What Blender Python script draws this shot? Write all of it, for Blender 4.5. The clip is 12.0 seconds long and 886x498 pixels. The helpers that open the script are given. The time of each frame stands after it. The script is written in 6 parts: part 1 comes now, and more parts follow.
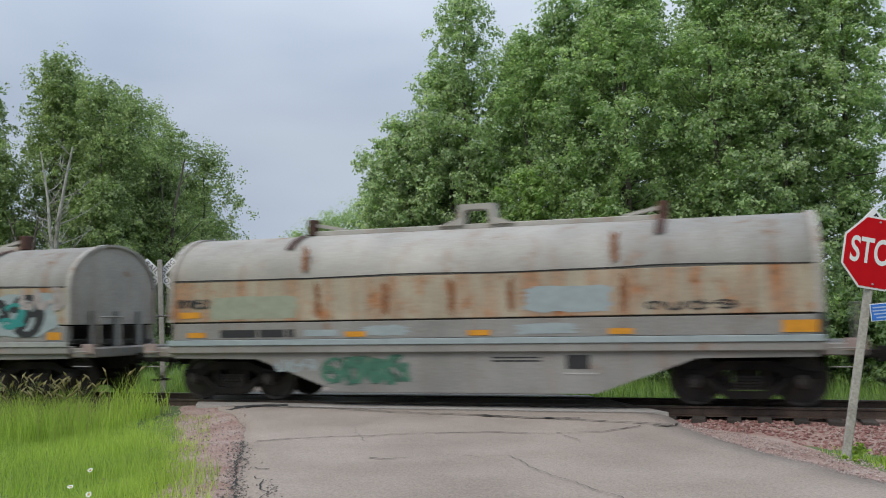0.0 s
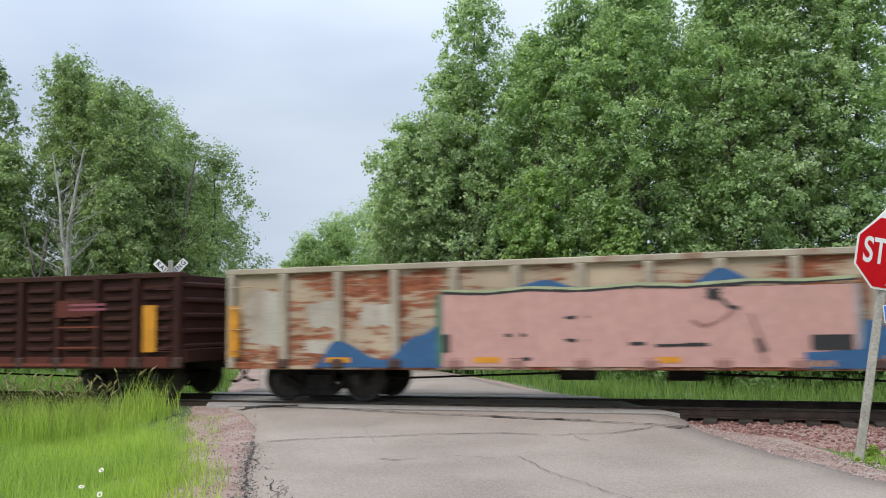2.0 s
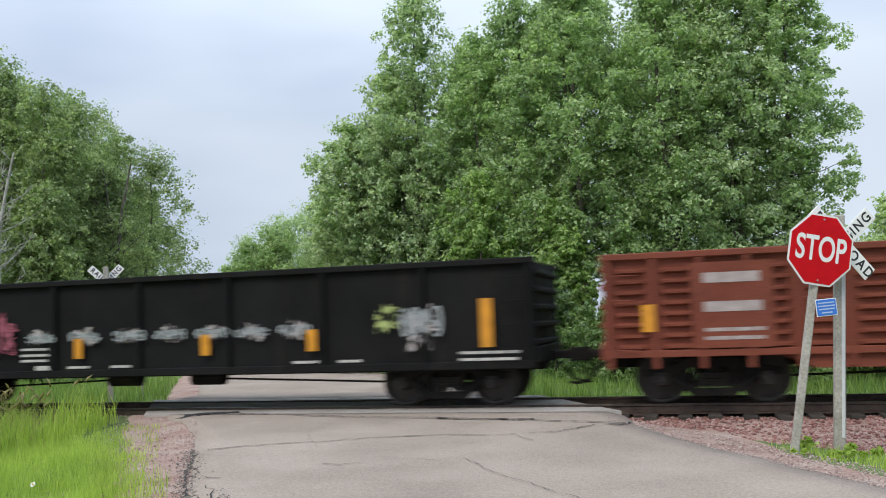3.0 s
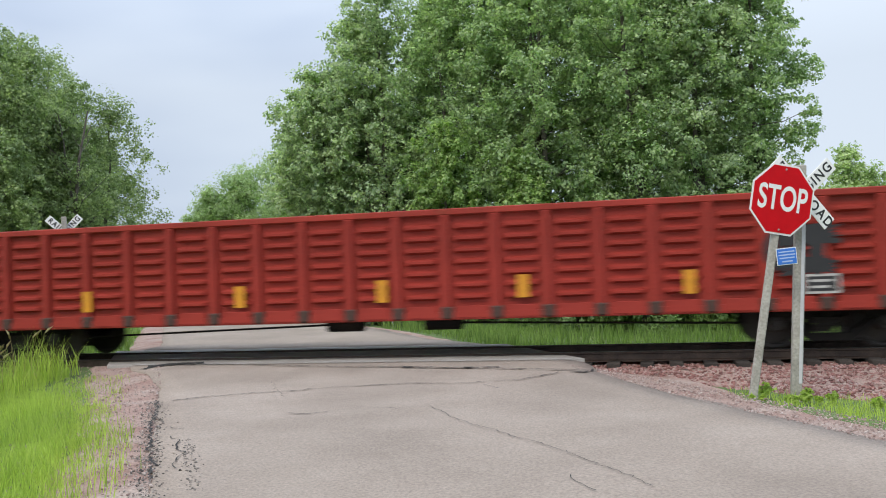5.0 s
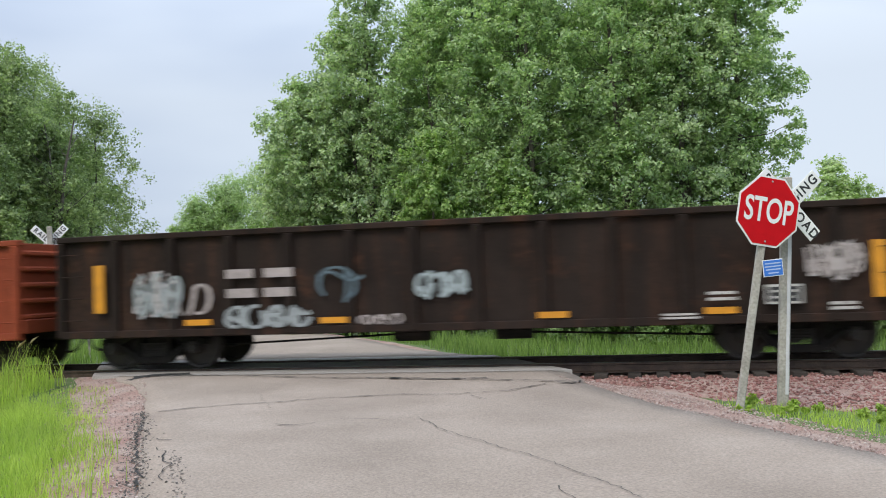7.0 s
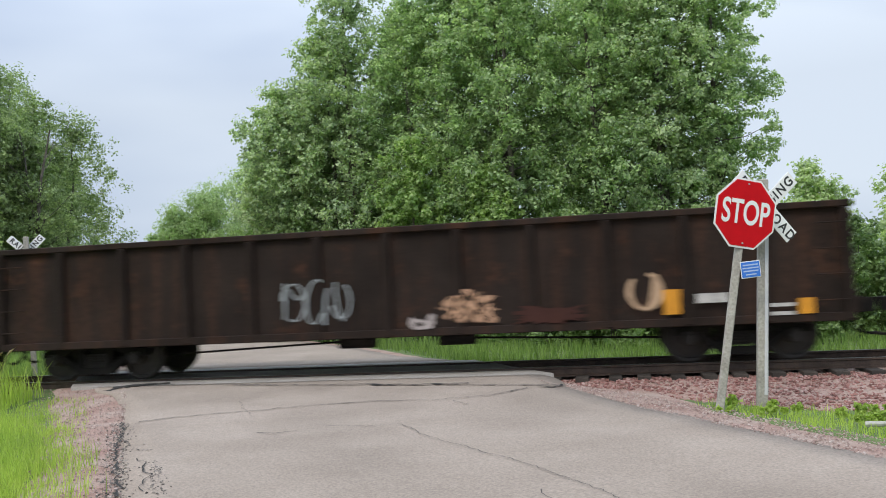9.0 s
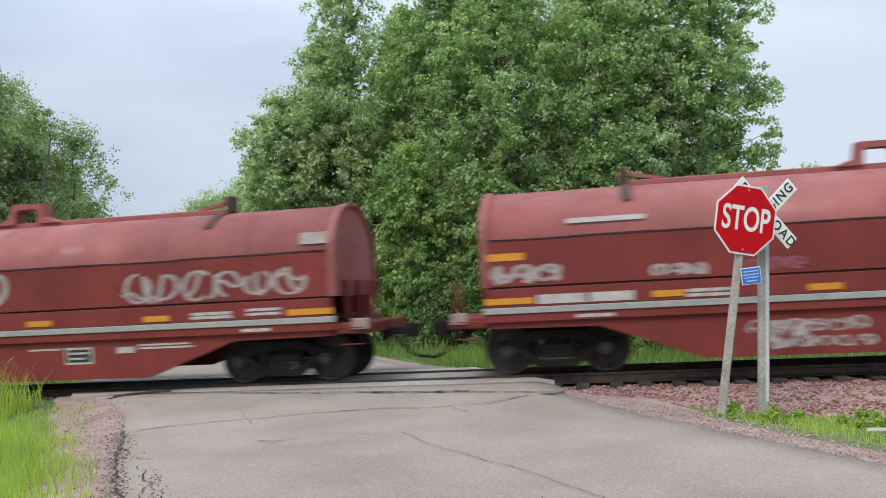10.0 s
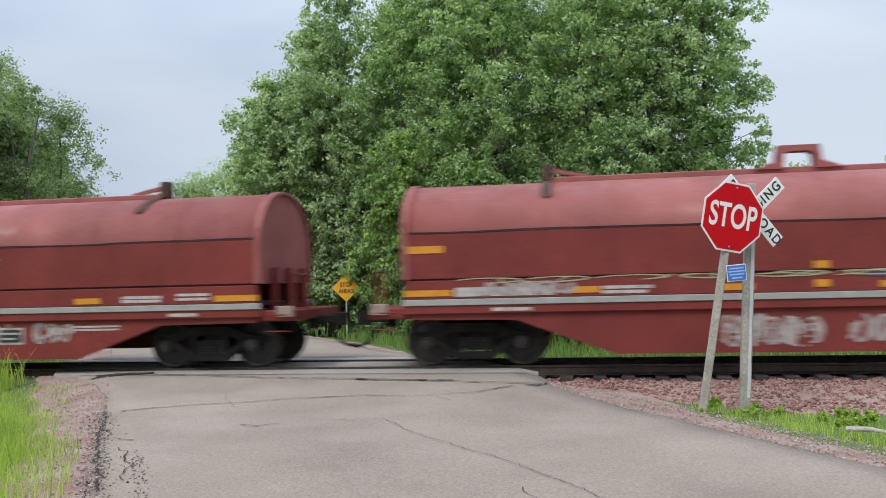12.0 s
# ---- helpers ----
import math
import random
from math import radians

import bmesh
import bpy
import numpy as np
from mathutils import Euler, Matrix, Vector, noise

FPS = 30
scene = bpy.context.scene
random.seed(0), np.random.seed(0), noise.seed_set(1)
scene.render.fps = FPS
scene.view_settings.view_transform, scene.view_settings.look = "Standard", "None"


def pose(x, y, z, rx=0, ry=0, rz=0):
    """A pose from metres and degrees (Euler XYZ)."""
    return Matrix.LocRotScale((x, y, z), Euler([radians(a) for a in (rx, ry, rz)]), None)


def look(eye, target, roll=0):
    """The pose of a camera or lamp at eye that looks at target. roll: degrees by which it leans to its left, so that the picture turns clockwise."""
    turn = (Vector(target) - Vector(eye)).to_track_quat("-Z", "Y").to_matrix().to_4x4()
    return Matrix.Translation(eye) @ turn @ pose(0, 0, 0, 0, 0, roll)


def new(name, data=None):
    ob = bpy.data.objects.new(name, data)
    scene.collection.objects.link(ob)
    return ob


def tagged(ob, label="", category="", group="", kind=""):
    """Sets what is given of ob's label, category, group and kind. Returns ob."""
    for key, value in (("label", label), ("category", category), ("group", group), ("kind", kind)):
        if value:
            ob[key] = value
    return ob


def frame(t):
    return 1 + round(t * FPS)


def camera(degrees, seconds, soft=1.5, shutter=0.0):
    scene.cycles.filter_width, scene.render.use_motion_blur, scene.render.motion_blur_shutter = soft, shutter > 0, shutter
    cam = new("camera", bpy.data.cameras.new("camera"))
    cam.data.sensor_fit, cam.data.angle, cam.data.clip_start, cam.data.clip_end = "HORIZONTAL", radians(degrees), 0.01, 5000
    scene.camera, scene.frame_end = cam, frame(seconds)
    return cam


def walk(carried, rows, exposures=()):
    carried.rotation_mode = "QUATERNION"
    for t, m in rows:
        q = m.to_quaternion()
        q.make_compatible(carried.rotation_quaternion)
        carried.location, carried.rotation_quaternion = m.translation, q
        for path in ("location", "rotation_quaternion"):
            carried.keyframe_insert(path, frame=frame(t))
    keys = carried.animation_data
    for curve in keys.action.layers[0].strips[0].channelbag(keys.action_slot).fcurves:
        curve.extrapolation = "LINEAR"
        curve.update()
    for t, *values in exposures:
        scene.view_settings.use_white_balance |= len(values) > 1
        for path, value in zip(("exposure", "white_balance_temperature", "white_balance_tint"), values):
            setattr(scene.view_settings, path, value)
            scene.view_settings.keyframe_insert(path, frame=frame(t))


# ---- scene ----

# camera: stands at the road edge, hand-held: it turns, and sways by a few centimetres
cam = camera(53.0, 12.0, soft=1.0, shutter=0.2)
EYE = (0.0, -16.9, 1.55)
TURNS = [
    (0.0, 94.63, 0.92, 17.92, 0.026, -0.102),
    (0.5, 94.33, 1.12, 17.86, 0.029, -0.102),
    (1.0, 94.37, 1.05, 17.77, 0.024, -0.103),
    (1.5, 94.85, 0.92, 18.13, 0.017, -0.101),
    (2.0, 94.69, 0.85, 18.56, 0.017, -0.087),
    (2.2, 94.70, 0.94, 18.65, 0.018, -0.077),
    (2.5, 91.54, 2.25, 17.79, 0.019, -0.064),
    (2.7, 92.59, 3.18, 16.39, 0.018, -0.052),
    (2.8, 92.96, 2.92, 15.79, 0.018, -0.046),
    (3.0, 94.72, 1.94, 14.94, 0.017, -0.035),
    (3.2, 94.71, 1.44, 16.07, 0.018, -0.017),
    (3.5, 92.71, 1.74, 13.58, 0.020, 0.009),
    (3.7, 90.98, 1.83, 12.21, 0.015, 0.008),
    (5.3, 91.75, 2.11, 12.68, -0.021, 0.003),
    (5.5, 92.02, 2.08, 12.35, -0.026, 0.002),
    (5.8, 91.84, 2.26, 11.88, -0.025, -0.004),
    (6.0, 91.76, 2.13, 11.75, -0.024, -0.008),
    (6.5, 92.01, 1.94, 11.79, -0.024, -0.009),
    (7.0, 92.08, 2.00, 11.80, -0.024, -0.003),
    (7.5, 92.02, 2.19, 11.87, -0.021, -0.001),
    (7.7, 92.35, 2.31, 10.77, -0.020, -0.003),
    (9.3, 92.39, 2.80, 10.55, -0.014, -0.012),
    (9.5, 92.46, 2.80, 10.49, -0.014, -0.013),
    (10.0, 92.85, 2.88, 10.65, -0.006, -0.004),
    (10.2, 92.88, 3.01, 10.31, -0.004, -0.002),
    (10.3, 92.86, 3.17, 10.19, -0.003, -0.001),
    (10.5, 92.17, 3.09, 9.58, -0.001, 0.000),
    (11.0, 92.14, 2.38, 9.68, -0.002, 0.004),
    (11.3, 92.36, 2.20, 9.63, -0.004, 0.003),
    (11.5, 92.40, 1.80, 9.60, -0.006, 0.002),
    (12.0, 92.11, 1.38, 9.77, -0.009, -0.012),
]
# the clip's camera brightens a little in the second second
EXPOSURES = [(0.0, -0.40), (1.0, -0.38), (1.6, -0.12), (2.2, -0.03), (6.0, 0.02), (9.0, 0.0), (10.0, -0.05), (11.0, -0.11), (12.0, -0.12)]
walk(cam, [(t, pose(EYE[0] + dx, EYE[1] + dy, EYE[2], a, b, c)) for t, a, b, c, dx, dy in TURNS], EXPOSURES)

# overcast daylight
world = bpy.data.worlds.new("overcast_sky")
scene.world = world
world.use_nodes = True
wt = world.node_tree
wt.nodes.clear()
w_out = wt.nodes.new("ShaderNodeOutputWorld")
w_bg = wt.nodes.new("ShaderNodeBackground")
w_sky = wt.nodes.new("ShaderNodeTexSky")
w_sky.sky_type = "NISHITA"
w_sky.sun_disc = False
w_sky.sun_elevation = radians(50)
w_sky.sun_rotation = radians(200)
w_sky.air_density, w_sky.dust_density = 1.0, 2.0
w_skymul = wt.nodes.new("ShaderNodeVectorMath")
w_skymul.operation = "SCALE"
w_skymul.inputs["Scale"].default_value = 0.09
w_co = wt.nodes.new("ShaderNodeTexCoord")
w_map = wt.nodes.new("ShaderNodeMapping")
w_map.inputs["Scale"].default_value = (1.0, 1.0, 3.4)
w_map.inputs["Rotation"].default_value = (0.10, 0.05, 0.4)
w_noise = wt.nodes.new("ShaderNodeTexNoise")
w_noise.inputs["Scale"].default_value = 1.7
w_noise.inputs["Detail"].default_value = 3.5
w_noise.inputs["Roughness"].default_value = 0.45
w_ramp = wt.nodes.new("ShaderNodeValToRGB")
w_ramp.color_ramp.elements[0].position = 0.38
w_ramp.color_ramp.elements[0].color = (0.52, 0.615, 0.785, 1)
w_ramp.color_ramp.elements[1].position = 0.62
w_ramp.color_ramp.elements[1].color = (0.76, 0.85, 0.975, 1)
w_mix = wt.nodes.new("ShaderNodeMix")
w_mix.data_type = "RGBA"
w_mix.inputs["Factor"].default_value = 0.88
wl = wt.links.new
wl(w_co.outputs["Generated"], w_map.inputs["Vector"])
wl(w_map.outputs["Vector"], w_noise.inputs["Vector"])
wl(w_noise.outputs["Fac"], w_ramp.inputs["Fac"])
wl(w_sky.outputs["Color"], w_skymul.inputs[0])
wl(w_skymul.outputs[0], w_mix.inputs["A"])
wl(w_ramp.outputs["Color"], w_mix.inputs["B"])
# an overcast sky is brighter overhead than near the horizon
w_sep = wt.nodes.new("ShaderNodeSeparateXYZ")
w_up = wt.nodes.new("ShaderNodeMapRange")
w_up.inputs["From Min"].default_value, w_up.inputs["From Max"].default_value = 0.20, 1.0
w_up.inputs["To Min"].default_value, w_up.inputs["To Max"].default_value = 1.0, 2.6
w_bri = wt.nodes.new("ShaderNodeVectorMath")
w_bri.operation = "SCALE"
wl(w_co.outputs["Generated"], w_sep.inputs[0])
wl(w_sep.outputs["Z"], w_up.inputs["Value"])
wl(w_mix.outputs["Result"], w_bri.inputs[0])
wl(w_up.outputs["Result"], w_bri.inputs["Scale"])
wl(w_bri.outputs[0], w_bg.inputs["Color"])
w_bg.inputs["Strength"].default_value = 1.0
wl(w_bg.outputs["Background"], w_out.inputs["Surface"])

sun_data = bpy.data.lights.new("sun", "SUN")
sun_data.energy = 2.1
sun_data.angle = radians(24)
sun_data.color = (1.0, 0.93, 0.82)
sun = new("sun", sun_data)
sun.matrix_world = look((-11, -28, 36), (0, 0, 0))


# ---------------- materials ----------------
def mat_base(name, rough=0.7, metal=0.0):
    m = bpy.data.materials.new(name)
    m.use_nodes = True
    nt = m.node_tree
    b = nt.nodes["Principled BSDF"]
    b.inputs["Roughness"].default_value = rough
    b.inputs["Metallic"].default_value = metal
    return m, nt, b


def noise_node(nt, scale, detail=4.0, rough=0.55, stretch=None):
    co = nt.nodes.new("ShaderNodeTexCoord")
    n = nt.nodes.new("ShaderNodeTexNoise")
    n.inputs["Scale"].default_value = scale
    n.inputs["Detail"].default_value = detail
    n.inputs["Roughness"].default_value = rough
    if stretch:
        mp = nt.nodes.new("ShaderNodeMapping")
        mp.inputs["Scale"].default_value = stretch
        nt.links.new(co.outputs["Object"], mp.inputs["Vector"])
        nt.links.new(mp.outputs["Vector"], n.inputs["Vector"])
    else:
        nt.links.new(co.outputs["Object"], n.inputs["Vector"])
    return n.outputs["Fac"]


def ramp(nt, fac, stops):
    r = nt.nodes.new("ShaderNodeValToRGB")
    e = r.color_ramp.elements
    e[0].position, e[0].color = stops[0][0], (*stops[0][1], 1)
    e[1].position, e[1].color = stops[-1][0], (*stops[-1][1], 1)
    for p, c in stops[1:-1]:
        k = e.new(p)
        k.color = (*c, 1)
    nt.links.new(fac, r.inputs["Fac"])
    return r.outputs["Color"]


def mixc(nt, fac, a, b, mode="MIX"):
    m = nt.nodes.new("ShaderNodeMix")
    m.data_type, m.blend_type = "RGBA", mode
    for key, v in (("Factor", fac), ("A", a), ("B", b)):
        s = m.inputs[key]
        if hasattr(v, "links") or hasattr(v, "is_linked"):
            nt.links.new(v, s)
        elif key == "Factor":
            s.default_value = v
        else:
            s.default_value = (*v, 1)
    return m.outputs["Result"]


def bump(nt, b, height, strength=0.3, dist=0.02):
    n = nt.nodes.new("ShaderNodeBump")
    n.inputs["Strength"].default_value = strength
    n.inputs["Distance"].default_value = dist
    nt.links.new(height, n.inputs["Height"])
    nt.links.new(n.outputs["Normal"], b.inputs["Normal"])


def scaled(c, k):
    return tuple(min(1.0, v * k) for v in c)


def speckled(name, stops, scale, fine=None, rough=0.85, bump_s=0.3, dist=0.02, metal=0.0, rand=0.0, spec=0.5):
    """Two scales of noise in one ramp, and a relief."""
    m, nt, b = mat_base(name, rough, metal)
    b.inputs["Specular IOR Level"].default_value = spec
    big = noise_node(nt, scale, 5)
    col = ramp(nt, big, stops)
    f = noise_node(nt, fine or scale * 14, 3)
    grain = ramp(nt, f, [(0.25, (0.68, 0.68, 0.68)), (0.75, (1.22, 1.22, 1.22))])
    col = mixc(nt, 1.0, col, grain, "MULTIPLY")
    if rand:
        oi = nt.nodes.new("ShaderNodeObjectInfo")
        v = ramp(nt, oi.outputs["Random"], [(0.0, (1 - rand,) * 3), (1.0, (1 + rand,) * 3)])
        col = mixc(nt, 1.0, col, v, "MULTIPLY")
    nt.links.new(col, b.inputs["Base Color"])
    bump(nt, b, f, bump_s, dist)
    return m


def car_paint(name, colour, rust=0.35, rust_colour=(0.19, 0.07, 0.03), rough=0.55, fade=0.25, streaky=0.45, spec=0.25):
    """Weathered freight-car paint: faded patches, rust blooms and streaks that run down."""
    m, nt, b = mat_base(name, rough)
    b.inputs["Specular IOR Level"].default_value = spec
    col = ramp(nt, noise_node(nt, 0.7, 5), [(0.3, scaled(colour, 1 - fade)), (0.7, scaled(colour, 1 + fade * 0.6))])
    streak = noise_node(nt, 1.0, 5, 0.6, (3.2, 3.2, 0.28))
    st = ramp(nt, streak, [(0.62 - 0.28 * rust, (0, 0, 0)), (0.86 - 0.26 * rust, (1, 1, 1))])
    bloom = noise_node(nt, 1.6, 8, 0.68)
    bl = ramp(nt, bloom, [(0.70 - 0.26 * rust, (0, 0, 0)), (0.80 - 0.22 * rust, (1, 1, 1))])
    rc = ramp(nt, noise_node(nt, 9.0, 4), [(0.3, scaled(rust_colour, 0.55)), (0.7, scaled(rust_colour, 1.5))])
    col = mixc(nt, mixc(nt, 1.0, (streaky,) * 3, st, "MULTIPLY"), col, rc)
    col = mixc(nt, bl, col, rc)
    fine = noise_node(nt, 26.0, 3)
    col = mixc(nt, 1.0, col, ramp(nt, fine, [(0.3, (0.82, 0.82, 0.82)), (0.7, (1.1, 1.1, 1.1))]), "MULTIPLY")
    nt.links.new(col, b.inputs["Base Color"])
    rr = ramp(nt, bloom, [(0.4, (rough - 0.08,) * 3), (0.7, (0.85,) * 3)])
    nt.links.new(rr, b.inputs["Roughness"])
    bump(nt, b, fine, 0.15, 0.01)
    return m


def marked(name, colour, wear=0.2, rough=0.6, spec=0.5):
    m, nt, b = mat_base(name, rough)
    b.inputs["Specular IOR Level"].default_value = spec
    f = noise_node(nt, 6.0, 6, 0.65)
    col = ramp(nt, f, [(0.25, scaled(colour, 1 - wear)), (0.7, colour)])
    nt.links.new(col, b.inputs["Base Color"])
    return m


def leafy(name, dark, light, gloss=0.5):
    m, nt, b = mat_base(name, gloss)
    g = nt.nodes.new("ShaderNodeNewGeometry")
    c = ramp(nt, g.outputs["Random Per Island"], [(0.0, dark), (0.55, tuple((p + q) / 2 for p, q in zip(dark, light))), (1.0, light)])
    big = noise_node(nt, 0.45, 3)
    c = mixc(nt, 1.0, c, ramp(nt, big, [(0.3, (0.72, 0.76, 0.72)), (0.7, (1.22, 1.16, 1.1))]), "MULTIPLY")
    nt.links.new(c, b.inputs["Base Color"])
    tr = nt.nodes.new("ShaderNodeBsdfTranslucent")
    nt.links.new(mixc(nt, 1.0, c, (1.25, 1.4, 0.8), "MULTIPLY"), tr.inputs["Color"])
    mx = nt.nodes.new("ShaderNodeMixShader")
    mx.inputs["Fac"].default_value = 0.48
    nt.links.new(b.outputs["BSDF"], mx.inputs[1])
    nt.links.new(tr.outputs["BSDF"], mx.inputs[2])
    nt.links.new(mx.outputs["Shader"], nt.nodes["Material Output"].inputs["Surface"])
    return m


M_ASPHALT = speckled("asphalt", [(0.28, (0.230, 0.187, 0.152)), (0.5, (0.288, 0.236, 0.193)), (0.72, (0.342, 0.284, 0.236))], 0.5, 38, 0.92, 0.7, 0.02)
M_PATCH = speckled("pale_crossing_asphalt", [(0.3, (0.285, 0.262, 0.238)), (0.7, (0.385, 0.358, 0.328))], 1.3, 50, 0.9, 0.35, 0.01)
M_CRACK = speckled("crack_filler", [(0.3, (0.012, 0.011, 0.010)), (0.7, (0.035, 0.033, 0.030))], 8, 60, 0.9)
M_RUBBER = speckled("dark_flangeway", [(0.3, (0.03, 0.028, 0.026)), (0.7, (0.075, 0.07, 0.065))], 3, 40, 0.8)
M_GRAVEL = speckled("pink_gravel_bed", [(0.3, (0.27, 0.155, 0.125)), (0.5, (0.34, 0.235, 0.195)), (0.7, (0.40, 0.32, 0.27))], 1.4, 24, 0.95, 0.9, 0.05)
M_SOIL = speckled("grassy_soil", [(0.3, (0.07, 0.11, 0.03)), (0.55, (0.12, 0.18, 0.05)), (0.75, (0.20, 0.20, 0.10))], 0.5, 12, 0.95, 0.6, 0.05)
M_STONE = speckled("red_ballast_stone", [(0.3, (0.17, 0.085, 0.075)), (0.5, (0.26, 0.15, 0.135)), (0.7, (0.36, 0.27, 0.25))], 1.8, 20, 0.9, 0.4, 0.02)
M_TIE = speckled("creosoted_wood", [(0.3, (0.020, 0.016, 0.013)), (0.7, (0.055, 0.045, 0.037))], 3, 30, 0.9, 0.5, 0.01, rand=0.3)
M_RAIL = speckled("rusty_rail_steel", [(0.3, (0.045, 0.03, 0.024)), (0.7, (0.11, 0.075, 0.055))], 4, 40, 0.6, 0.2, 0.005, 0.3)
M_RAILTOP = speckled("polished_rail_head", [(0.3, (0.14, 0.14, 0.145)), (0.7, (0.24, 0.24, 0.25))], 5, 60, 0.3, 0.05, 0.002, 0.9)
M_TRUCK = speckled("grimy_truck_steel", [(0.3, (0.006, 0.0055, 0.005)), (0.5, (0.013, 0.0115, 0.0105)), (0.75, (0.036, 0.027, 0.022))], 2.2, 30, 0.75, 0.3, 0.01, spec=0.15)
M_WHEEL = speckled("worn_wheel_steel", [(0.3, (0.018, 0.015, 0.014)), (0.7, (0.05, 0.04, 0.034))], 3, 30, 0.6, 0.2, 0.005, 0.2)
M_POLE = speckled("weathered_wood_post", [(0.3, (0.25, 0.235, 0.20)), (0.7, (0.42, 0.40, 0.35))], 3.0, 30, 0.85, 0.4, 0.006)
M_GALV = speckled("galvanised_steel", [(0.3, (0.36, 0.37, 0.37)), (0.7, (0.52, 0.53, 0.53))], 5, 40, 0.5, 0.1, 0.003, 0.6)
M_SIGN_RED = marked("stop_sign_red", (0.56, 0.004, 0.010), 0.15, 0.6, 0.15)
M_SIGN_WHITE = marked("sign_white", (0.80, 0.80, 0.78), 0.12, 0.45)
M_SIGN_BLACK = marked("sign_black", (0.02, 0.02, 0.02), 0.2, 0.5)
M_SIGN_BLUE = marked("sign_blue", (0.035, 0.17, 0.60), 0.12, 0.45)
M_SIGN_PALE = marked("sign_pale_blue_print", (0.42, 0.52, 0.72), 0.15, 0.5)
M_SIGN_YELLOW = marked("sign_yellow", (0.80, 0.38, 0.01), 0.12, 0.45)
M_REFLECT = marked("yellow_reflector", (0.64, 0.27, 0.012), 0.35, 0.5)
M_WHITE_MARK = marked("worn_white_lettering", (0.52, 0.50, 0.475), 0.5, 0.7)
M_BLACK_MARK = marked("black_spray_paint", (0.018, 0.018, 0.02), 0.3, 0.6)
M_BARK = speckled("grey_bark", [(0.3, (0.07, 0.06, 0.05)), (0.7, (0.17, 0.15, 0.125))], 2.5, 20, 0.95, 0.8, 0.03)
M_PALE_BARK = speckled("pale_bark", [(0.3, (0.24, 0.23, 0.20)), (0.7, (0.46, 0.45, 0.41))], 2.0, 18, 0.9, 0.5, 0.02)
M_LEAF = leafy("poplar_leaves", (0.19, 0.29, 0.145), (0.50, 0.62, 0.345))
M_LEAF_GREY = leafy("aspen_leaves", (0.20, 0.29, 0.165), (0.54, 0.64, 0.40))
M_LEAF_YOUNG = leafy("boxelder_leaves", (0.16, 0.265, 0.085), (0.41, 0.53, 0.21))
# distance haze is mixed into this pale leaf colour
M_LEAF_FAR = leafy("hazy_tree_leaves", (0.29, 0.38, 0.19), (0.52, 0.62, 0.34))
M_LEAF_DARK = leafy("oak_leaves", (0.125, 0.21, 0.093), (0.34, 0.44, 0.21))
M_LEAF_WOOD = leafy("woodland_leaves", (0.145, 0.21, 0.10), (0.41, 0.50, 0.255))
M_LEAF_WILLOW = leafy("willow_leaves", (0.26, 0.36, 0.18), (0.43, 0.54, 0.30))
# shrub green is darkened to carry the trees' shade
M_LEAF_SHRUB = leafy("shaded_shrub_leaves", (0.085, 0.15, 0.055), (0.23, 0.33, 0.125))
M_GRASS = leafy("tall_grass", (0.22, 0.32, 0.055), (0.48, 0.60, 0.14), 0.6)
# grass beyond the rails: tree shade is put into this darker green
M_GRASS_FAR = leafy("shaded_track_side_grass", (0.10, 0.17, 0.04), (0.27, 0.38, 0.11), 0.6)
M_SEED = leafy("grass_seed_heads", (0.26, 0.22, 0.12), (0.46, 0.40, 0.24), 0.8)
M_PETAL = marked("daisy_petals", (0.82, 0.82, 0.80), 0.08, 0.7)


# ---------------- small builders ----------------
def part(name, bm, material, parent=None, label="", m=None):
    me = bpy.data.meshes.new(name)
    bm.to_mesh(me)
    bm.free()
    me.materials.append(material)
    ob = new(name, me)
    if parent:
        ob.parent = parent
    if m is not None:
        ob.matrix_basis = m
    if label:
        tagged(ob, label)
    return ob


def share(ob, name, parent, m):
    """One more object on the mesh of ob."""
    o = new(name, ob.data)
    o.parent = parent
    o.matrix_basis = m
    return o


def box(bm, x0, x1, y0, y1, z0, z1, bevel=0.0):
    r = bmesh.ops.create_cube(bm, size=1.0, matrix=Matrix.LocRotScale(((x0 + x1) / 2, (y0 + y1) / 2, (z0 + z1) / 2), None, (abs(x1 - x0), abs(y1 - y0), abs(z1 - z0))))
    if bevel:
        es = list({e for v in r["verts"] for e in v.link_edges})
        bmesh.ops.bevel(bm, geom=es, offset=bevel, segments=1, affect="EDGES")
    return bm


def boxes(*items, bevel=0.0):
    bm = bmesh.new()
    for it in items:
        box(bm, *it, bevel=bevel)
    return bm


def cyl(bm, p, q, r0, r1=None, seg=10, caps=True):
    p, q = Vector(p), Vector(q)
    d = q - p
    m = Matrix.Translation((p + q) / 2) @ d.to_track_quat("Z", "Y").to_matrix().to_4x4()
    bmesh.ops.create_cone(bm, cap_ends=caps, segments=seg, radius1=r0, radius2=r0 if r1 is None else r1, depth=d.length, matrix=m)
    return bm


def prism(bm, pts, y0, y1):
    """A polygon in x and z, drawn out from y0 to y1."""
    a = [bm.verts.new((x, y0, z)) for x, z in pts]
    b = [bm.verts.new((x, y1, z)) for x, z in pts]
    n = len(pts)
    bm.faces.new(a)
    bm.faces.new(b[::-1])
    for i in range(n):
        j = (i + 1) % n
        bm.faces.new((a[i], b[i], b[j], a[j]))
    bmesh.ops.recalc_face_normals(bm, faces=bm.faces)
    return bm


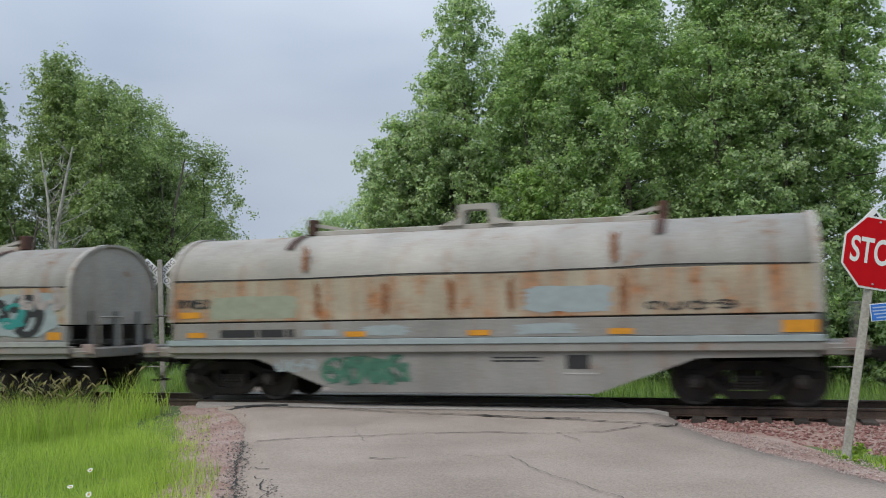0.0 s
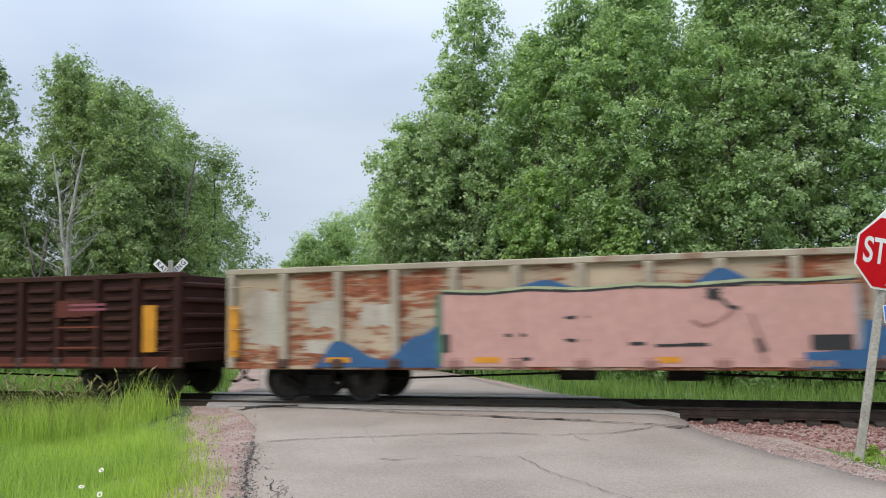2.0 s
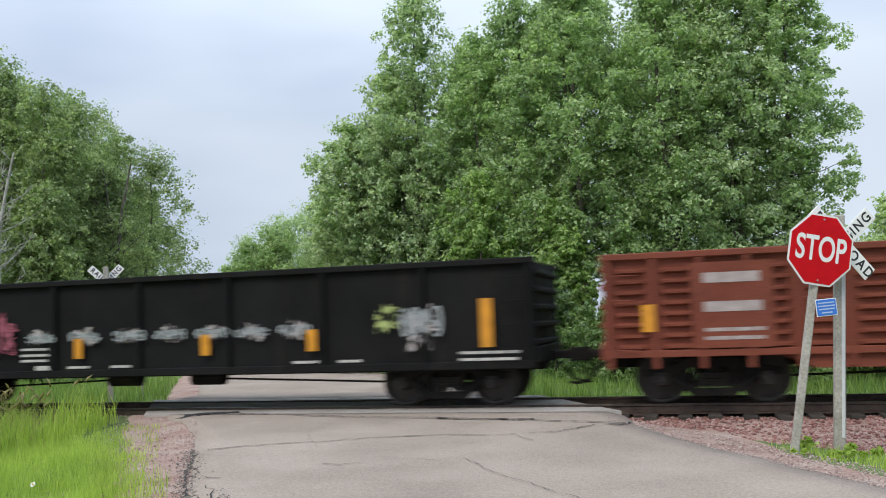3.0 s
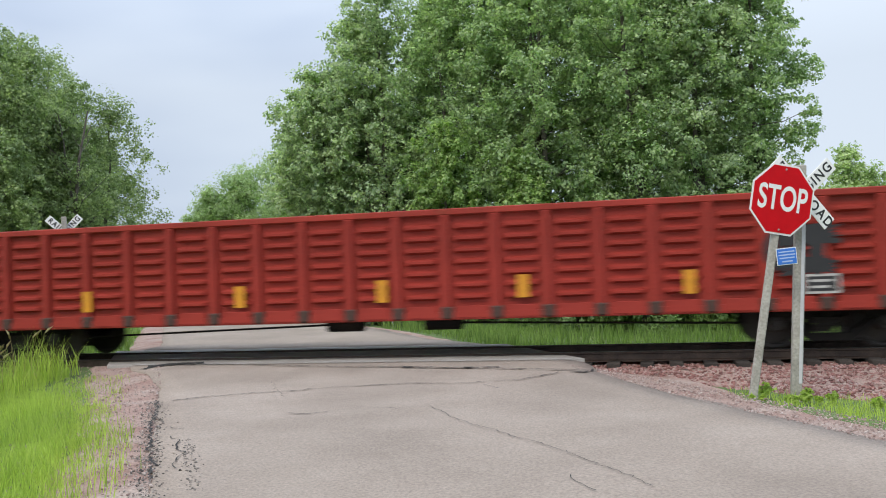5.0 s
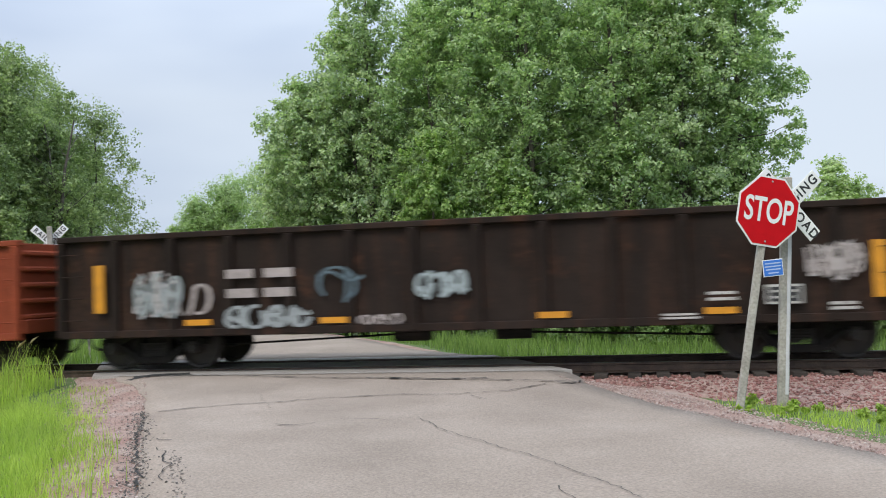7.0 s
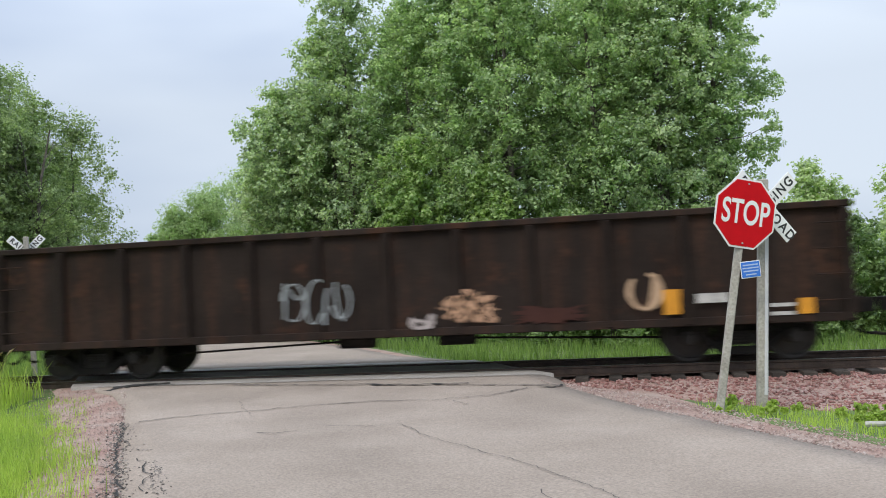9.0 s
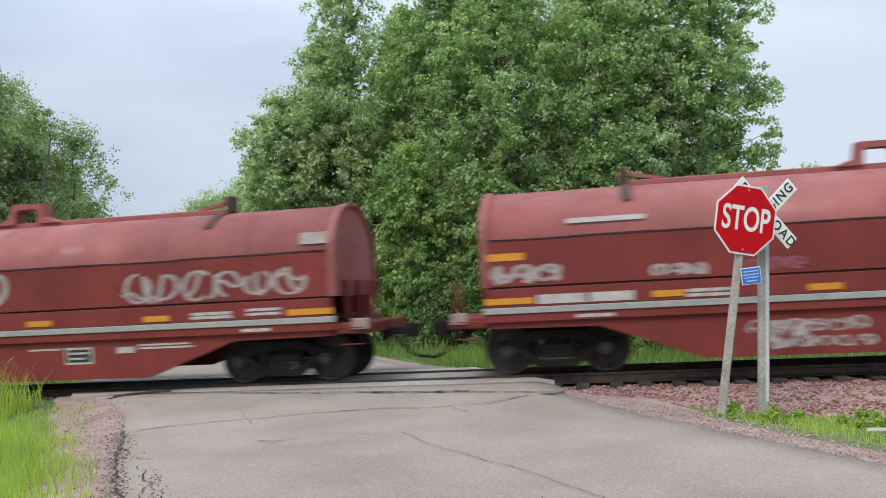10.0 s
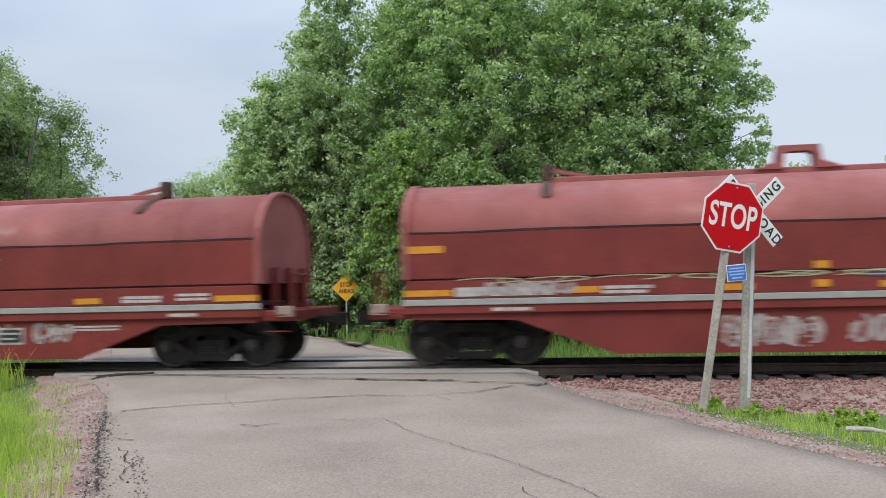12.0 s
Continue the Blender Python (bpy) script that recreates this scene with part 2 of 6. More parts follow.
def raw(name, verts, faces, material, parent=None, smooth=False):
    me = bpy.data.meshes.new(name)
    verts = np.asarray(verts, dtype=np.float32).reshape(-1, 3)
    faces = np.asarray(faces, dtype=np.int32)
    k = faces.shape[1]
    me.vertices.add(len(verts))
    me.vertices.foreach_set("co", verts.ravel())
    me.loops.add(faces.size)
    me.loops.foreach_set("vertex_index", faces.ravel())
    me.polygons.add(len(faces))
    me.polygons.foreach_set("loop_start", np.arange(0, faces.size, k, dtype=np.int32))
    me.update(calc_edges=True)
    me.materials.append(material)
    ob = new(name, me)
    if parent:
        ob.parent = parent
    return ob


def text_mesh(name, body, size, material, parent, m, depth=0.002, stretch=1.0, bold=0.0, spacing=1.0):
    cu = bpy.data.curves.new(name, "FONT")
    cu.body, cu.size, cu.align_x, cu.align_y, cu.extrude, cu.offset = body, size, "CENTER", "CENTER", depth, bold
    cu.space_character = spacing
    tmp = new(name, cu)
    me = bpy.data.meshes.new_from_object(tmp.evaluated_get(bpy.context.evaluated_depsgraph_get()))
    bpy.data.objects.remove(tmp)
    me.materials.clear()
    me.materials.append(material)
    me.transform(Matrix.Diagonal((stretch, 1, 1, 1)))
    ob = new(name, me)
    ob.parent = parent
    ob.matrix_basis = m
    return ob


def empty(name, m, label, category, group=""):
    ob = new(name)
    ob.matrix_basis = m
    return tagged(ob, label, category, group)


# ---------------- ground, road, track ----------------
SKEW = -0.575          # the road crosses the track at a slant: x of its middle line = ROAD_X + SKEW * y
ROAD_X, ROAD_HALF = -6.25, 3.7


def road_mid(y):
    return ROAD_X + SKEW * y


def base_height(x, y):
    """Height of the land: a hump at the crossing, a low trackside ditch, a slight fall beyond."""
    a = abs(y)
    off = abs(x - road_mid(y)) - ROAD_HALF
    road_z = -0.035 - 0.115 * min(1.0, max(0.0, (a - 1.9) / 3.2))
    if y > 8:
        road_z -= 0.5 * min(1.0, (y - 8) / 22)
    side = -0.16
    if off > 0.2:
        side -= 0.22 * min(1.0, (off - 0.2) / 3.0)
    near = min(1.0, max(0.0, 1 - (a - 1.5) / 2.5)) if off < 3.0 and x < ROAD_X else 0.0
    side = side * (1 - near) - 0.07 * near
    k = min(1.0, max(0.0, off / 0.8))
    if y > 8:
        side -= 0.5 * min(1.0, (y - 8) / 22)
    if a < 2.0:
        side = min(side, -0.34) if off > (2.6 if x < ROAD_X else 0.5) else side
    return road_z * (1 - k) + min(side, road_z) * k if off > 0 else road_z


def sheet(name, xs, ys, height, material):
    v = [(x, y, height(x, y)) for y in ys for x in xs]
    n = len(xs)
    f = [(j * n + i, j * n + i + 1, (j + 1) * n + i + 1, (j + 1) * n + i) for j in range(len(ys) - 1) for i in range(n - 1)]
    return raw(name, v, f, material)


def spread(near, far, step, grow=1.35):
    out, v, s = [], near, step
    while v < far:
        out.append(v)
        v += s
        s *= grow
    return out + [far]


gx = [-x for x in spread(30.6, 3000, 2.0)[::-1]] + [i * 0.6 - 30 for i in range(91)] + spread(24.6, 3000, 2.0)
gy = [-y for y in spread(24.6, 3000, 2.0)[::-1]] + [i * 0.6 - 24 for i in range(100)] + spread(36.0, 3000, 2.0)
ground = tagged(sheet("ground", gx, gy, lambda x, y: base_height(x, y) - 0.07 - (0.0 if abs(x - road_mid(y)) > ROAD_HALF + 0.3 else 0.08), M_SOIL), "grassy level ground with low trackside ditches", "ground", kind="structure")


def road_sheet(name, y0, y1, w0, w1, lift, material, jag=0.12, step=0.25):
    """A strip of road between two slanted edges, with a broken rim."""
    rows, nx = [], 15
    n = int((y1 - y0) / step)
    for j in range(n + 1):
        y = y0 + (y1 - y0) * j / n
        mid = road_mid(y)
        flare = 0.55 * max(0.0, 1 - abs(abs(y) - 1.9) / 1.6) if abs(y) < 3.5 else 0.0
        l = -w0 - flare + jag * noise.noise((y * 1.3, 3.1, 0)) + jag * 0.6 * noise.noise((y * 5.1, 7.7, 0))
        r = w1 + flare * 0.6 + jag * noise.noise((y * 1.1, 11.0, 0)) + jag * 0.5 * noise.noise((y * 4.3, 1.7, 0))
        rows.append([(mid + l + (r - l) * i / nx, y) for i in range(nx + 1)])
    bm = bmesh.new()
    g = [[bm.verts.new((x, y, base_height(min(max(x, road_mid(y) - ROAD_HALF), road_mid(y) + ROAD_HALF), y) + lift + 0.008 * noise.noise((x * 0.8, y * 0.8, 0)))) for x, y in r] for r in rows]
    for j in range(n):
        for i in range(nx):
            bm.faces.new((g[j][i], g[j][i + 1], g[j + 1][i + 1], g[j + 1][i]))
    rim = [e for e in bm.edges if e.is_boundary]
    ex = bmesh.ops.extrude_edge_only(bm, edges=rim)
    for v in ex["geom"]:
        if isinstance(v, bmesh.types.BMVert):
            v.co.z -= 0.09
    ob = part(name, bm, material)
    for p in ob.data.polygons:
        p.use_smooth = True
    return ob


road = tagged(road_sheet("road", -30, -1.62, ROAD_HALF, ROAD_HALF, 0.0, M_ASPHALT), "worn grey two-lane asphalt road with cracks, slanting over the rails", "road", kind="structure")
road_far = tagged(road_sheet("road_far", 1.62, 140, ROAD_HALF, ROAD_HALF, 0.0, M_ASPHALT, step=1.0), "grey asphalt road running on past the track", "road", kind="structure")

crossing = empty("level_crossing", Matrix(), "pale asphalt and dark flangeway strips between the rails", "crossing")
tagged(crossing, kind="structure")


def cross_strip(name, y0, y1, z, material, half=ROAD_HALF + 0.6, thick=0.25, more=0.5):
    bm = bmesh.new()
    n = 24
    rows = []
    for s, y in enumerate((y0, y1)):
        for i in range(n + 1):
            x = road_mid(y) - half - more + (2 * half + more) * i / n
            rows.append((x, y + 0.02 * noise.noise((x * 2.1, y, 5))))
    up = [bm.verts.new((x, y, z + 0.006 * noise.noise((x, y * 3, 0)))) for x, y in rows]
    dn = [bm.verts.new((x, y, z - thick)) for x, y in rows]
    k = n + 1
    for i in range(n):
        bm.faces.new((up[i], up[i + 1], up[k + i + 1], up[k + i]))
        bm.faces.new((dn[i], dn[i + 1], up[i + 1], up[i]))
        bm.faces.new((up[k + i], up[k + i + 1], dn[k + i + 1], dn[k + i]))
    bm.faces.new((dn[0], up[0], up[k], dn[k]))
    bm.faces.new((dn[n], dn[k + n], up[k + n], up[n]))
    bmesh.ops.recalc_face_normals(bm, faces=bm.faces)
    return part(name, bm, material, crossing)


cross_strip("outer_panel", -1.60, -0.90, -0.028, M_PATCH)
cross_strip("outer_panel", 0.90, 1.60, -0.028, M_PATCH)
cross_strip("inner_panel", -0.58, 0.58, -0.024, M_PATCH)
cross_strip("flangeway", -0.90, -0.785, -0.055, M_RUBBER)
cross_strip("flangeway", -0.68, -0.58, -0.075, M_RUBBER)
cross_strip("flangeway", 0.58, 0.68, -0.075, M_RUBBER)
cross_strip("flangeway", 0.785, 0.90, -0.055, M_RUBBER)


# cracks and broken rims on the asphalt
def crack(points, width, seed, parent_ob, material=M_CRACK):
    rnd = random.Random(seed)
    path = []
    for (x0, y0), (x1, y1) in zip(points, points[1:]):
        n = max(2, int(math.hypot(x1 - x0, y1 - y0) / 0.09))
        for i in range(n):
            k = i / n
            path.append((x0 + (x1 - x0) * k + rnd.gauss(0, 0.018), y0 + (y1 - y0) * k + rnd.gauss(0, 0.018)))
    path.append(points[-1])
    bm = bmesh.new()
    last = None
    for i, (x, y) in enumerate(path):
        a, b = path[max(0, i - 1)], path[min(len(path) - 1, i + 1)]
        d = Vector((b[0] - a[0], b[1] - a[1]))
        d = d.normalized() if d.length else Vector((1, 0))
        w = width * rnd.uniform(0.25, 1.0) * 0.5
        z = base_height(x, y) + (0.013 if y < -3.2 else 0.020)
        cur = (bm.verts.new((x - d.y * w, y + d.x * w, z)), bm.verts.new((x + d.y * w, y - d.x * w, z)))
        if last:
            bm.faces.new((last[0], last[1], cur[1], cur[0]))
        last = cur
    bmesh.ops.recalc_face_normals(bm, faces=bm.faces)
    for f in bm.faces:
        if f.normal.z < 0:
            f.normal_flip()
    return part("crack", bm, material, parent_ob)


crack([(-6.61, -5.43), (-6.17, -5.03), (-5.27, -4.70), (-4.60, -4.39), (-3.48, -4.05), (-2.61, -4.09), (-1.82, -3.79), (-1.33, -3.18)], 0.040, 2, road)  # long transverse
crack([(-2.64, -6.10), (-2.10, -7.00), (-1.53, -7.71), (-1.05, -8.29), (-0.63, -8.91), (-0.32, -9.38), (-0.00, -9.93)], 0.013, 3, road)  # diag
crack([(-0.65, -9.60), (-0.61, -9.83), (-0.42, -10.10)], 0.016, 4, road)  # diag2
crack([(-4.34, -6.51), (-4.10, -6.56), (-3.89, -6.43)], 0.03, 5, road)  # short
crack([(-3.68, -6.08), (-3.06, -6.18), (-2.66, -6.01)], 0.010, 6, road)  # faint
crack([(-5.80, -3.75), (-5.28, -4.70), (-5.00, -5.15)], 0.006, 7, road)  # stub
crack([(-2.33, -4.25), (-2.04, -4.55)], 0.02, 8, road)  # stub2
crack([(-8.51, -1.60), (-7.25, -1.84), (-5.36, -2.28), (-4.02, -2.39), (-2.61, -2.68), (-1.40, -2.89), (-0.87, -3.05)], 0.075, 9, road)  # joint
crack([(-9.00, -2.25), (-8.95, -1.95), (-8.86, -1.68), (-8.62, -1.50), (-8.20, -1.40)], 0.44, 10, road)  # broken dark joint
crack([(-4.00, -2.45), (-3.29, -2.57), (-2.35, -2.58)], 0.12, 11, road)  # joint dark2
crack([(-6.81, -5.43), (-6.22, -6.50), (-5.68, -7.49), (-5.21, -8.31), (-4.70, -9.13), (-4.19, -10.00)], 0.03, 12, road)  # edge
crack([(-5.10, -8.09), (-4.90, -8.25), (-4.66, -8.73), (-4.49, -8.91), (-4.40, -9.24), (-4.18, -9.58)], 0.02, 13, road)  # edge2
crack([(-5.44, -7.53), (-5.18, -7.59)], 0.03, 14, road)  # edge3
crack([(-1.17, -3.08), (-0.94, -3.21), (-0.83, -2.94)], 0.1, 15, road)  # right dark
crack([(-1.23, -1.75), (-1.03, -1.77), (-0.86, -1.52)], 0.09, 16, road)  # right dark2


# ---------------- signs ----------------
M_STRIP = marked("dull_reflective_strip", (0.56, 0.56, 0.57), 0.25, 0.5)


def octagon(bm, r, y0, y1):
    return prism(bm, [(r * math.cos(radians(22.5 + 45 * i)) / math.cos(radians(22.5)), r * math.sin(radians(22.5 + 45 * i)) / math.cos(radians(22.5))) for i in range(8)], y0, y1)


def bolts(parent_ob, spots, y):
    for x, z in spots:
        bm = bmesh.new()
        cyl(bm, (x, y, z), (x, y - 0.012, z), 0.014, 0.011, 8)
        part("bolt", bm, M_GALV, parent_ob)


def stop_sign(m, height, lean, turn, half, face_text, label, post_r=0.05):
    """Built facing -y; the post leans, the plate stays square to it."""
    top = empty("stop_sign", m, label, "stop sign")
    lean_m = pose(0, 0, 0, 0, lean, 0)
    bm = bmesh.new()
    box(bm, -post_r, post_r, -post_r * 0.8, post_r * 0.8, -0.35, height + half * 0.9, bevel=0.012)
    part("post", bm, M_POLE, top, m=lean_m)
    plate_m = lean_m @ pose(0, 0, height, 0, 0, turn)
    bm = bmesh.new()
    octagon(bm, half, -post_r - 0.012, -post_r - 0.006)
    plate = part("plate", bm, M_SIGN_WHITE if face_text else M_GALV, top, "white-rimmed octagonal plate" if face_text else "bare aluminium back of an octagonal plate", m=plate_m)
    if face_text:
        bm = bmesh.new()
        octagon(bm, half * 0.945, -post_r - 0.017, -post_r - 0.0125)
        part("red_field", bm, M_SIGN_RED, plate, "glossy red field")
        text_mesh("lettering", "STOP", half * 0.98, M_SIGN_WHITE, plate, pose(0, -post_r - 0.019, 0.0, 90, 0, 0), 0.001, 0.68, 0.008)
        bolts(plate, [(0, half * 0.86), (0, -half * 0.86)], -post_r - 0.017)
    return top, lean_m


def info_plate(parent_ob, m):
    """Small blue emergency-notice plate; its lines cannot be read."""
    pl = part("notice_plate", boxes((-0.135, 0.135, -0.005, 0.0, -0.11, 0.11), bevel=0.002), M_SIGN_WHITE, parent_ob, "small blue notice plate with white lines", m)
    part("blue_field", boxes((-0.125, 0.125, -0.0085, -0.0055, -0.10, 0.10)), M_SIGN_BLUE, pl)
    for z, w in ((0.06, 0.105), (0.02, 0.11), (-0.02, 0.10), (-0.065, 0.07)):
        part("text_bar", boxes((-w, w, -0.012, -0.009, z - 0.008, z + 0.008)), M_SIGN_PALE, pl)


def crossbuck(m, height, post_len, lean, turn, label, strip, side=-1):
    top = empty("crossbuck", m, label, "railroad crossing sign")
    lm = pose(0, 0, 0, 0, lean, 0)
    bm = bmesh.new()
    box(bm, -0.055, 0.075, -0.06, 0.06, -0.4, post_len, bevel=0.012)
    post = part("post", bm, M_POLE, top, "weathered square post", lm)
    if strip:
        part("reflective_strip", boxes((0.078, 0.084, -0.045, 0.045, 0.25, height - 0.35)), M_GALV, post)
        part("reflective_strip", boxes((0.03, 0.07, -0.066, -0.0625, 0.25, height - 0.35)), M_STRIP, post)
    for k, (ang, words) in enumerate(((-45, "RAIL ROAD"), (45, "CROSSING"))):
        # the CROSSING blade runs up to the viewer's right, the RAIL ROAD blade down
        bl = part("blade", boxes((-0.58, 0.58, -0.006, 0.006, -0.102, 0.102), bevel=0.004), M_SIGN_WHITE, top, m=lm @ pose(0, 0, height, 0, 0, turn) @ pose(0, side * (0.072 + 0.016 * k), 0, 0, -ang, 0))
        if words == "RAIL ROAD":
            text_mesh("lettering", "RAIL", 0.185, M_SIGN_BLACK, bl, pose(-0.31, -0.008, 0, 90, 0, 0), 0.001, 0.92, 0.004, 1.28)
            text_mesh("lettering", "ROAD", 0.185, M_SIGN_BLACK, bl, pose(0.32, -0.008, 0, 90, 0, 0), 0.001, 0.92, 0.004, 1.28)
        else:
            text_mesh("lettering", "CROS", 0.185, M_SIGN_BLACK, bl, pose(-0.31, -0.008, 0, 90, 0, 0), 0.001, 0.92, 0.004, 1.28)
            text_mesh("lettering", "SING", 0.185, M_SIGN_BLACK, bl, pose(0.32, -0.008, 0, 90, 0, 0), 0.001, 0.92, 0.004, 1.28)
        bolts(bl, [(0.18, 0), (-0.18, 0)], -0.006)
    return top


near_stop, near_lean = stop_sign(pose(1.34, -4.72, -0.13, 0, 0, 6), 2.48, 9.9, 21, 0.457, True, "red octagonal stop sign on a leaning grey wooden post")
info_plate(near_stop, near_lean @ pose(0.17, -0.055, 1.76, 0, -14, 10))
crossbuck(pose(1.90, -4.3, -0.36, 0, 0, 2), 2.78, 3.15, 3.6, 22, "white crossbuck on a weathered square post beside the road", True)
crossbuck(pose(-15.0, 4.2, -0.24, 0, 0, 28), 3.20, 3.62, -2.0, 0, "white crossbuck on a grey post across the track", False, 1)
stop_sign(pose(-14.68, 5.2, -0.24, 0, 0, 28), 2.60, -1.0, 180, 0.457, False, "stop sign on a thin post, seen from its bare metal back", 0.03)


def stop_ahead_sign(m):
    top = empty("stop_ahead_sign", m, "yellow diamond warning sign on a thin steel post", "warning sign")
    part("post", boxes((-0.03, 0.03, -0.02, 0.02, -0.6, 2.5), bevel=0.006), M_GALV, top)
    bm = bmesh.new()
    prism(bm, [(0.54, 0), (0, 0.54), (-0.54, 0), (0, -0.54)], -0.03, -0.024)
    pl = part("plate", bm, M_SIGN_YELLOW, top, "amber-yellow diamond plate", pose(0, 0, 1.98))
    text_mesh("lettering", "STOP", 0.23, M_SIGN_BLACK, pl, pose(0, -0.032, 0.12, 90, 0, 0), 0.001, 0.85, 0.006)
    text_mesh("lettering", "AHEAD", 0.23, M_SIGN_BLACK, pl, pose(0, -0.032, -0.13, 90, 0, 0), 0.001, 0.75, 0.006)


stop_ahead_sign(pose(-9.50, 16.2, -0.58, 0, 0, 16))


# ---------------- freight cars ----------------
HALF_W = 1.55


def once(store, key, build):
    """Mesh made once and then shared by alike parts."""
    if key not in store:
        bm = build()
        me = bpy.data.meshes.new(key)
        bm.to_mesh(me)
        bm.free()
        store[key] = me
    return store[key]


MESHES = {}


def piece(key, name, build, material, parent_ob, m=None, label=""):
    me = once(MESHES, key + material.name, build)
    if not me.materials:
        me.materials.append(material)
    ob = new(name, me)
    ob.parent = parent_ob
    if m is not None:
        ob.matrix_basis = m
    if label:
        tagged(ob, label)
    return ob


def wheel_build():
    bm = bmesh.new()
    prof = [(0.10, -0.075), (0.12, -0.075), (0.16, -0.03), (0.36, -0.005), (0.375, -0.055), (0.425, -0.06), (0.43, 0.055), (0.455, 0.06), (0.455, 0.085), (0.375, 0.085), (0.36, 0.03), (0.16, 0.03), (0.12, 0.09), (0.10, 0.09)]
    seg = 28
    rings = [[bm.verts.new((r * math.cos(2 * math.pi * i / seg), y, r * math.sin(2 * math.pi * i / seg))) for r, y in prof] for i in range(seg)]
    n = len(prof)
    for i in range(seg):
        a, b = rings[i], rings[(i + 1) % seg]
        for j in range(n - 1):
            bm.faces.new((a[j], a[j + 1], b[j + 1], b[j]))
    bmesh.ops.recalc_face_normals(bm, faces=bm.faces)
    return bm


def side_frame_build():
    """Cast truck side frame with its arched top, sloping bottom and openings."""
    bm = bmesh.new()
    y0, y1 = -0.08, 0.08
    prism(bm, [(-1.12, 0.50), (-1.12, 0.62), (-0.75, 0.66), (-0.42, 0.80), (0.42, 0.80), (0.75, 0.66), (1.12, 0.62), (1.12, 0.50), (0.72, 0.50), (0.40, 0.64), (-0.40, 0.64), (-0.72, 0.50)], y0, y1)
    prism(bm, [(-0.78, 0.50), (-0.62, 0.52), (-0.30, 0.28), (0.30, 0.28), (0.62, 0.52), (0.78, 0.50), (0.36, 0.16), (-0.36, 0.16)], y0, y1)
    for s in (-1, 1):
        prism(bm, [(s * 0.26, 0.28), (s * 0.36, 0.28), (s * 0.36, 0.66), (s * 0.26, 0.66)], y0 * 0.9, y1 * 0.9)
    return bm


def truck(parent_ob, x):
    tr = piece("truck", "truck", lambda: boxes((-0.2, 0.2, -0.95, 0.95, 0.42, 0.66), bevel=0.03), M_TRUCK, parent_ob, pose(x, 0, 0), "grimy black four-wheel freight truck")
    for s in (-1, 1):
        piece("side_frame", "side_frame", side_frame_build, M_TRUCK, tr, pose(0, s * 1.0, 0))
        for k in range(3):
            piece("spring", "spring", spring_build, M_WHEEL, tr, pose(-0.17 + 0.17 * k, s * 1.0, 0.28))
        for e in (-1, 1):
            piece("bearing", "bearing_cap", bearing_build, M_WHEEL, tr, pose(e * 0.86, s * 1.06, 0.455, 0, 0, 0 if s > 0 else 180))
            piece("wheel", "wheel", wheel_build, M_WHEEL, tr, pose(e * 0.86, s * 0.755, 0.458, 0, 0, 180 if s > 0 else 0))
    for e in (-1, 1):
        piece("axle", "axle", lambda: cyl(bmesh.new(), (0, -1.0, 0), (0, 1.0, 0), 0.085, seg=12), M_TRUCK, tr, pose(e * 0.86, 0, 0.458))
        piece("brake_beam", "brake_beam", lambda: boxes((-0.05, 0.05, -0.8, 0.8, -0.05, 0.05), bevel=0.01), M_TRUCK, tr, pose(e * 0.36, 0, 0.38))
    return tr


def spring_build():
    bm = bmesh.new()
    for k in range(5):
        cyl(bm, (0, 0, 0.02 + k * 0.052), (0, 0, 0.05 + k * 0.052), 0.062, 0.062, 10)
    cyl(bm, (0, 0, 0), (0, 0, 0.26), 0.045, seg=8)
    return bm


def bearing_build():
    bm = bmesh.new()
    cyl(bm, (0, -0.06, 0), (0, 0.08, 0), 0.13, 0.11, 14)
    cyl(bm, (0, 0.08, 0), (0, 0.11, 0), 0.07, 0.06, 10)
    return bm


def coupler_build():
    """Drawbar and knuckle, pointing +x from the end sill."""
    bm = boxes((0, 0.42, -0.07, 0.07, 0.80, 0.95), bevel=0.02)
    prism(bm, [(0.40, 0.74), (0.66, 0.76), (0.68, 0.99), (0.40, 1.01)], -0.16, 0.10)
    box(bm, -0.06, 0.02, -0.28, 0.28, 0.70, 1.05, bevel=0.02)
    return bm


def hose_build():
    bm = bmesh.new()
    pts = [(0.0, 0.32, 0.80), (0.22, 0.32, 0.66), (0.42, 0.28, 0.42), (0.62, 0.2, 0.34), (0.80, 0.1, 0.36)]
    for p, q in zip(pts, pts[1:]):
        cyl(bm, p, q, 0.028, seg=7)
    return bm


def running_gear(car, half, inset):
    for s in (-1, 1):
        truck(car, s * (half - inset))
        end = pose(s * half, 0, 0, 0, 0, 0 if s > 0 else 180)
        piece("coupler", "coupler", coupler_build, M_TRUCK, car, end)
        piece("air_hose", "air_hose", hose_build, M_TRUCK, car, end)


def decal(car, name, x0, x1, z0, z1, material, y=-HALF_W, t=0.006, label=""):
    """Thin plate or paint mark on the near side."""
    return part(name, boxes((x0, x1, y - t, y - t + 0.003, z0, z1)), material, car, label)


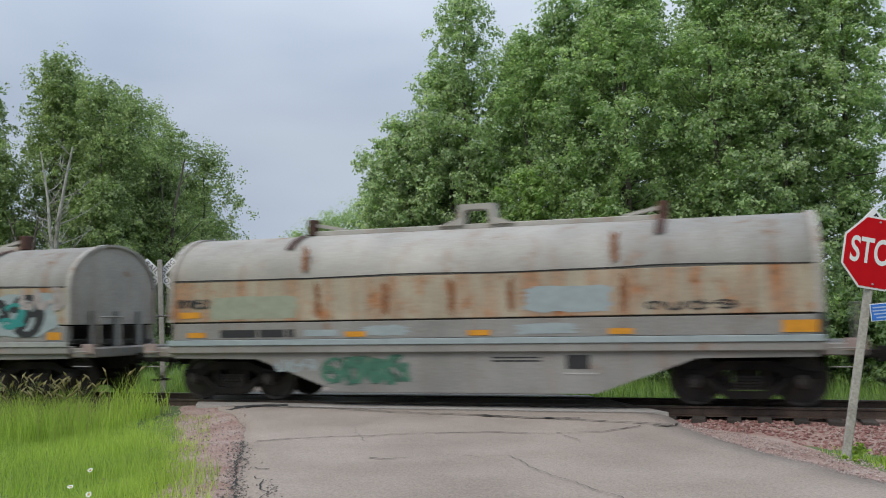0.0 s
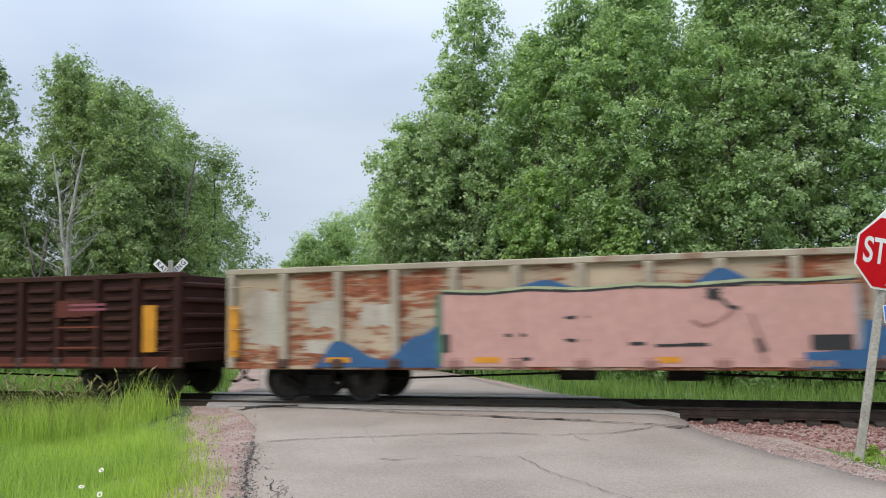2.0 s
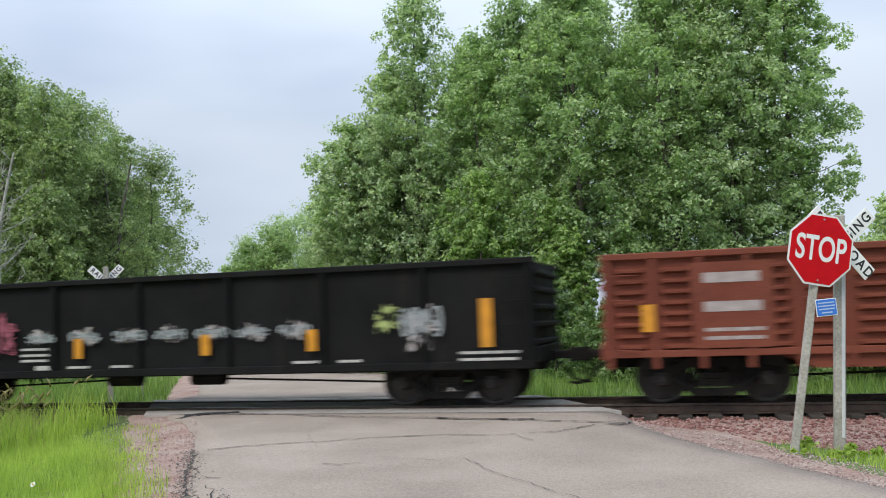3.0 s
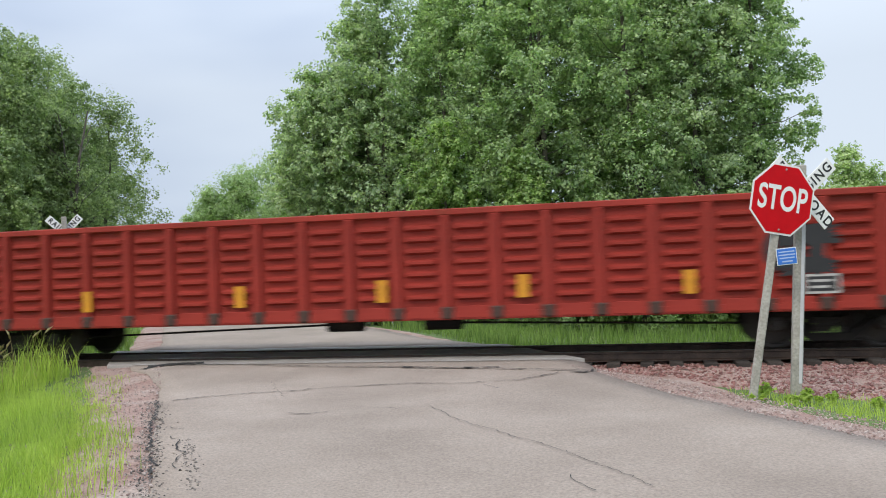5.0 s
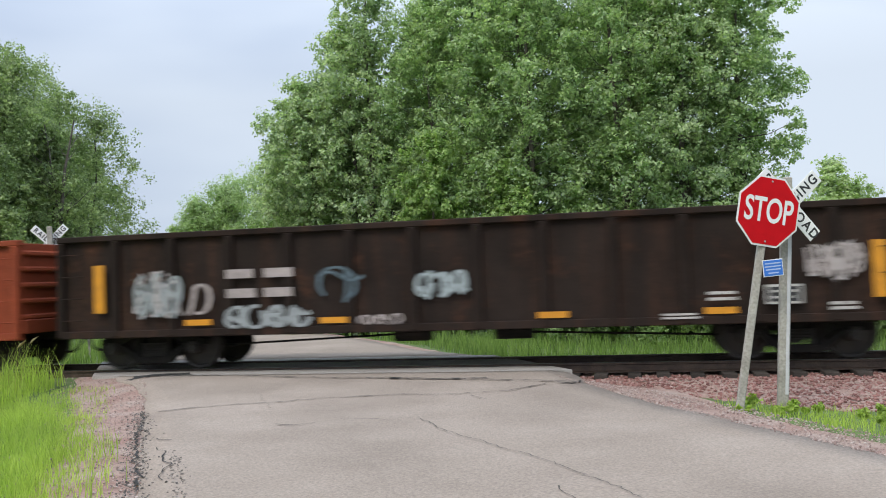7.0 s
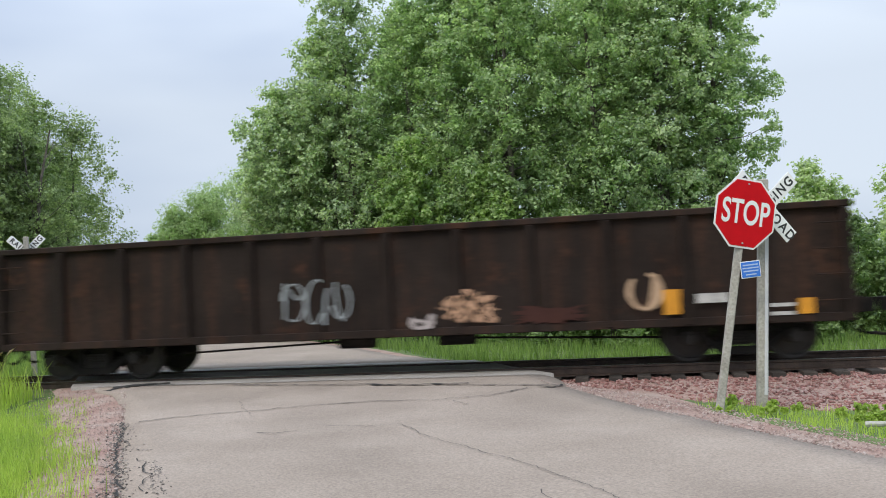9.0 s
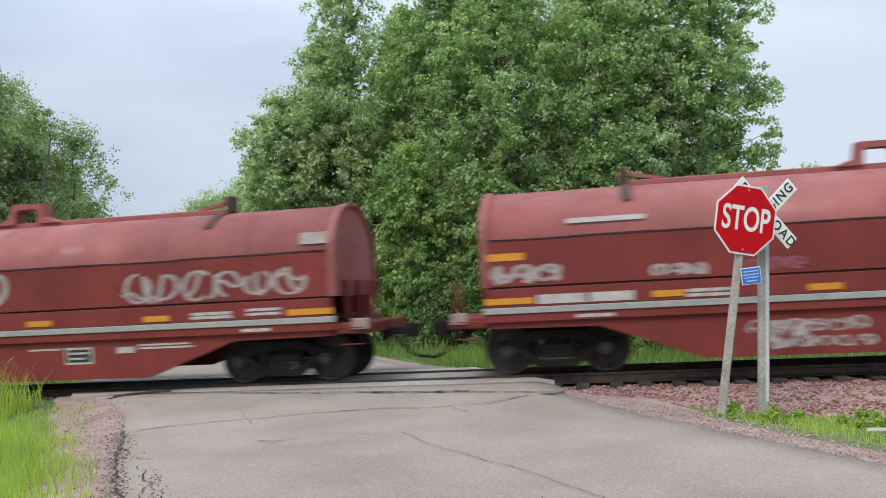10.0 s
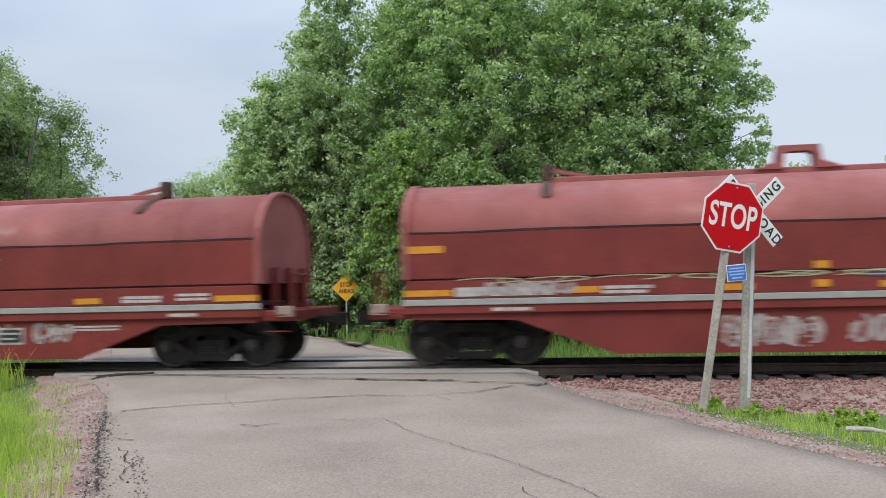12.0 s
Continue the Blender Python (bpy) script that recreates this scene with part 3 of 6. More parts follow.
def scrawl(car, x0, x1, z0, z1, material, seed, y=-HALF_W, n=5, thick=0.10, lift=0.008, label="", name="graffiti"):
    """A row of loose sprayed strokes: each a looping ribbon of its own."""
    rnd = random.Random(seed)
    w = (x1 - x0) / n
    for k in range(n):
        bm = bmesh.new()
        cx = x0 + w * (k + 0.5)
        cz, hz = (z0 + z1) / 2, (z1 - z0) / 2
        lean = rnd.uniform(-0.15, 0.35) * w
        lines = []
        a0, ext = rnd.uniform(0, 6.28), rnd.uniform(3.4, 5.6) * rnd.choice((-1, 1))
        ex, ez, off = 0.46 * w * rnd.uniform(0.75, 1.05), hz * rnd.uniform(0.72, 1.0), rnd.uniform(-0.08, 0.08) * w
        lines.append([(cx + off + ex * math.cos(a0 + ext * i / 26) + lean * 0.3 * math.sin(a0 + ext * i / 26), cz + ez * math.sin(a0 + ext * i / 26)) for i in range(27)])
        bx, top_z, low_z = cx + rnd.uniform(-0.32, 0.32) * w, cz + hz * rnd.uniform(0.5, 1.0), cz - hz * rnd.uniform(0.6, 1.0)
        curl = rnd.uniform(-0.35, 0.35) * w
        lines.append([(bx + lean * (1 - k / 12) + curl * (k / 12) ** 3, top_z + (low_z - top_z) * (k / 12) + 0.12 * hz * math.sin(k * 0.5)) for k in range(13)])
        if rnd.random() < 0.6:
            lz, x2 = cz + hz * rnd.uniform(-0.5, 0.5), 0.45 * w
            lines.append([(cx - x2 + 2 * x2 * k / 10, lz + 0.22 * hz * math.sin(k * 0.6 + k * 0.02)) for k in range(11)])
        for li, pts in enumerate(lines):
            last = None
            m = len(pts)
            for i, (px, pz) in enumerate(pts):
                p, q = pts[max(0, i - 1)], pts[min(m - 1, i + 1)]
                d = Vector((q[0] - p[0], q[1] - p[1]))
                d = d.normalized() if d.length > 1e-6 else Vector((1, 0))
                h = min(thick, 0.30 * w) * (0.20 + 0.26 * abs(d.y)) * rnd.uniform(0.85, 1.15)
                yy = y - lift - 0.0012 * (k % 3) - 0.0006 * li - 0.00001 * i
                cur = (bm.verts.new((px - d.y * h, yy, pz + d.x * h)), bm.verts.new((px + d.y * h, yy, pz - d.x * h)))
                if last:
                    bm.faces.new((last[0], last[1], cur[1], cur[0]))
                last = cur
        part(name, bm, material, car, label)


def bars(car, x0, x1, zs, h, material, y=-HALF_W, t=0.006, seed=1):
    """Lettering that cannot be read: plain bars, a word each."""
    rnd = random.Random(seed)
    for z in zs:
        end = x1 - (x1 - x0) * rnd.uniform(0.0, 0.12)
        x = x0
        while x < end - 0.05:
            w = min(end - x, h * rnd.uniform(2.2, 5.0) + 0.12)
            if end - x - w < h * 1.2:
                w = end - x
            decal(car, "text_bar", x, x + w, z - h / 2, z + h / 2, material, y, t)
            x += w + h * rnd.uniform(0.25, 0.45)


def haze(car, x0, x1, z0, z1, material, seed, y=-HALF_W, lift=0.0055, rag=0.3):
    """A patchy cloud of spray paint that fills in behind the strokes."""
    return blob(car, x0, x1, z0, z1, material, seed, y, lift, rag=rag)


def stroke(car, pts, width, material, y=-HALF_W, lift=0.024):
    """One painted line through a few points, a little uneven in width."""
    rnd = random.Random(len(pts) * 31 + int(pts[0][0] * 100))
    fine = []
    for (xa, za), (xb, zb) in zip(pts, pts[1:]):
        n = max(2, int(math.hypot(xb - xa, zb - za) / 0.12))
        fine += [(xa + (xb - xa) * k / n, za + (zb - za) * k / n) for k in range(n)]
    fine.append(pts[-1])
    bm = bmesh.new()
    last = None
    for i, (px, pz) in enumerate(fine):
        p, q = fine[max(0, i - 1)], fine[min(len(fine) - 1, i + 1)]
        d = Vector((q[0] - p[0], q[1] - p[1])).normalized()
        w = width * rnd.uniform(0.35, 0.6)
        cur = (bm.verts.new((px - d.y * w, y - lift, pz + d.x * w)), bm.verts.new((px + d.y * w, y - lift, pz - d.x * w)))
        if last:
            bm.faces.new((last[0], last[1], cur[1], cur[0]))
        last = cur
    return part("graffiti", bm, material, car)


def blob(car, x0, x1, z0, z1, material, seed, y=-HALF_W, lift=0.009, label="", name="graffiti", rag=0.18):
    """An uneven filled patch of paint."""
    rnd = random.Random(seed)
    bm = bmesh.new()
    n = 40
    vs = []
    for i in range(n):
        a = 6.2832 * i / n
        c, s = math.cos(a), math.sin(a)
        k = (abs(c) ** 9 + abs(s) ** 9) ** (-1 / 9) * (1 - rag * rnd.random())
        vs.append(bm.verts.new(((x0 + x1) / 2 + c * k * (x1 - x0) / 2, y - lift, (z0 + z1) / 2 + s * k * (z1 - z0) / 2)))
    bm.faces.new(vs)
    bmesh.ops.recalc_face_normals(bm, faces=bm.faces)
    return part(name, bm, material, car, label)


def wave(car, knots, material, base=0.72, lift=0.014, label=""):
    """A painted swash: flat foot, smoothly waving top through a few knots."""
    bm = bmesh.new()
    top = []
    for (xa, za), (xb, zb) in zip(knots, knots[1:]):
        for i in range(8):
            k = i / 8
            top.append((xa + (xb - xa) * k, za + (zb - za) * (0.5 - 0.5 * math.cos(math.pi * k))))
    top.append(knots[-1])
    for (xa, za), (xb, zb) in zip(top, top[1:]):
        bm.faces.new([bm.verts.new((x, -HALF_W - lift, z)) for x, z in ((xa, base), (xb, base), (xb, zb), (xa, za))])
    bmesh.ops.remove_doubles(bm, verts=bm.verts, dist=0.0005)
    return part("graffiti", bm, material, car, label)


def hot_box_plate(car, x, z, y=-HALF_W):
    """Small framed data panel."""
    pl = decal(car, "data_panel", x - 0.28, x + 0.28, z - 0.16, z + 0.16, M_WHITE_MARK, y, 0.006)
    part("panel_field", boxes((x - 0.24, x + 0.24, y - 0.010, y - 0.007, z - 0.12, z + 0.12)), M_BLACK_MARK, pl)
    part("text_bar", boxes((x - 0.19, x + 0.19, y - 0.014, y - 0.011, z + 0.03, z + 0.07)), M_WHITE_MARK, pl)
    part("text_bar", boxes((x - 0.19, x + 0.12, y - 0.014, y - 0.011, z - 0.07, z - 0.03)), M_WHITE_MARK, pl)


def grab_irons(car, x, y, zs, material, w=0.4):
    for z in zs:
        bm = bmesh.new()
        s = -1 if y < 0 else 1
        cyl(bm, (x - w / 2, y + s * 0.07, z), (x + w / 2, y + s * 0.07, z), 0.011, seg=6)
        for e in (-1, 1):
            cyl(bm, (x + e * w / 2, y, z), (x + e * w / 2, y + s * 0.07, z), 0.011, seg=6)
        part("grab_iron", bm, material, car)


def gondola(label, length, paint, posts, corrugated, bottom=0.68, top=2.65, belly=0.0, post_w=0.13, chord=None, inset=1.75, post_paint=None, pocket=None):
    """Open mill gondola; origin on the rail at mid-length."""
    car = empty("gondola", Matrix(), label, "gondola car", "cars of the freight train")
    h = length / 2
    floor_z = 1.02
    inset_y = HALF_W - 0.10
    part("floor", boxes((-h + 0.05, h - 0.05, -inset_y + 0.06, inset_y - 0.06, floor_z - 0.08, floor_z)), paint, car)
    for s in (-1, 1):
        # side plate: a thin wall with its lower edge
        bm = bmesh.new()
        pts = [(-h, bottom + 0.22), (-h + inset + 1.1, bottom + 0.22), (-h + inset + 1.6, bottom), (h - inset - 1.6, bottom), (h - inset - 1.1, bottom + 0.22), (h, bottom + 0.22), (h, top - 0.1), (-h, top - 0.1)] if belly else [(-h, bottom), (h, bottom), (h, top - 0.1), (-h, top - 0.1)]
        prism(bm, pts, s * (inset_y - 0.06), s * inset_y)
        part("side_sheet", bm, paint, car)
        part("top_chord", boxes((-h - 0.03, h + 0.03, s * (inset_y - 0.10), s * HALF_W, top - 0.115, top), bevel=0.015), chord or paint, car)
        part("side_sill", boxes((-h, h, s * (inset_y - 0.02), s * (HALF_W - 0.012), bottom + (0.22 if belly else 0.0), bottom + (0.34 if belly else 0.14)), bevel=0.01), paint, car)
        xs = [-h + 0.08 + (2 * h - 0.16) * i / (posts - 1) for i in range(posts)]
        key = f"post{post_w}{bottom}{top}"
        for x in xs:
            piece(key, "side_post", lambda: boxes((-post_w / 2, post_w / 2, -0.055, 0.045, bottom + 0.02, top - 0.11), bevel=0.018), post_paint or paint, car, pose(x, s * (HALF_W - 0.05), 0))
        if pocket:
            # pale pressed pockets between dark stake brackets along the sill
            wp = (xs[1] - xs[0]) * 0.62
            for x0, x1 in zip(xs, xs[1:]):
                piece(f"pocket{wp:.2f}{bottom}", "sill_pocket", lambda: boxes((-wp / 2, wp / 2, -0.014, 0.0, bottom + 0.03, bottom + 0.25), bevel=0.012), pocket, car, pose((x0 + x1) / 2, s * (HALF_W - 0.012), 0, 0, 0, 0 if s < 0 else 180))
            for x in xs:
                piece(f"bracket{bottom}", "stake_bracket", lambda: boxes((-0.11, 0.11, -0.05, 0.03, bottom + 0.01, bottom + 0.24), bevel=0.03), P_IRON, car, pose(x, s * (HALF_W - 0.03), 0, 0, 0, 0 if s < 0 else 180))
        if corrugated:
            w = (xs[1] - xs[0]) * 0.70
            for x0, x1 in zip(xs, xs[1:]):
                piece(f"corr{w:.2f}{corrugated}{bottom}{top}", "pressed_panel", lambda: panel_build(w, corrugated, bottom, top), paint, car, pose((x0 + x1) / 2, s * inset_y, 0, 0, 0, 0 if s < 0 else 180))
    for e in (-1, 1):
        part("end_wall", boxes((e * (h - 0.02), e * (h - 0.10), -inset_y, inset_y, bottom + 0.25, top - 0.05), bevel=0.01), paint, car)
        for k in range(5):
            z = bottom + 0.45 + (top - bottom - 0.7) * k / 4
            piece("end_rib", "end_rib", lambda: boxes((-0.05, 0.06, -1.42, 1.42, -0.055, 0.055), bevel=0.03), paint, car, pose(e * h, 0, z, 0, 0, 0 if e > 0 else 180))
        part("end_sill", boxes((e * (h - 0.05), e * (h + 0.08), -1.45, 1.45, 0.80, 1.08), bevel=0.02), paint, car)
        grab_irons(car, e * (h - 0.35), -HALF_W + 0.02, [bottom + 0.35 + 0.42 * i for i in range(4)], paint)
    part("centre_sill", boxes((-h, h, -0.32, 0.32, 0.62, 0.93), bevel=0.02), M_TRUCK, car)
    for x in (-0.8, 1.1):
        part("brake_cylinder", cyl(bmesh.new(), (x - 0.35, -0.75, 0.62), (x + 0.35, -0.75, 0.62), 0.16, seg=12), M_TRUCK, car)
    bm = bmesh.new()
    cyl(bm, (-h + 2.9, -0.6, 0.45), (-0.8, -0.7, 0.60), 0.02, seg=6)
    cyl(bm, (0.8, -0.7, 0.60), (h - 2.9, -0.6, 0.45), 0.02, seg=6)
    part("brake_rod", bm, M_TRUCK, car)
    running_gear(car, h, inset)
    return car


def panel_build(w, rows, bottom, top):
    """One pressed sheet with horizontal ribs that stand out towards -y."""
    bm = bmesh.new()
    lo, hi = bottom + 0.30, top - 0.22
    st = (hi - lo) / rows
    prof = [(0.0, lo)]
    for k in range(rows):
        z = lo + st * k
        prof += [(0.0, z + st * 0.22), (-0.085, z + st * 0.40), (-0.085, z + st * 0.60), (0.0, z + st * 0.78)]
    prof.append((0.0, hi))
    cols = [[bm.verts.new((x, y * f - 0.004, z)) for y, z in prof] for x, f in ((-w / 2, 0.0), (-w / 2 + 0.07, 1.0), (w / 2 - 0.07, 1.0), (w / 2, 0.0))]
    for a, b in zip(cols, cols[1:]):
        for i in range(len(prof) - 1):
            bm.faces.new((a[i], b[i], b[i + 1], a[i + 1]))
    bmesh.ops.recalc_face_normals(bm, faces=bm.faces)
    return bm


def arch(z0, z1, apex, half, n=14):
    """Outline of a coil cover in y and z, from one foot over the top to the other."""
    pts = [(-half, z0)]
    for i in range(n + 1):
        a = math.pi * i / n
        pts.append((-half * math.cos(a), z1 + (apex - z1) * math.sin(a)))
    return pts + [(half, z0)]


def shell(bm, prof, x0, x1, thick=0.0, close_ends=True):
    rows = [[bm.verts.new((x, y, z)) for y, z in prof] for x in (x0, x1)]
    n = len(prof)
    for i in range(n - 1):
        bm.faces.new((rows[0][i], rows[0][i + 1], rows[1][i + 1], rows[1][i]))
    if close_ends:
        bm.faces.new(rows[0])
        bm.faces.new(rows[1][::-1])
        bm.faces.new((rows[0][0], rows[1][0], rows[1][-1], rows[0][-1]))
    bmesh.ops.recalc_face_normals(bm, faces=bm.faces)
    return bm


def belly_beam(bm, h, y0, y1, low=0.25, high=0.98, reach=1.9, slope=1.7):
    return prism(bm, [(-h, high), (-h, high - 0.10), (-h + reach, high - 0.12), (-h + reach + slope, low), (h - reach - slope, low), (h - reach, high - 0.12), (h, high - 0.10), (h, high)], y0, y1)


def seam_line(cover, h, s, hb):
    """Slightly wavy dark seam where the cover's skirt meets its roof."""
    bm = bmesh.new()
    n = 40
    last = None
    for i in range(n + 1):
        x = -h + 0.02 + (2 * h - 0.04) * i / n
        z = 2.42 + 0.045 * noise.noise((x * 0.42, h, s)) + (0.012 if abs(x) > h - 3 else 0.0)
        cur = (bm.verts.new((x, s * (hb + 0.034), z - 0.013)), bm.verts.new((x, s * (hb + 0.010), z + 0.013)))
        if last:
            bm.faces.new((last[0], cur[0], cur[1], last[1]))
        last = cur
    part("seam", bm, M_TRUCK, cover)


def cover_mark(car, name, x0, x1, z0, z1, material, lift=0.03):
    """Flat mark on the curved upper cover, tilted with it."""
    return part(name, boxes((x0, x1, -lift - 0.003, -lift, z0, z1)), material, car, m=pose(0, -1.405, 2.66, -13, 0, 0))


def white_logo(car, x):
    """The railway's mark, as a plain white block shape."""
    bm = bmesh.new()
    for b in ((0.0, 0.16, -0.13, 0.13), (0.16, 0.62, 0.07, 0.13), (0.16, 0.62, -0.13, -0.07), (0.62, 0.74, -0.13, 0.13), (1.02, 1.14, -0.13, 0.13)):
        box(bm, x + b[0], x + b[1], -0.033, -0.030, b[2], b[3])
    prism(bm, [(x + 0.74, 0.13), (x + 0.92, 0.13), (x + 1.02, -0.13), (x + 0.86, -0.13)], -0.033, -0.030)
    bmesh.ops.remove_doubles(bm, verts=bm.verts, dist=0.0005)
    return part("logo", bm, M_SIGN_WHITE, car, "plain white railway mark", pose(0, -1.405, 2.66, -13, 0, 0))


STEP_PAINT = marked("worn_pale_end_paint", (0.36, 0.27, 0.24), 0.55, 0.75)


def coil_car(label, length, paint, cover_paint, stripe, top_gear=True, inset=1.2, cover_low=None):
    """Coil car with a long arched cover; origin on the rail at mid-length."""
    car = empty("coil_car", Matrix(), label, "coil car", "cars of the freight train")
    h = length / 2
    hb = 1.45
    for s in (-1, 1):
        bm = bmesh.new()
        belly_beam(bm, h - 0.1, s * 1.30, s * 1.42)
        part("side_beam", bm, paint, car)
        part("side_sill", boxes((-h, h, s * 1.28, s * 1.50, 0.98, 1.14), bevel=0.015), paint, car)
        part("sill_stripe", boxes((-h, h, s * 1.505, s * 1.53, 1.13, 1.24), bevel=0.008), stripe, car, "dull grey-white edge strip")
        part("upper_sill", boxes((-h + 0.1, h - 0.1, s * 1.28, s * 1.47, 1.24, 1.57), bevel=0.01), paint, car)
    part("trough", boxes((-h + 0.2, h - 0.2, -1.28, 1.28, 0.86, 1.1)), M_TRUCK, car)
    part("centre_sill", boxes((-h - 0.1, h + 0.1, -0.3, 0.3, 0.62, 0.95), bevel=0.02), M_TRUCK, car)
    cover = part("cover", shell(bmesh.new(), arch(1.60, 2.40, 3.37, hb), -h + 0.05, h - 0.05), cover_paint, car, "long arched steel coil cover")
    for p in cover.data.polygons:
        p.use_smooth = abs(p.normal.x) < 0.5
    # lower skirt stands slightly proud, with a seam above it
    for s in (-1, 1):
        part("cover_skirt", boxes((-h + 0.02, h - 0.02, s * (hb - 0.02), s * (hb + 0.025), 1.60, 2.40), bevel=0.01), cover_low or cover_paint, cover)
        seam_line(cover, h, s, hb)
        part("cover_gap", boxes((-h + 0.1, h - 0.1, s * (hb - 0.05), s * (hb + 0.005), 1.57, 1.60)), M_TRUCK, car)
    for x in (-h + 0.05, h - 0.05):
        bm = bmesh.new()
        prof_o = arch(1.60, 2.40, 3.41, hb + 0.045)
        prof_i = arch(1.60, 2.40, 3.35, hb - 0.02)
        ring = [[bm.verts.new((x + dx, y, z)) for y, z in pr] for dx in (-0.06, 0.06) for pr in (prof_o, prof_i)]
        n = len(prof_o)
        for i in range(n - 1):
            bm.faces.new((ring[0][i], ring[0][i + 1], ring[2][i + 1], ring[2][i]))
            bm.faces.new((ring[0][i], ring[0][i + 1], ring[1][i + 1], ring[1][i]))
            bm.faces.new((ring[2][i], ring[2][i + 1], ring[3][i + 1], ring[3][i]))
        bmesh.ops.recalc_face_normals(bm, faces=bm.faces)
        part("cover_rib", bm, cover_paint, cover)
    if top_gear:
        part("ridge_rail", boxes((-h + 2.6, h - 2.6, -0.10, 0.10, 3.36, 3.47), bevel=0.015), cover_paint, cover)
        bm = bmesh.new()
        prism(bm, [(-0.78, 3.44), (-0.40, 3.58), (-0.36, 3.86), (0.36, 3.86), (0.40, 3.58), (0.78, 3.44), (0.27, 3.44), (0.25, 3.70), (0.18, 3.75), (-0.18, 3.75), (-0.25, 3.70), (-0.27, 3.44)], -0.16, 0.16)
        part("lifting_bracket", bm, cover_paint, cover, "loop-shaped lifting bracket")
        for s in (-1, 1):
            px = s * (h - 2.55)
            bm = boxes((px - 0.09, px + 0.09, -0.14, 0.14, 3.38, 3.72), bevel=0.02)
            part("stacking_post", bm, P_IRON, cover)
            bm = bmesh.new()
            prism(bm, [(px, 3.66), (px, 3.58), (px - s * 0.75, 3.44), (px - s * 0.75, 3.50)], -0.05, 0.05)
            part("brace", bm, cover_paint, cover)
            # clamp strap that hangs from the post down the cover
            bm = bmesh.new()
            last = None
            for i in range(7):
                a = radians(38 + 8 * i)
                yy, zz = -(hb + 0.03) * math.cos(a), 2.40 + 1.0 * math.sin(a)
                cur = (bm.verts.new((px - 0.09, yy, zz)), bm.verts.new((px + 0.09, yy, zz)))
                if last:
                    bm.faces.new((last[0], last[1], cur[1], cur[0]))
                last = cur
            part("clamp_strap", bm, P_IRON, cover)
    for e in (-1, 1):
        part("end_platform", boxes((e * (h - 0.05), e * (h + 0.62), -1.40, 1.40, 0.90, 1.10), bevel=0.02), paint, car)
        for k in (-0.8, 0.0, 0.8):
            part("end_post", boxes((e * (h - 0.02), e * (h + 0.08), k - 0.06, k + 0.06, 1.1, 1.9), bevel=0.012), paint, car)
        grab_irons(car, e * (h + 0.3), -1.40, [0.72, 1.02], paint, 0.4)
        part("step_plate", boxes((e * (h + 0.30), e * (h + 0.60), -1.47, -1.405, 0.98, 1.18), bevel=0.01), STEP_PAINT, car, "pale worn end plate")
        bm = bmesh.new()
        cyl(bm, (e * (h + 0.55), -1.2, 1.1), (e * (h + 0.55), -1.2, 1.75), 0.02, seg=6)
        cyl(bm, (e * (h + 0.55), -0.5, 1.1), (e * (h + 0.55), -0.5, 1.75), 0.02, seg=6)
        cyl(bm, (e * (h + 0.55), -1.2, 1.75), (e * (h + 0.55), -0.5, 1.75), 0.02, seg=6)
        part("handrail", bm, paint, car)
    running_gear(car, h + 0.55, inset + 0.55)
    return car


def open_coil_car(label, length, paint, inset=1.2):
    car = empty("coil_flat_car", Matrix(), label, "coil car", "cars of the freight train")
    h = length / 2
    for s in (-1, 1):
        bm = bmesh.new()
        belly_beam(bm, h - 0.3, s * 0.75, s * 0.9, 0.25, 1.05, 2.6, 1.2)
        part("side_beam", bm, M_TRUCK, car)
        part("deck_edge", boxes((-h, h, s * 1.25, s * 1.50, 1.13, 1.35), bevel=0.015), paint, car)
        part("sill_stripe", boxes((-h, h, s * 1.505, s * 1.53, 1.08, 1.13), bevel=0.008), M_STRIPE, car)
    part("deck", boxes((-h, h, -1.25, 1.25, 1.02, 1.14)), M_TRUCK, car)
    for e in (-1, 1):
        part("end_platform", boxes((e * (h - 0.05), e * (h + 0.62), -1.40, 1.40, 0.92, 1.10), bevel=0.02), paint, car)
        bm = bmesh.new()
        cyl(bm, (e * (h + 0.3), -1.35, 1.1), (e * (h + 0.3), -1.35, 1.65), 0.025, seg=6)
        cyl(bm, (e * (h + 0.3), -0.4, 1.1), (e * (h + 0.3), -0.4, 1.65), 0.025, seg=6)
        cyl(bm, (e * (h + 0.3), -1.35, 1.65), (e * (h + 0.3), -0.4, 1.65), 0.025, seg=6)
        part("handrail", bm, paint, car)
    running_gear(car, h + 0.55, inset + 0.55)
    return car


def coil_mesh(material, x, r=0.83, length=1.53, hole=0.28):
    """A roll of steel strip lying along the car."""
    seg = 36
    bm = bmesh.new()
    prof = [(hole, -length / 2), (r - 0.02, -length / 2), (r, -length / 2 + 0.02), (r, length / 2 - 0.02), (r - 0.02, length / 2), (hole, length / 2)]
    rings = [[bm.verts.new((px, q * math.cos(2 * math.pi * i / seg), q * math.sin(2 * math.pi * i / seg))) for q, px in prof] for i in range(seg)]
    n = len(prof)
    for i in range(seg):
        a, b = rings[i], rings[(i + 1) % seg]
        for j in range(n):
            bm.faces.new((a[j], a[(j + 1) % n], b[(j + 1) % n], b[j]))
    bmesh.ops.recalc_face_normals(bm, faces=bm.faces)
    return bm


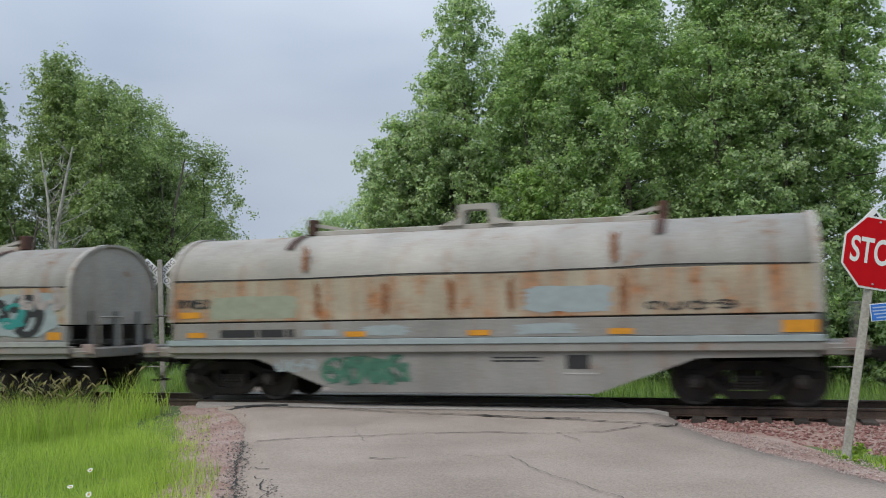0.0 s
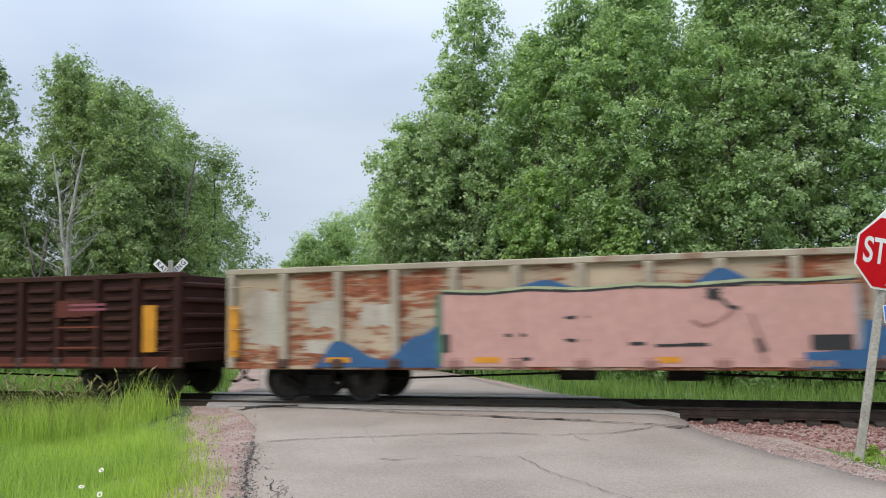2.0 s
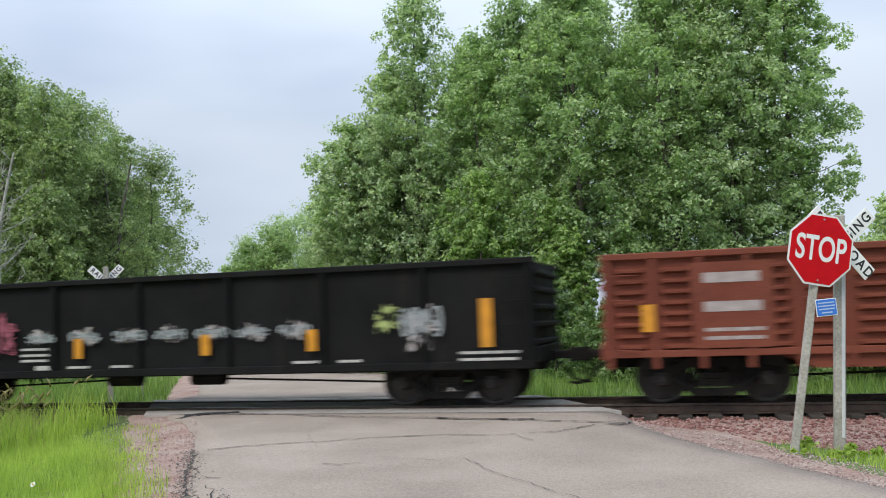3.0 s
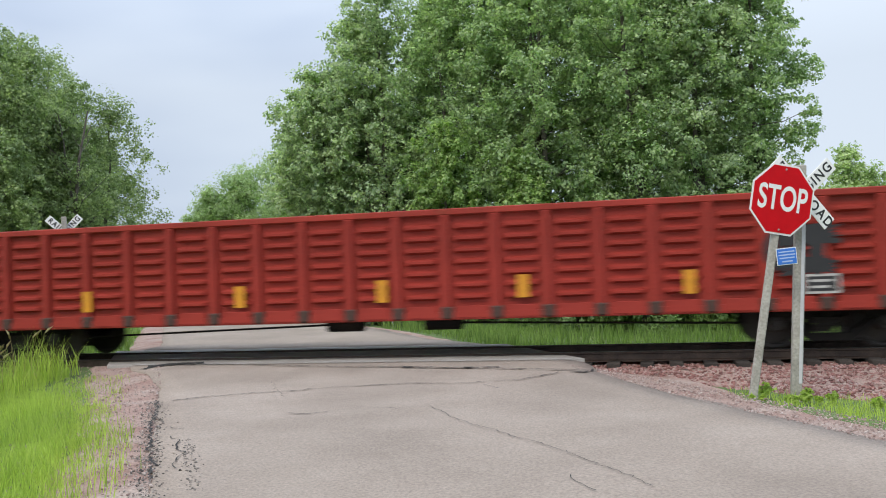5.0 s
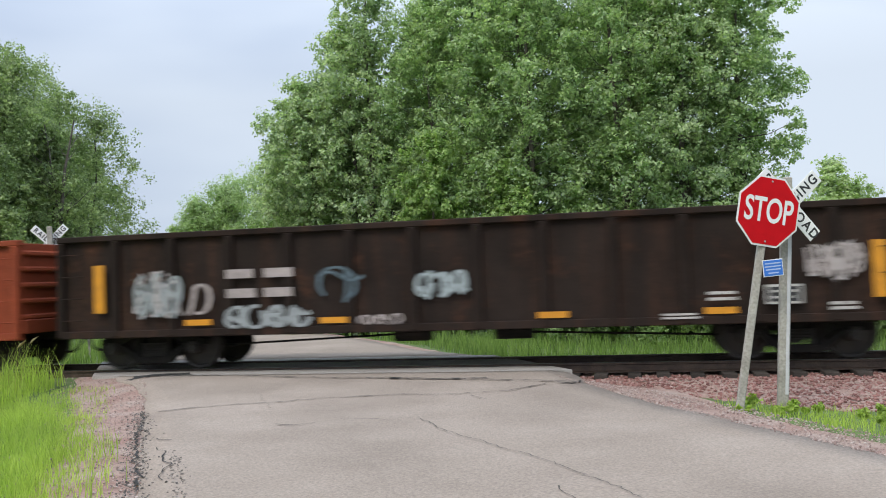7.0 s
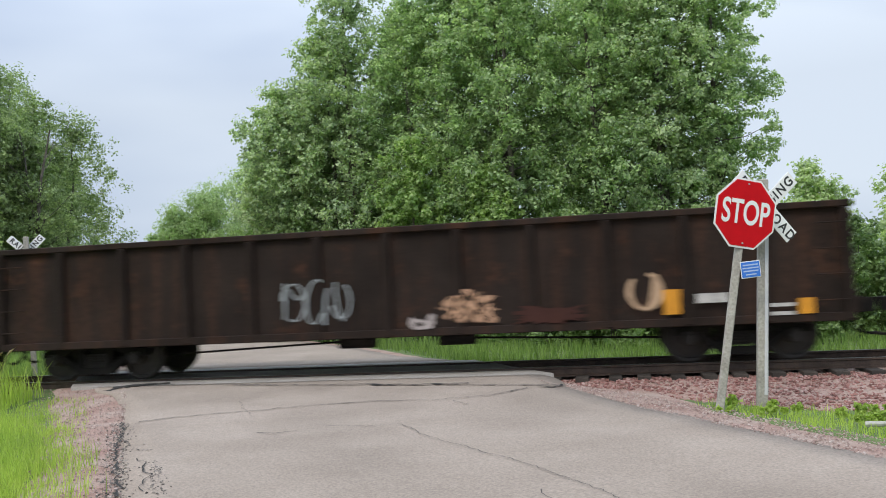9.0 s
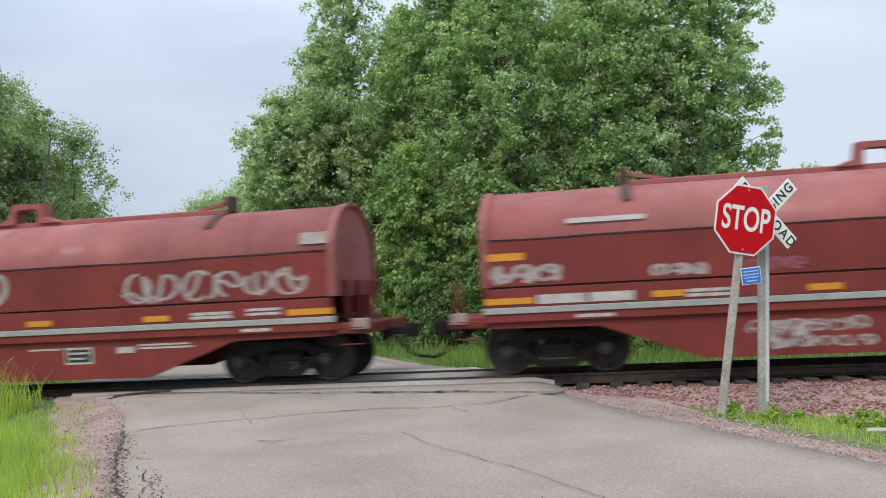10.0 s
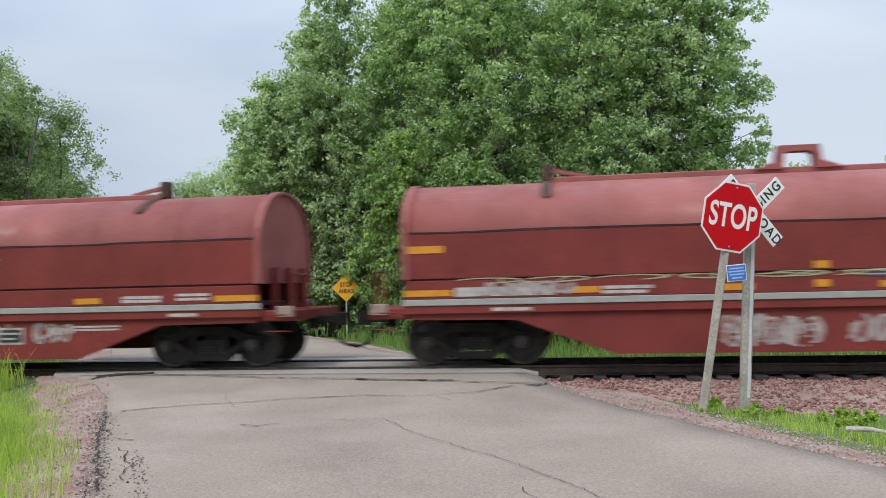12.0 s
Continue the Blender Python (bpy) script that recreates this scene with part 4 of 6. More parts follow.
P_WHITE = car_paint("weathered_cream_paint", (0.3696, 0.3486, 0.3108), 0.36, (0.24, 0.11, 0.05))
P_WHITE_LOW = car_paint("rust_streaked_cream_paint", (0.3864, 0.3360, 0.2520), 0.62, (0.30, 0.115, 0.04), streaky=0.9)
P_IRON = car_paint("rusty_dark_iron", (0.0714, 0.0420, 0.0336), 0.5, (0.10, 0.045, 0.03), 0.8)
P_GREY = car_paint("weathered_grey_paint", (0.2520, 0.2436, 0.2268), 0.40, (0.22, 0.12, 0.07))
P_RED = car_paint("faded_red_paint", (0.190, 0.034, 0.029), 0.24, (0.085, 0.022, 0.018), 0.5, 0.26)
# cover red: paler and pinker than the skirt below it
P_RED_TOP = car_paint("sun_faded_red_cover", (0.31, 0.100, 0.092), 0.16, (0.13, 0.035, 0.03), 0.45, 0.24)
P_BROWN = car_paint("oxide_brown_paint", (0.044, 0.0140, 0.0095), 0.36, (0.062, 0.021, 0.012), 0.75, 0.35)


def flaking(name, pale, rust):
    """Old paint that flakes off a rusty sheet in streaks along the car."""
    m, nt, b = mat_base(name, 0.8)
    b.inputs["Specular IOR Level"].default_value = 0.15
    old = ramp(nt, noise_node(nt, 0.9, 4), [(0.3, scaled(pale, 0.75)), (0.7, scaled(pale, 1.15))])
    ox = ramp(nt, noise_node(nt, 5.0, 5, 0.6, (1.0, 1.0, 3.0)), [(0.3, scaled(rust, 0.45)), (0.7, scaled(rust, 1.5))])
    fl = noise_node(nt, 1.5, 9, 0.72, (1.0, 1.0, 5.5))
    zone = noise_node(nt, 0.55, 2)
    both = nt.nodes.new("ShaderNodeMath")
    both.operation = "ADD"
    nt.links.new(fl, both.inputs[0])
    nt.links.new(zone, both.inputs[1])
    half = nt.nodes.new("ShaderNodeMath")
    half.operation = "MULTIPLY"
    half.inputs[1].default_value = 0.5
    nt.links.new(both.outputs[0], half.inputs[0])
    nt.links.new(mixc(nt, ramp(nt, half.outputs[0], [(0.47, (0, 0, 0)), (0.53, (1, 1, 1))]), old, ox), b.inputs["Base Color"])
    bump(nt, b, fl, 0.3, 0.01)
    return m


def spray(name, colour, cover=0.5, scale=5.0):
    """Thin spray paint: patchy, the paint below shows through."""
    m, nt, b = mat_base(name, 0.75)
    b.inputs["Specular IOR Level"].default_value = 0.15
    nt.links.new(ramp(nt, noise_node(nt, 4.0, 4), [(0.3, scaled(colour, 0.7)), (0.7, colour)]), b.inputs["Base Color"])
    k = 0.62 - 0.24 * cover
    al = ramp(nt, noise_node(nt, scale, 4, 0.55, (1.6, 1.6, 1.0)), [(k - 0.06, (0, 0, 0)), (k + 0.08, (1, 1, 1))])
    nt.links.new(al, b.inputs["Alpha"])
    return m


P_TAN_POST = car_paint("chalky_tan_paint", (0.40, 0.345, 0.27), 0.42, (0.20, 0.085, 0.04), 0.7)
P_FLAKED = car_paint("flaking_white_paint", (0.45, 0.42, 0.365), 0.5, (0.25, 0.12, 0.06), 0.75)
P_SILL = car_paint("rubbed_red_sill_paint", (0.10, 0.026, 0.018), 0.3, (0.05, 0.018, 0.012), 0.75)
P_RUSTY = flaking("peeling_tan_paint", (0.42, 0.335, 0.24), (0.24, 0.085, 0.045))
H_WHITE = spray("thin_white_spray", (0.44, 0.40, 0.39), 0.55)
H_GREY = spray("thin_grey_spray", (0.085, 0.08, 0.078), 0.3)
H_ROSE = spray("thin_rose_spray", (0.26, 0.07, 0.10), 0.55)
H_CREAM = spray("thin_cream_spray", (0.46, 0.275, 0.175), 0.62, 8.0)
H_LIME = spray("thin_lime_spray", (0.36, 0.42, 0.16), 0.6)
H_OLIVE = spray("thin_olive_spray", (0.15, 0.14, 0.075), 0.5, 7.0)
H_GREEN = spray("thin_green_spray", (0.06, 0.15, 0.11), 0.5)
G_FAINT = marked("faded_spray_paint", (0.105, 0.103, 0.098), 0.6, 0.8)
P_DECK = car_paint("dull_deck_red_paint", (0.062, 0.019, 0.017), 0.35, (0.05, 0.022, 0.016), 0.65)
G_MOSS = marked("moss_spray_paint", (0.20, 0.25, 0.13), 0.5, 0.7)
P_BLACK = car_paint("weathered_black_paint", (0.0105, 0.0103, 0.0105), 0.26, (0.026, 0.021, 0.017), 0.7, 0.35, 0.6, 0.10)
P_REDBROWN = car_paint("mineral_red_paint", (0.1806, 0.0487, 0.0286), 0.25, (0.12, 0.038, 0.02), 0.7)
P_SCARLET = car_paint("bright_red_paint", (0.3024, 0.0336, 0.0227), 0.28, (0.16, 0.045, 0.025), 0.55)
P_CHARCOAL = car_paint("charcoal_paint", (0.0210, 0.0202, 0.0185), 0.14, (0.08, 0.055, 0.04), 0.55)
P_ORANGE = car_paint("orange_oxide_paint", (0.2604, 0.0504, 0.0193), 0.24, (0.17, 0.042, 0.018), 0.75)
P_DARKBROWN = car_paint("dark_umber_paint", (0.023, 0.0160, 0.0130), 0.50, (0.055, 0.026, 0.016), 0.8, 0.45, 0.7, 0.12)
P_NAVY = car_paint("blue_black_paint", (0.0120, 0.0135, 0.0165), 0.42, (0.036, 0.022, 0.015), 0.7, 0.45, 0.7, 0.12)
P_COIL = speckled("coil_steel", [(0.3, (0.21, 0.24, 0.27)), (0.7, (0.29, 0.32, 0.355))], 1.2, 14, 0.6, 0.03, 0.002, 0.5)
M_STRIPE = marked("dull_white_stripe", (0.34, 0.345, 0.325), 0.35, 0.6)
P_RUST_RUN = marked("rust_run", (0.2268, 0.0882, 0.0319), 0.4, 0.85)
P_SILVER = car_paint("bare_silver_paint", (0.3528, 0.3444, 0.3192), 0.7, (0.22, 0.085, 0.04), 0.7)
G_SLATE = marked("slate_spray_paint", (0.0840, 0.1260, 0.1512), 0.4, 0.7)
G_PINK = marked("pink_spray_paint", (0.5040, 0.2856, 0.2520), 0.2, 0.75)
G_ROSY = marked("dusky_pink_spray_paint", (0.33, 0.17, 0.145), 0.45, 0.8)
G_BLUE = marked("blue_spray_paint", (0.0252, 0.1008, 0.2352), 0.35, 0.7)
G_GREY = marked("silver_grey_spray_paint", (0.2856, 0.3108, 0.3192), 0.4, 0.6)
G_TEAL = marked("teal_spray_paint", (0.0252, 0.2520, 0.2352), 0.35, 0.6)
G_GREEN = marked("green_spray_paint", (0.0504, 0.1680, 0.1092), 0.5, 0.7)
G_LIME = marked("pale_lime_spray_paint", (0.36, 0.40, 0.235), 0.3, 0.7)
G_MAUVE = marked("rose_spray_paint", (0.2856, 0.0756, 0.1092), 0.4, 0.7)
G_CREAM = marked("cream_spray_paint", (0.4704, 0.3108, 0.1932), 0.35, 0.7)
G_SKY = marked("pale_blue_primer", (0.3024, 0.3528, 0.3612), 0.25, 0.7)
G_OLIVE = marked("pale_green_primer", (0.3024, 0.3192, 0.2352), 0.3, 0.7)
G_WHITE = marked("white_spray_paint", (0.40, 0.345, 0.33), 0.5, 0.7)

TRAIN = []          # car, position of its middle at 0 s


def place(car, front, length):
    TRAIN.append((car, front + length / 2))
    return car


def reflectors(car, length, z0, z1, xs, w=0.13):
    for x in xs:
        decal(car, "reflector", -length / 2 + x - w / 2, -length / 2 + x + w / 2, z0, z1, M_REFLECT, t=0.012)

# cars in the order in which they pass
HY = -1.475        # face of a coil cover's skirt
BY = -1.42         # face of a coil car's deep side beam
SY = -1.47         # face of a coil car's upper sill


def tabs(car, spots, w, h, y=-HALF_W, t=0.012):
    """Yellow reflectors centred at (x, z)."""
    for x, z in spots:
        decal(car, "reflector", x - w / 2, x + w / 2, z - h / 2, z + h / 2, M_REFLECT, y, t)


def red_coil(length, label, seed):
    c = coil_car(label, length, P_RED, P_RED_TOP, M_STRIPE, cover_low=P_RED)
    h = length / 2
    tabs(c, [(-h + 0.42, 2.12)], 0.66, 0.13, HY)
    tabs(c, [(-h + 0.45, 1.35), (h - 0.48, 1.34)], 0.86, 0.11, SY)
    tabs(c, [(-3.85, 1.36), (-1.35, 1.35), (1.15, 1.35), (3.6, 1.34)], 0.52, 0.11, SY)
    tabs(c, [(0.0, 1.69), (0.0, 1.38)], 0.24, 0.12, HY)
    bars(c, -h + 0.95, -h + 2.75, (1.36,), 0.16, M_WHITE_MARK, SY, seed=seed)
    bars(c, -3.55, -2.7, (1.39, 1.31), 0.055, M_WHITE_MARK, SY, seed=seed)
    bars(c, 4.3, 5.15, (1.39, 1.32), 0.055, M_WHITE_MARK, SY, seed=seed)
    bars(c, 5.4, 6.1, (1.42, 1.34), 0.05, M_WHITE_MARK, SY, seed=seed)
    bars(c, -h + 1.6, -h + 2.3, (1.05,), 0.06, M_WHITE_MARK, -1.50, 0.008, seed)
    bars(c, h - 1.8, h - 1.2, (1.05,), 0.06, M_WHITE_MARK, -1.50, 0.008, seed)
    bars(c, 3.2, 4.3, (0.86, 0.80), 0.035, M_WHITE_MARK, BY, 0.008, seed)
    bars(c, 0.9, 1.7, (0.84,), 0.035, M_WHITE_MARK, BY, 0.008, seed)
    decal(c, "stencil_plate", 2.75, 3.1, 0.72, 0.84, M_WHITE_MARK, BY, 0.008)
    hot_box_plate(c, 1.95, 0.70, BY)
    return c


# cream coil car ahead
L = 12.3
c = place(coil_car("cream coil car, rust-streaked, with a teal and black painted piece", L, P_GREY, P_WHITE, M_STRIPE, cover_low=P_WHITE_LOW), -25.6, L)
blob(c, 2.6, 5.9, 1.30, 2.30, G_SKY, 3, HY, label="pale blue paint patch")
scrawl(c, 2.8, 5.4, 1.4, 2.2, M_BLACK_MARK, 5, HY, 3, 0.30, 0.010)
scrawl(c, 2.9, 5.0, 1.5, 2.1, G_TEAL, 6, HY, 3, 0.16, 0.016)
scrawl(c, 4.8, 6.0, 1.9, 2.4, G_WHITE, 8, HY, 3, 0.18, 0.020)
tabs(c, [(5.75, 1.36)], 0.35, 0.16, SY)

c = place(coil_car("cream coil car, heavily rust-streaked, grey sides with green paint", L, P_GREY, P_WHITE, G_SKY, cover_low=P_WHITE_LOW), -10.85, L)
blob(c, -5.2, -3.2, 1.64, 2.10, G_OLIVE, 11, HY, 0.006, "pale green paint patch", rag=0.08)
blob(c, 1.2, 2.8, 1.66, 2.15, G_SKY, 12, HY, 0.006, "pale blue paint patch", rag=0.14)
scrawl(c, -5.95, -5.2, 1.86, 2.06, M_BLACK_MARK, 13, HY, 4, 0.06)
tabs(c, [(-5.65, 1.74)], 0.5, 0.12, HY)
scrawl(c, 3.3, 4.8, 1.68, 1.84, M_BLACK_MARK, 14, HY, 4, 0.05)
haze(c, -2.75, -0.95, 0.34, 0.94, H_GREEN, 805, BY)
scrawl(c, -2.7, -1.0, 0.40, 0.92, G_GREEN, 15, BY, 4, 0.14)
scrawl(c, -3.8, -2.9, 0.62, 0.86, G_SKY, 16, BY, 3, 0.06)
tabs(c, [(-5.5, 1.34), (-2.04, 1.33), (0.38, 1.33), (2.91, 1.33)], 0.42, 0.10, SY)
tabs(c, [(5.79, 1.38)], 0.55, 0.20, SY)
bars(c, -4.95, -3.3, (1.36,), 0.15, M_BLACK_MARK, SY)
bars(c, -3.1, -2.4, (1.36,), 0.12, G_SKY, SY)
blob(c, -2.0, -0.9, 1.28, 1.50, G_SKY, 17, SY, 0.006, rag=0.3)
blob(c, 1.0, 2.2, 1.28, 1.50, G_SKY, 18, SY, 0.006, rag=0.3)
bars(c, 0.6, 1.5, (0.88, 0.82), 0.025, M_BLACK_MARK, BY, 0.008)
bars(c, 1.9, 2.5, (0.60,), 0.03, M_WHITE_MARK, BY, 0.008)
decal(c, "vent_opening", 1.95, 2.35, 0.68, 0.92, M_BLACK_MARK, BY, 0.008)
for k, x in enumerate((-2.9, -1.5, -0.2, 0.9, 2.9)):
    blob(c, x, x + 0.16, 1.62, 2.38, P_RUST_RUN, 600 + k, HY, 0.005, name="rust_run", rag=0.5)
for k, x in enumerate((-3.2, 2.75)):
    blob(c, x, x + 0.18, -0.2, 0.45, P_RUST_RUN, 610 + k, 0.0, 0.034, name="rust_run", rag=0.5).matrix_basis = pose(0, -1.405, 2.66, -13, 0, 0)

L = 13.9
c = place(red_coil(L, "faded red coil car with white scrawls and teal marks", 21), 4.25, L)
cover_mark(c, "number_bar", -5.5, -4.2, -0.08, 0.02, M_WHITE_MARK)
cover_mark(c, "number_bar", L / 2 - 0.62, L / 2 - 0.12, 0.02, 0.12, G_WHITE)
white_logo(c, 3.05)
haze(c, 0.4, 1.75, 1.64, 2.32, H_WHITE, 801, HY)
haze(c, 1.9, 3.2, 1.64, 2.30, H_WHITE, 802, HY)
scrawl(c, 0.4, 3.1, 1.66, 2.25, G_WHITE, 22, HY, 4, 0.16)
scrawl(c, 3.5, 4.95, 1.62, 2.15, G_WHITE, 23, HY, 3, 0.16)
scrawl(c, -5.6, -4.2, 1.66, 1.84, G_WHITE, 28, HY, 4, 0.05)
haze(c, -3.4, -1.7, 0.34, 0.86, H_WHITE, 803, BY)
haze(c, -1.5, 0.3, 0.30, 0.86, H_WHITE, 804, BY)
scrawl(c, -3.4, 0.2, 0.36, 0.80, G_WHITE, 24, BY, 4, 0.10)
for x in (-3.6, -2.3, -0.9, 0.6, 1.8, 2.6):
    decal(c, "paint_dash", x, x + 0.75, 1.52, 1.58, G_TEAL, SY, 0.012)
blob(c, 4.1, 5.6, 1.20, 1.56, G_LIME, 25, HY, 0.010, "pale lime paint patch")
scrawl(c, 1.8, 3.2, 1.28, 1.5, G_WHITE, 29, SY, 4, 0.06, 0.012)

L = 19.1
c = place(gondola("dark brown gondola with pressed side panels and yellow reflectors", L, P_BROWN, 20, 7, pocket=P_SILL), 20.1, L)
tabs(c, [(-6.5, 1.38), (-3.7, 1.37)], 0.24, 0.40)
tabs(c, [(0.67, 1.30), (4.49, 1.32)], 0.22, 0.40)
tabs(c, [(8.83, 1.50)], 0.32, 0.96)
tabs(c, [(-8.86, 1.02)], 0.26, 0.07)
haze(c, -7.55, -6.75, 1.45, 2.2, H_GREY, 830, rag=0.15)
bars(c, -7.5, -6.85, (2.10, 1.98), 0.06, G_WHITE, t=0.010, seed=3)
haze(c, 1.6, 2.4, 1.15, 1.72, H_OLIVE, 33, rag=0.5)
scrawl(c, 1.7, 3.2, 1.15, 1.72, H_OLIVE, 34, n=3, thick=0.12)
bars(c, 6.5, 7.6, (1.55, 1.12), 0.035, P_REDBROWN, seed=4)
blob(c, 6.4, 7.6, 1.75, 2.15, P_SILL, 35, name="primer_patch", rag=0.2)
bars(c, 6.8, 7.8, (2.02, 1.92), 0.05, G_MAUVE, t=0.012, seed=5)
bars(c, -1.5, 8.5, (0.76,), 0.06, P_REDBROWN, seed=6)

L = 15.3
c = place(gondola("tan gondola, badly rusted, with a large pink and blue painting", L, P_RUSTY, 14, 0, post_w=0.16, chord=P_TAN_POST, post_paint=P_TAN_POST), 40.3, L)
part("graffiti", boxes((-3.15, 3.82, -HALF_W - 0.013, -HALF_W - 0.009, 0.74, 2.06)), G_PINK, c, "large pale pink painted block")
decal(c, "paint_dash", -3.24, -3.13, 0.78, 2.05, G_GREEN, t=0.019)
decal(c, "paint_dash", 3.78, 3.86, 0.75, 2.06, G_GREY, t=0.019)
wave(c, [(-5.75, 0.74), (-5.25, 1.22), (-4.3, 0.86), (-3.6, 1.30), (-3.15, 1.50)], G_BLUE, lift=0.010)
wave(c, [(3.0, 0.98), (3.8, 1.02), (3.92, 1.50), (4.9, 0.86), (5.35, 1.28), (5.9, 1.02), (6.3, 0.80)], G_BLUE, lift=0.020)
wave(c, [(-1.9, 2.12), (-1.2, 2.26), (-0.6, 2.12)], G_BLUE, base=2.10, lift=0.014)
wave(c, [(1.2, 2.11), (1.75, 2.38), (2.4, 2.12)], G_BLUE, base=2.10, lift=0.014)
for k, (x, z) in enumerate(((-2.0, 1.26), (-0.9, 1.56), (-0.9, 1.16), (1.1, 1.08), (-1.9, 0.84), (0.2, 1.10))):
    blob(c, x, x + 0.46, z, z + 0.07, M_BLACK_MARK, 50 + k, lift=0.020, rag=0.3)
blob(c, 1.50, 1.78, 1.82, 2.08, M_BLACK_MARK, 58, lift=0.026, rag=0.5)
stroke(c, [(1.75, 1.86), (1.86, 1.74), (2.02, 1.70)], 0.06, M_BLACK_MARK)
stroke(c, [(1.92, 1.66), (1.72, 1.50), (1.45, 1.42), (1.25, 1.52)], 0.05, G_ROSY)
stroke(c, [(2.2, 1.62), (2.34, 1.20), (2.40, 0.80)], 0.05, G_ROSY)
stroke(c, [(2.30, 1.22), (2.38, 0.98)], 0.11, M_BLACK_MARK)
stroke(c, [(0.66, 1.10), (1.44, 1.11)], 0.05, M_BLACK_MARK)
stroke(c, [(-3.15, 2.08), (-2.3, 2.04), (-1.5, 2.10), (-0.6, 2.05), (0.4, 2.11), (1.2, 2.07), (2.2, 2.13), (3.0, 2.10), (3.84, 2.15)], 0.05, M_BLACK_MARK, lift=0.020)
stroke(c, [(-3.1, 2.12), (-2.3, 2.08), (-1.5, 2.14), (-0.6, 2.09), (0.4, 2.15), (1.2, 2.11), (2.2, 2.17), (3.0, 2.14), (3.84, 2.18)], 0.05, G_LIME, lift=0.021)
for x in [-7.57 + 15.14 * k / 13 for k in range(1, 13)]:
    part("stake_bracket", boxes((x - 0.13, x + 0.13, -HALF_W - 0.05, -HALF_W + 0.03, 0.70, 0.88), bevel=0.03), P_IRON if abs(x) > 3.6 else G_ROSY, c)
    if -3.0 < x < 3.7:
        part("graffiti", boxes((x - 0.09, x + 0.09, -HALF_W - 0.022, -HALF_W - 0.010, 0.88, 2.04), bevel=0.008), G_PINK, c)
decal(c, "paint_dash", 3.10, 3.72, 1.02, 1.26, M_BLACK_MARK, t=0.028)
decal(c, "paint_dash", -3.12, -2.98, 1.00, 1.32, M_BLACK_MARK, t=0.028)
for k, (x, z, w, h) in enumerate(((-7.3, 1.0, 1.0, 1.3), (-6.0, 1.45, 0.85, 0.55), (-4.85, 1.45, 0.8, 0.5), (6.6, 1.2, 0.8, 1.1), (-6.05, 0.95, 0.8, 0.3))):
    blob(c, x, x + w, z, z + h, P_FLAKED, 70 + k, y=-1.45, lift=0.004, name="bare_patch", rag=0.3)
tabs(c, [(-7.49, 1.42), (7.52, 1.42)], 0.22, 1.0)
tabs(c, [(-5.22, 0.86), (-2.29, 0.86), (0.82, 0.86), (3.2, 0.80), (4.4, 0.88)], 0.50, 0.10, t=0.020)

L = 15.7
c = place(gondola("black gondola with white lettering bars and a rose scrawl", L, P_BLACK, 9, 0, bottom=0.70, post_w=0.08), 56.85, L)
bars(c, -6.25, -5.05, (2.04,), 0.22, M_WHITE_MARK, seed=61)
bars(c, -6.3, -4.95, (1.63,), 0.20, M_WHITE_MARK, seed=62)
bars(c, -6.3, -4.95, (1.42, 1.30, 1.18), 0.09, G_GREY, seed=63)
bars(c, -6.2, -5.1, (1.03, 0.93), 0.05, M_WHITE_MARK, seed=64)
bars(c, -7.75, -6.7, (0.98, 0.88), 0.04, M_WHITE_MARK, seed=65)
bars(c, -4.9, -4.1, (0.86, 0.78), 0.05, M_WHITE_MARK, seed=66)
hot_box_plate(c, -4.4, 1.82)
haze(c, -4.15, -2.75, 1.1, 2.1, H_ROSE, 806, rag=0.5)
scrawl(c, -4.0, -2.9, 1.2, 2.05, G_MAUVE, 67, n=3, thick=0.07)
for k, x in enumerate((-2.6, -1.55, -0.55, 0.35, 1.25, 2.1, 3.0)):
    haze(c, x + 0.05, x + 0.65, 1.30, 1.72, H_WHITE, 70 + k, rag=0.75)
    scrawl(c, x, x + 0.72, 1.40, 1.60, G_GREY, 70 + k, n=4, thick=0.05)
bars(c, -2.7, -2.0, (1.28, 1.16, 1.05), 0.05, M_WHITE_MARK, seed=68)
bars(c, -2.35, -2.0, (0.90,), 0.09, M_WHITE_MARK, seed=69)
for x in (-1.6, -0.6, 3.3, 4.2):
    bars(c, x, x + 0.5, (0.90,), 0.05, M_WHITE_MARK, seed=int(x * 7) + 90)
haze(c, 4.9, 5.4, 1.35, 1.95, H_LIME, 77, rag=0.5)
haze(c, 5.4, 6.2, 1.0, 1.95, H_WHITE, 78, rag=0.65)
scrawl(c, 5.4, 6.2, 1.30, 1.85, G_GREY, 79, n=4, thick=0.06)
bars(c, 6.5, 7.6, (1.00, 0.88), 0.05, M_WHITE_MARK, seed=79)
tabs(c, [(-7.0, 1.45), (7.0, 1.52)], 0.22, 0.86)
tabs(c, [(-3.69, 1.24), (-1.35, 1.27), (1.48, 1.27), (3.68, 1.30)], 0.19, 0.40)

L = 19.2
c = place(gondola("mineral red gondola with pressed side panels", L, P_REDBROWN, 26, 8, bottom=0.62, top=2.61, belly=0.2, post_w=0.10), 73.75, L)
decal(c, "primer_patch", -8.15, -6.85, 0.98, 2.40, P_REDBROWN, t=0.010)
bars(c, -7.95, -7.0, (2.14, 1.66), 0.17, G_WHITE, t=0.016, seed=81)
bars(c, -7.95, -7.0, (1.28, 1.14), 0.06, G_WHITE, t=0.016, seed=82)
tabs(c, [(-4.85, 1.22), (-1.09, 1.22), (2.05, 1.22), (6.75, 1.30)], 0.20, 0.40)
tabs(c, [(8.93, 1.45)], 0.22, 0.92)
tabs(c, [(-8.86, 1.50)], 0.22, 0.46)
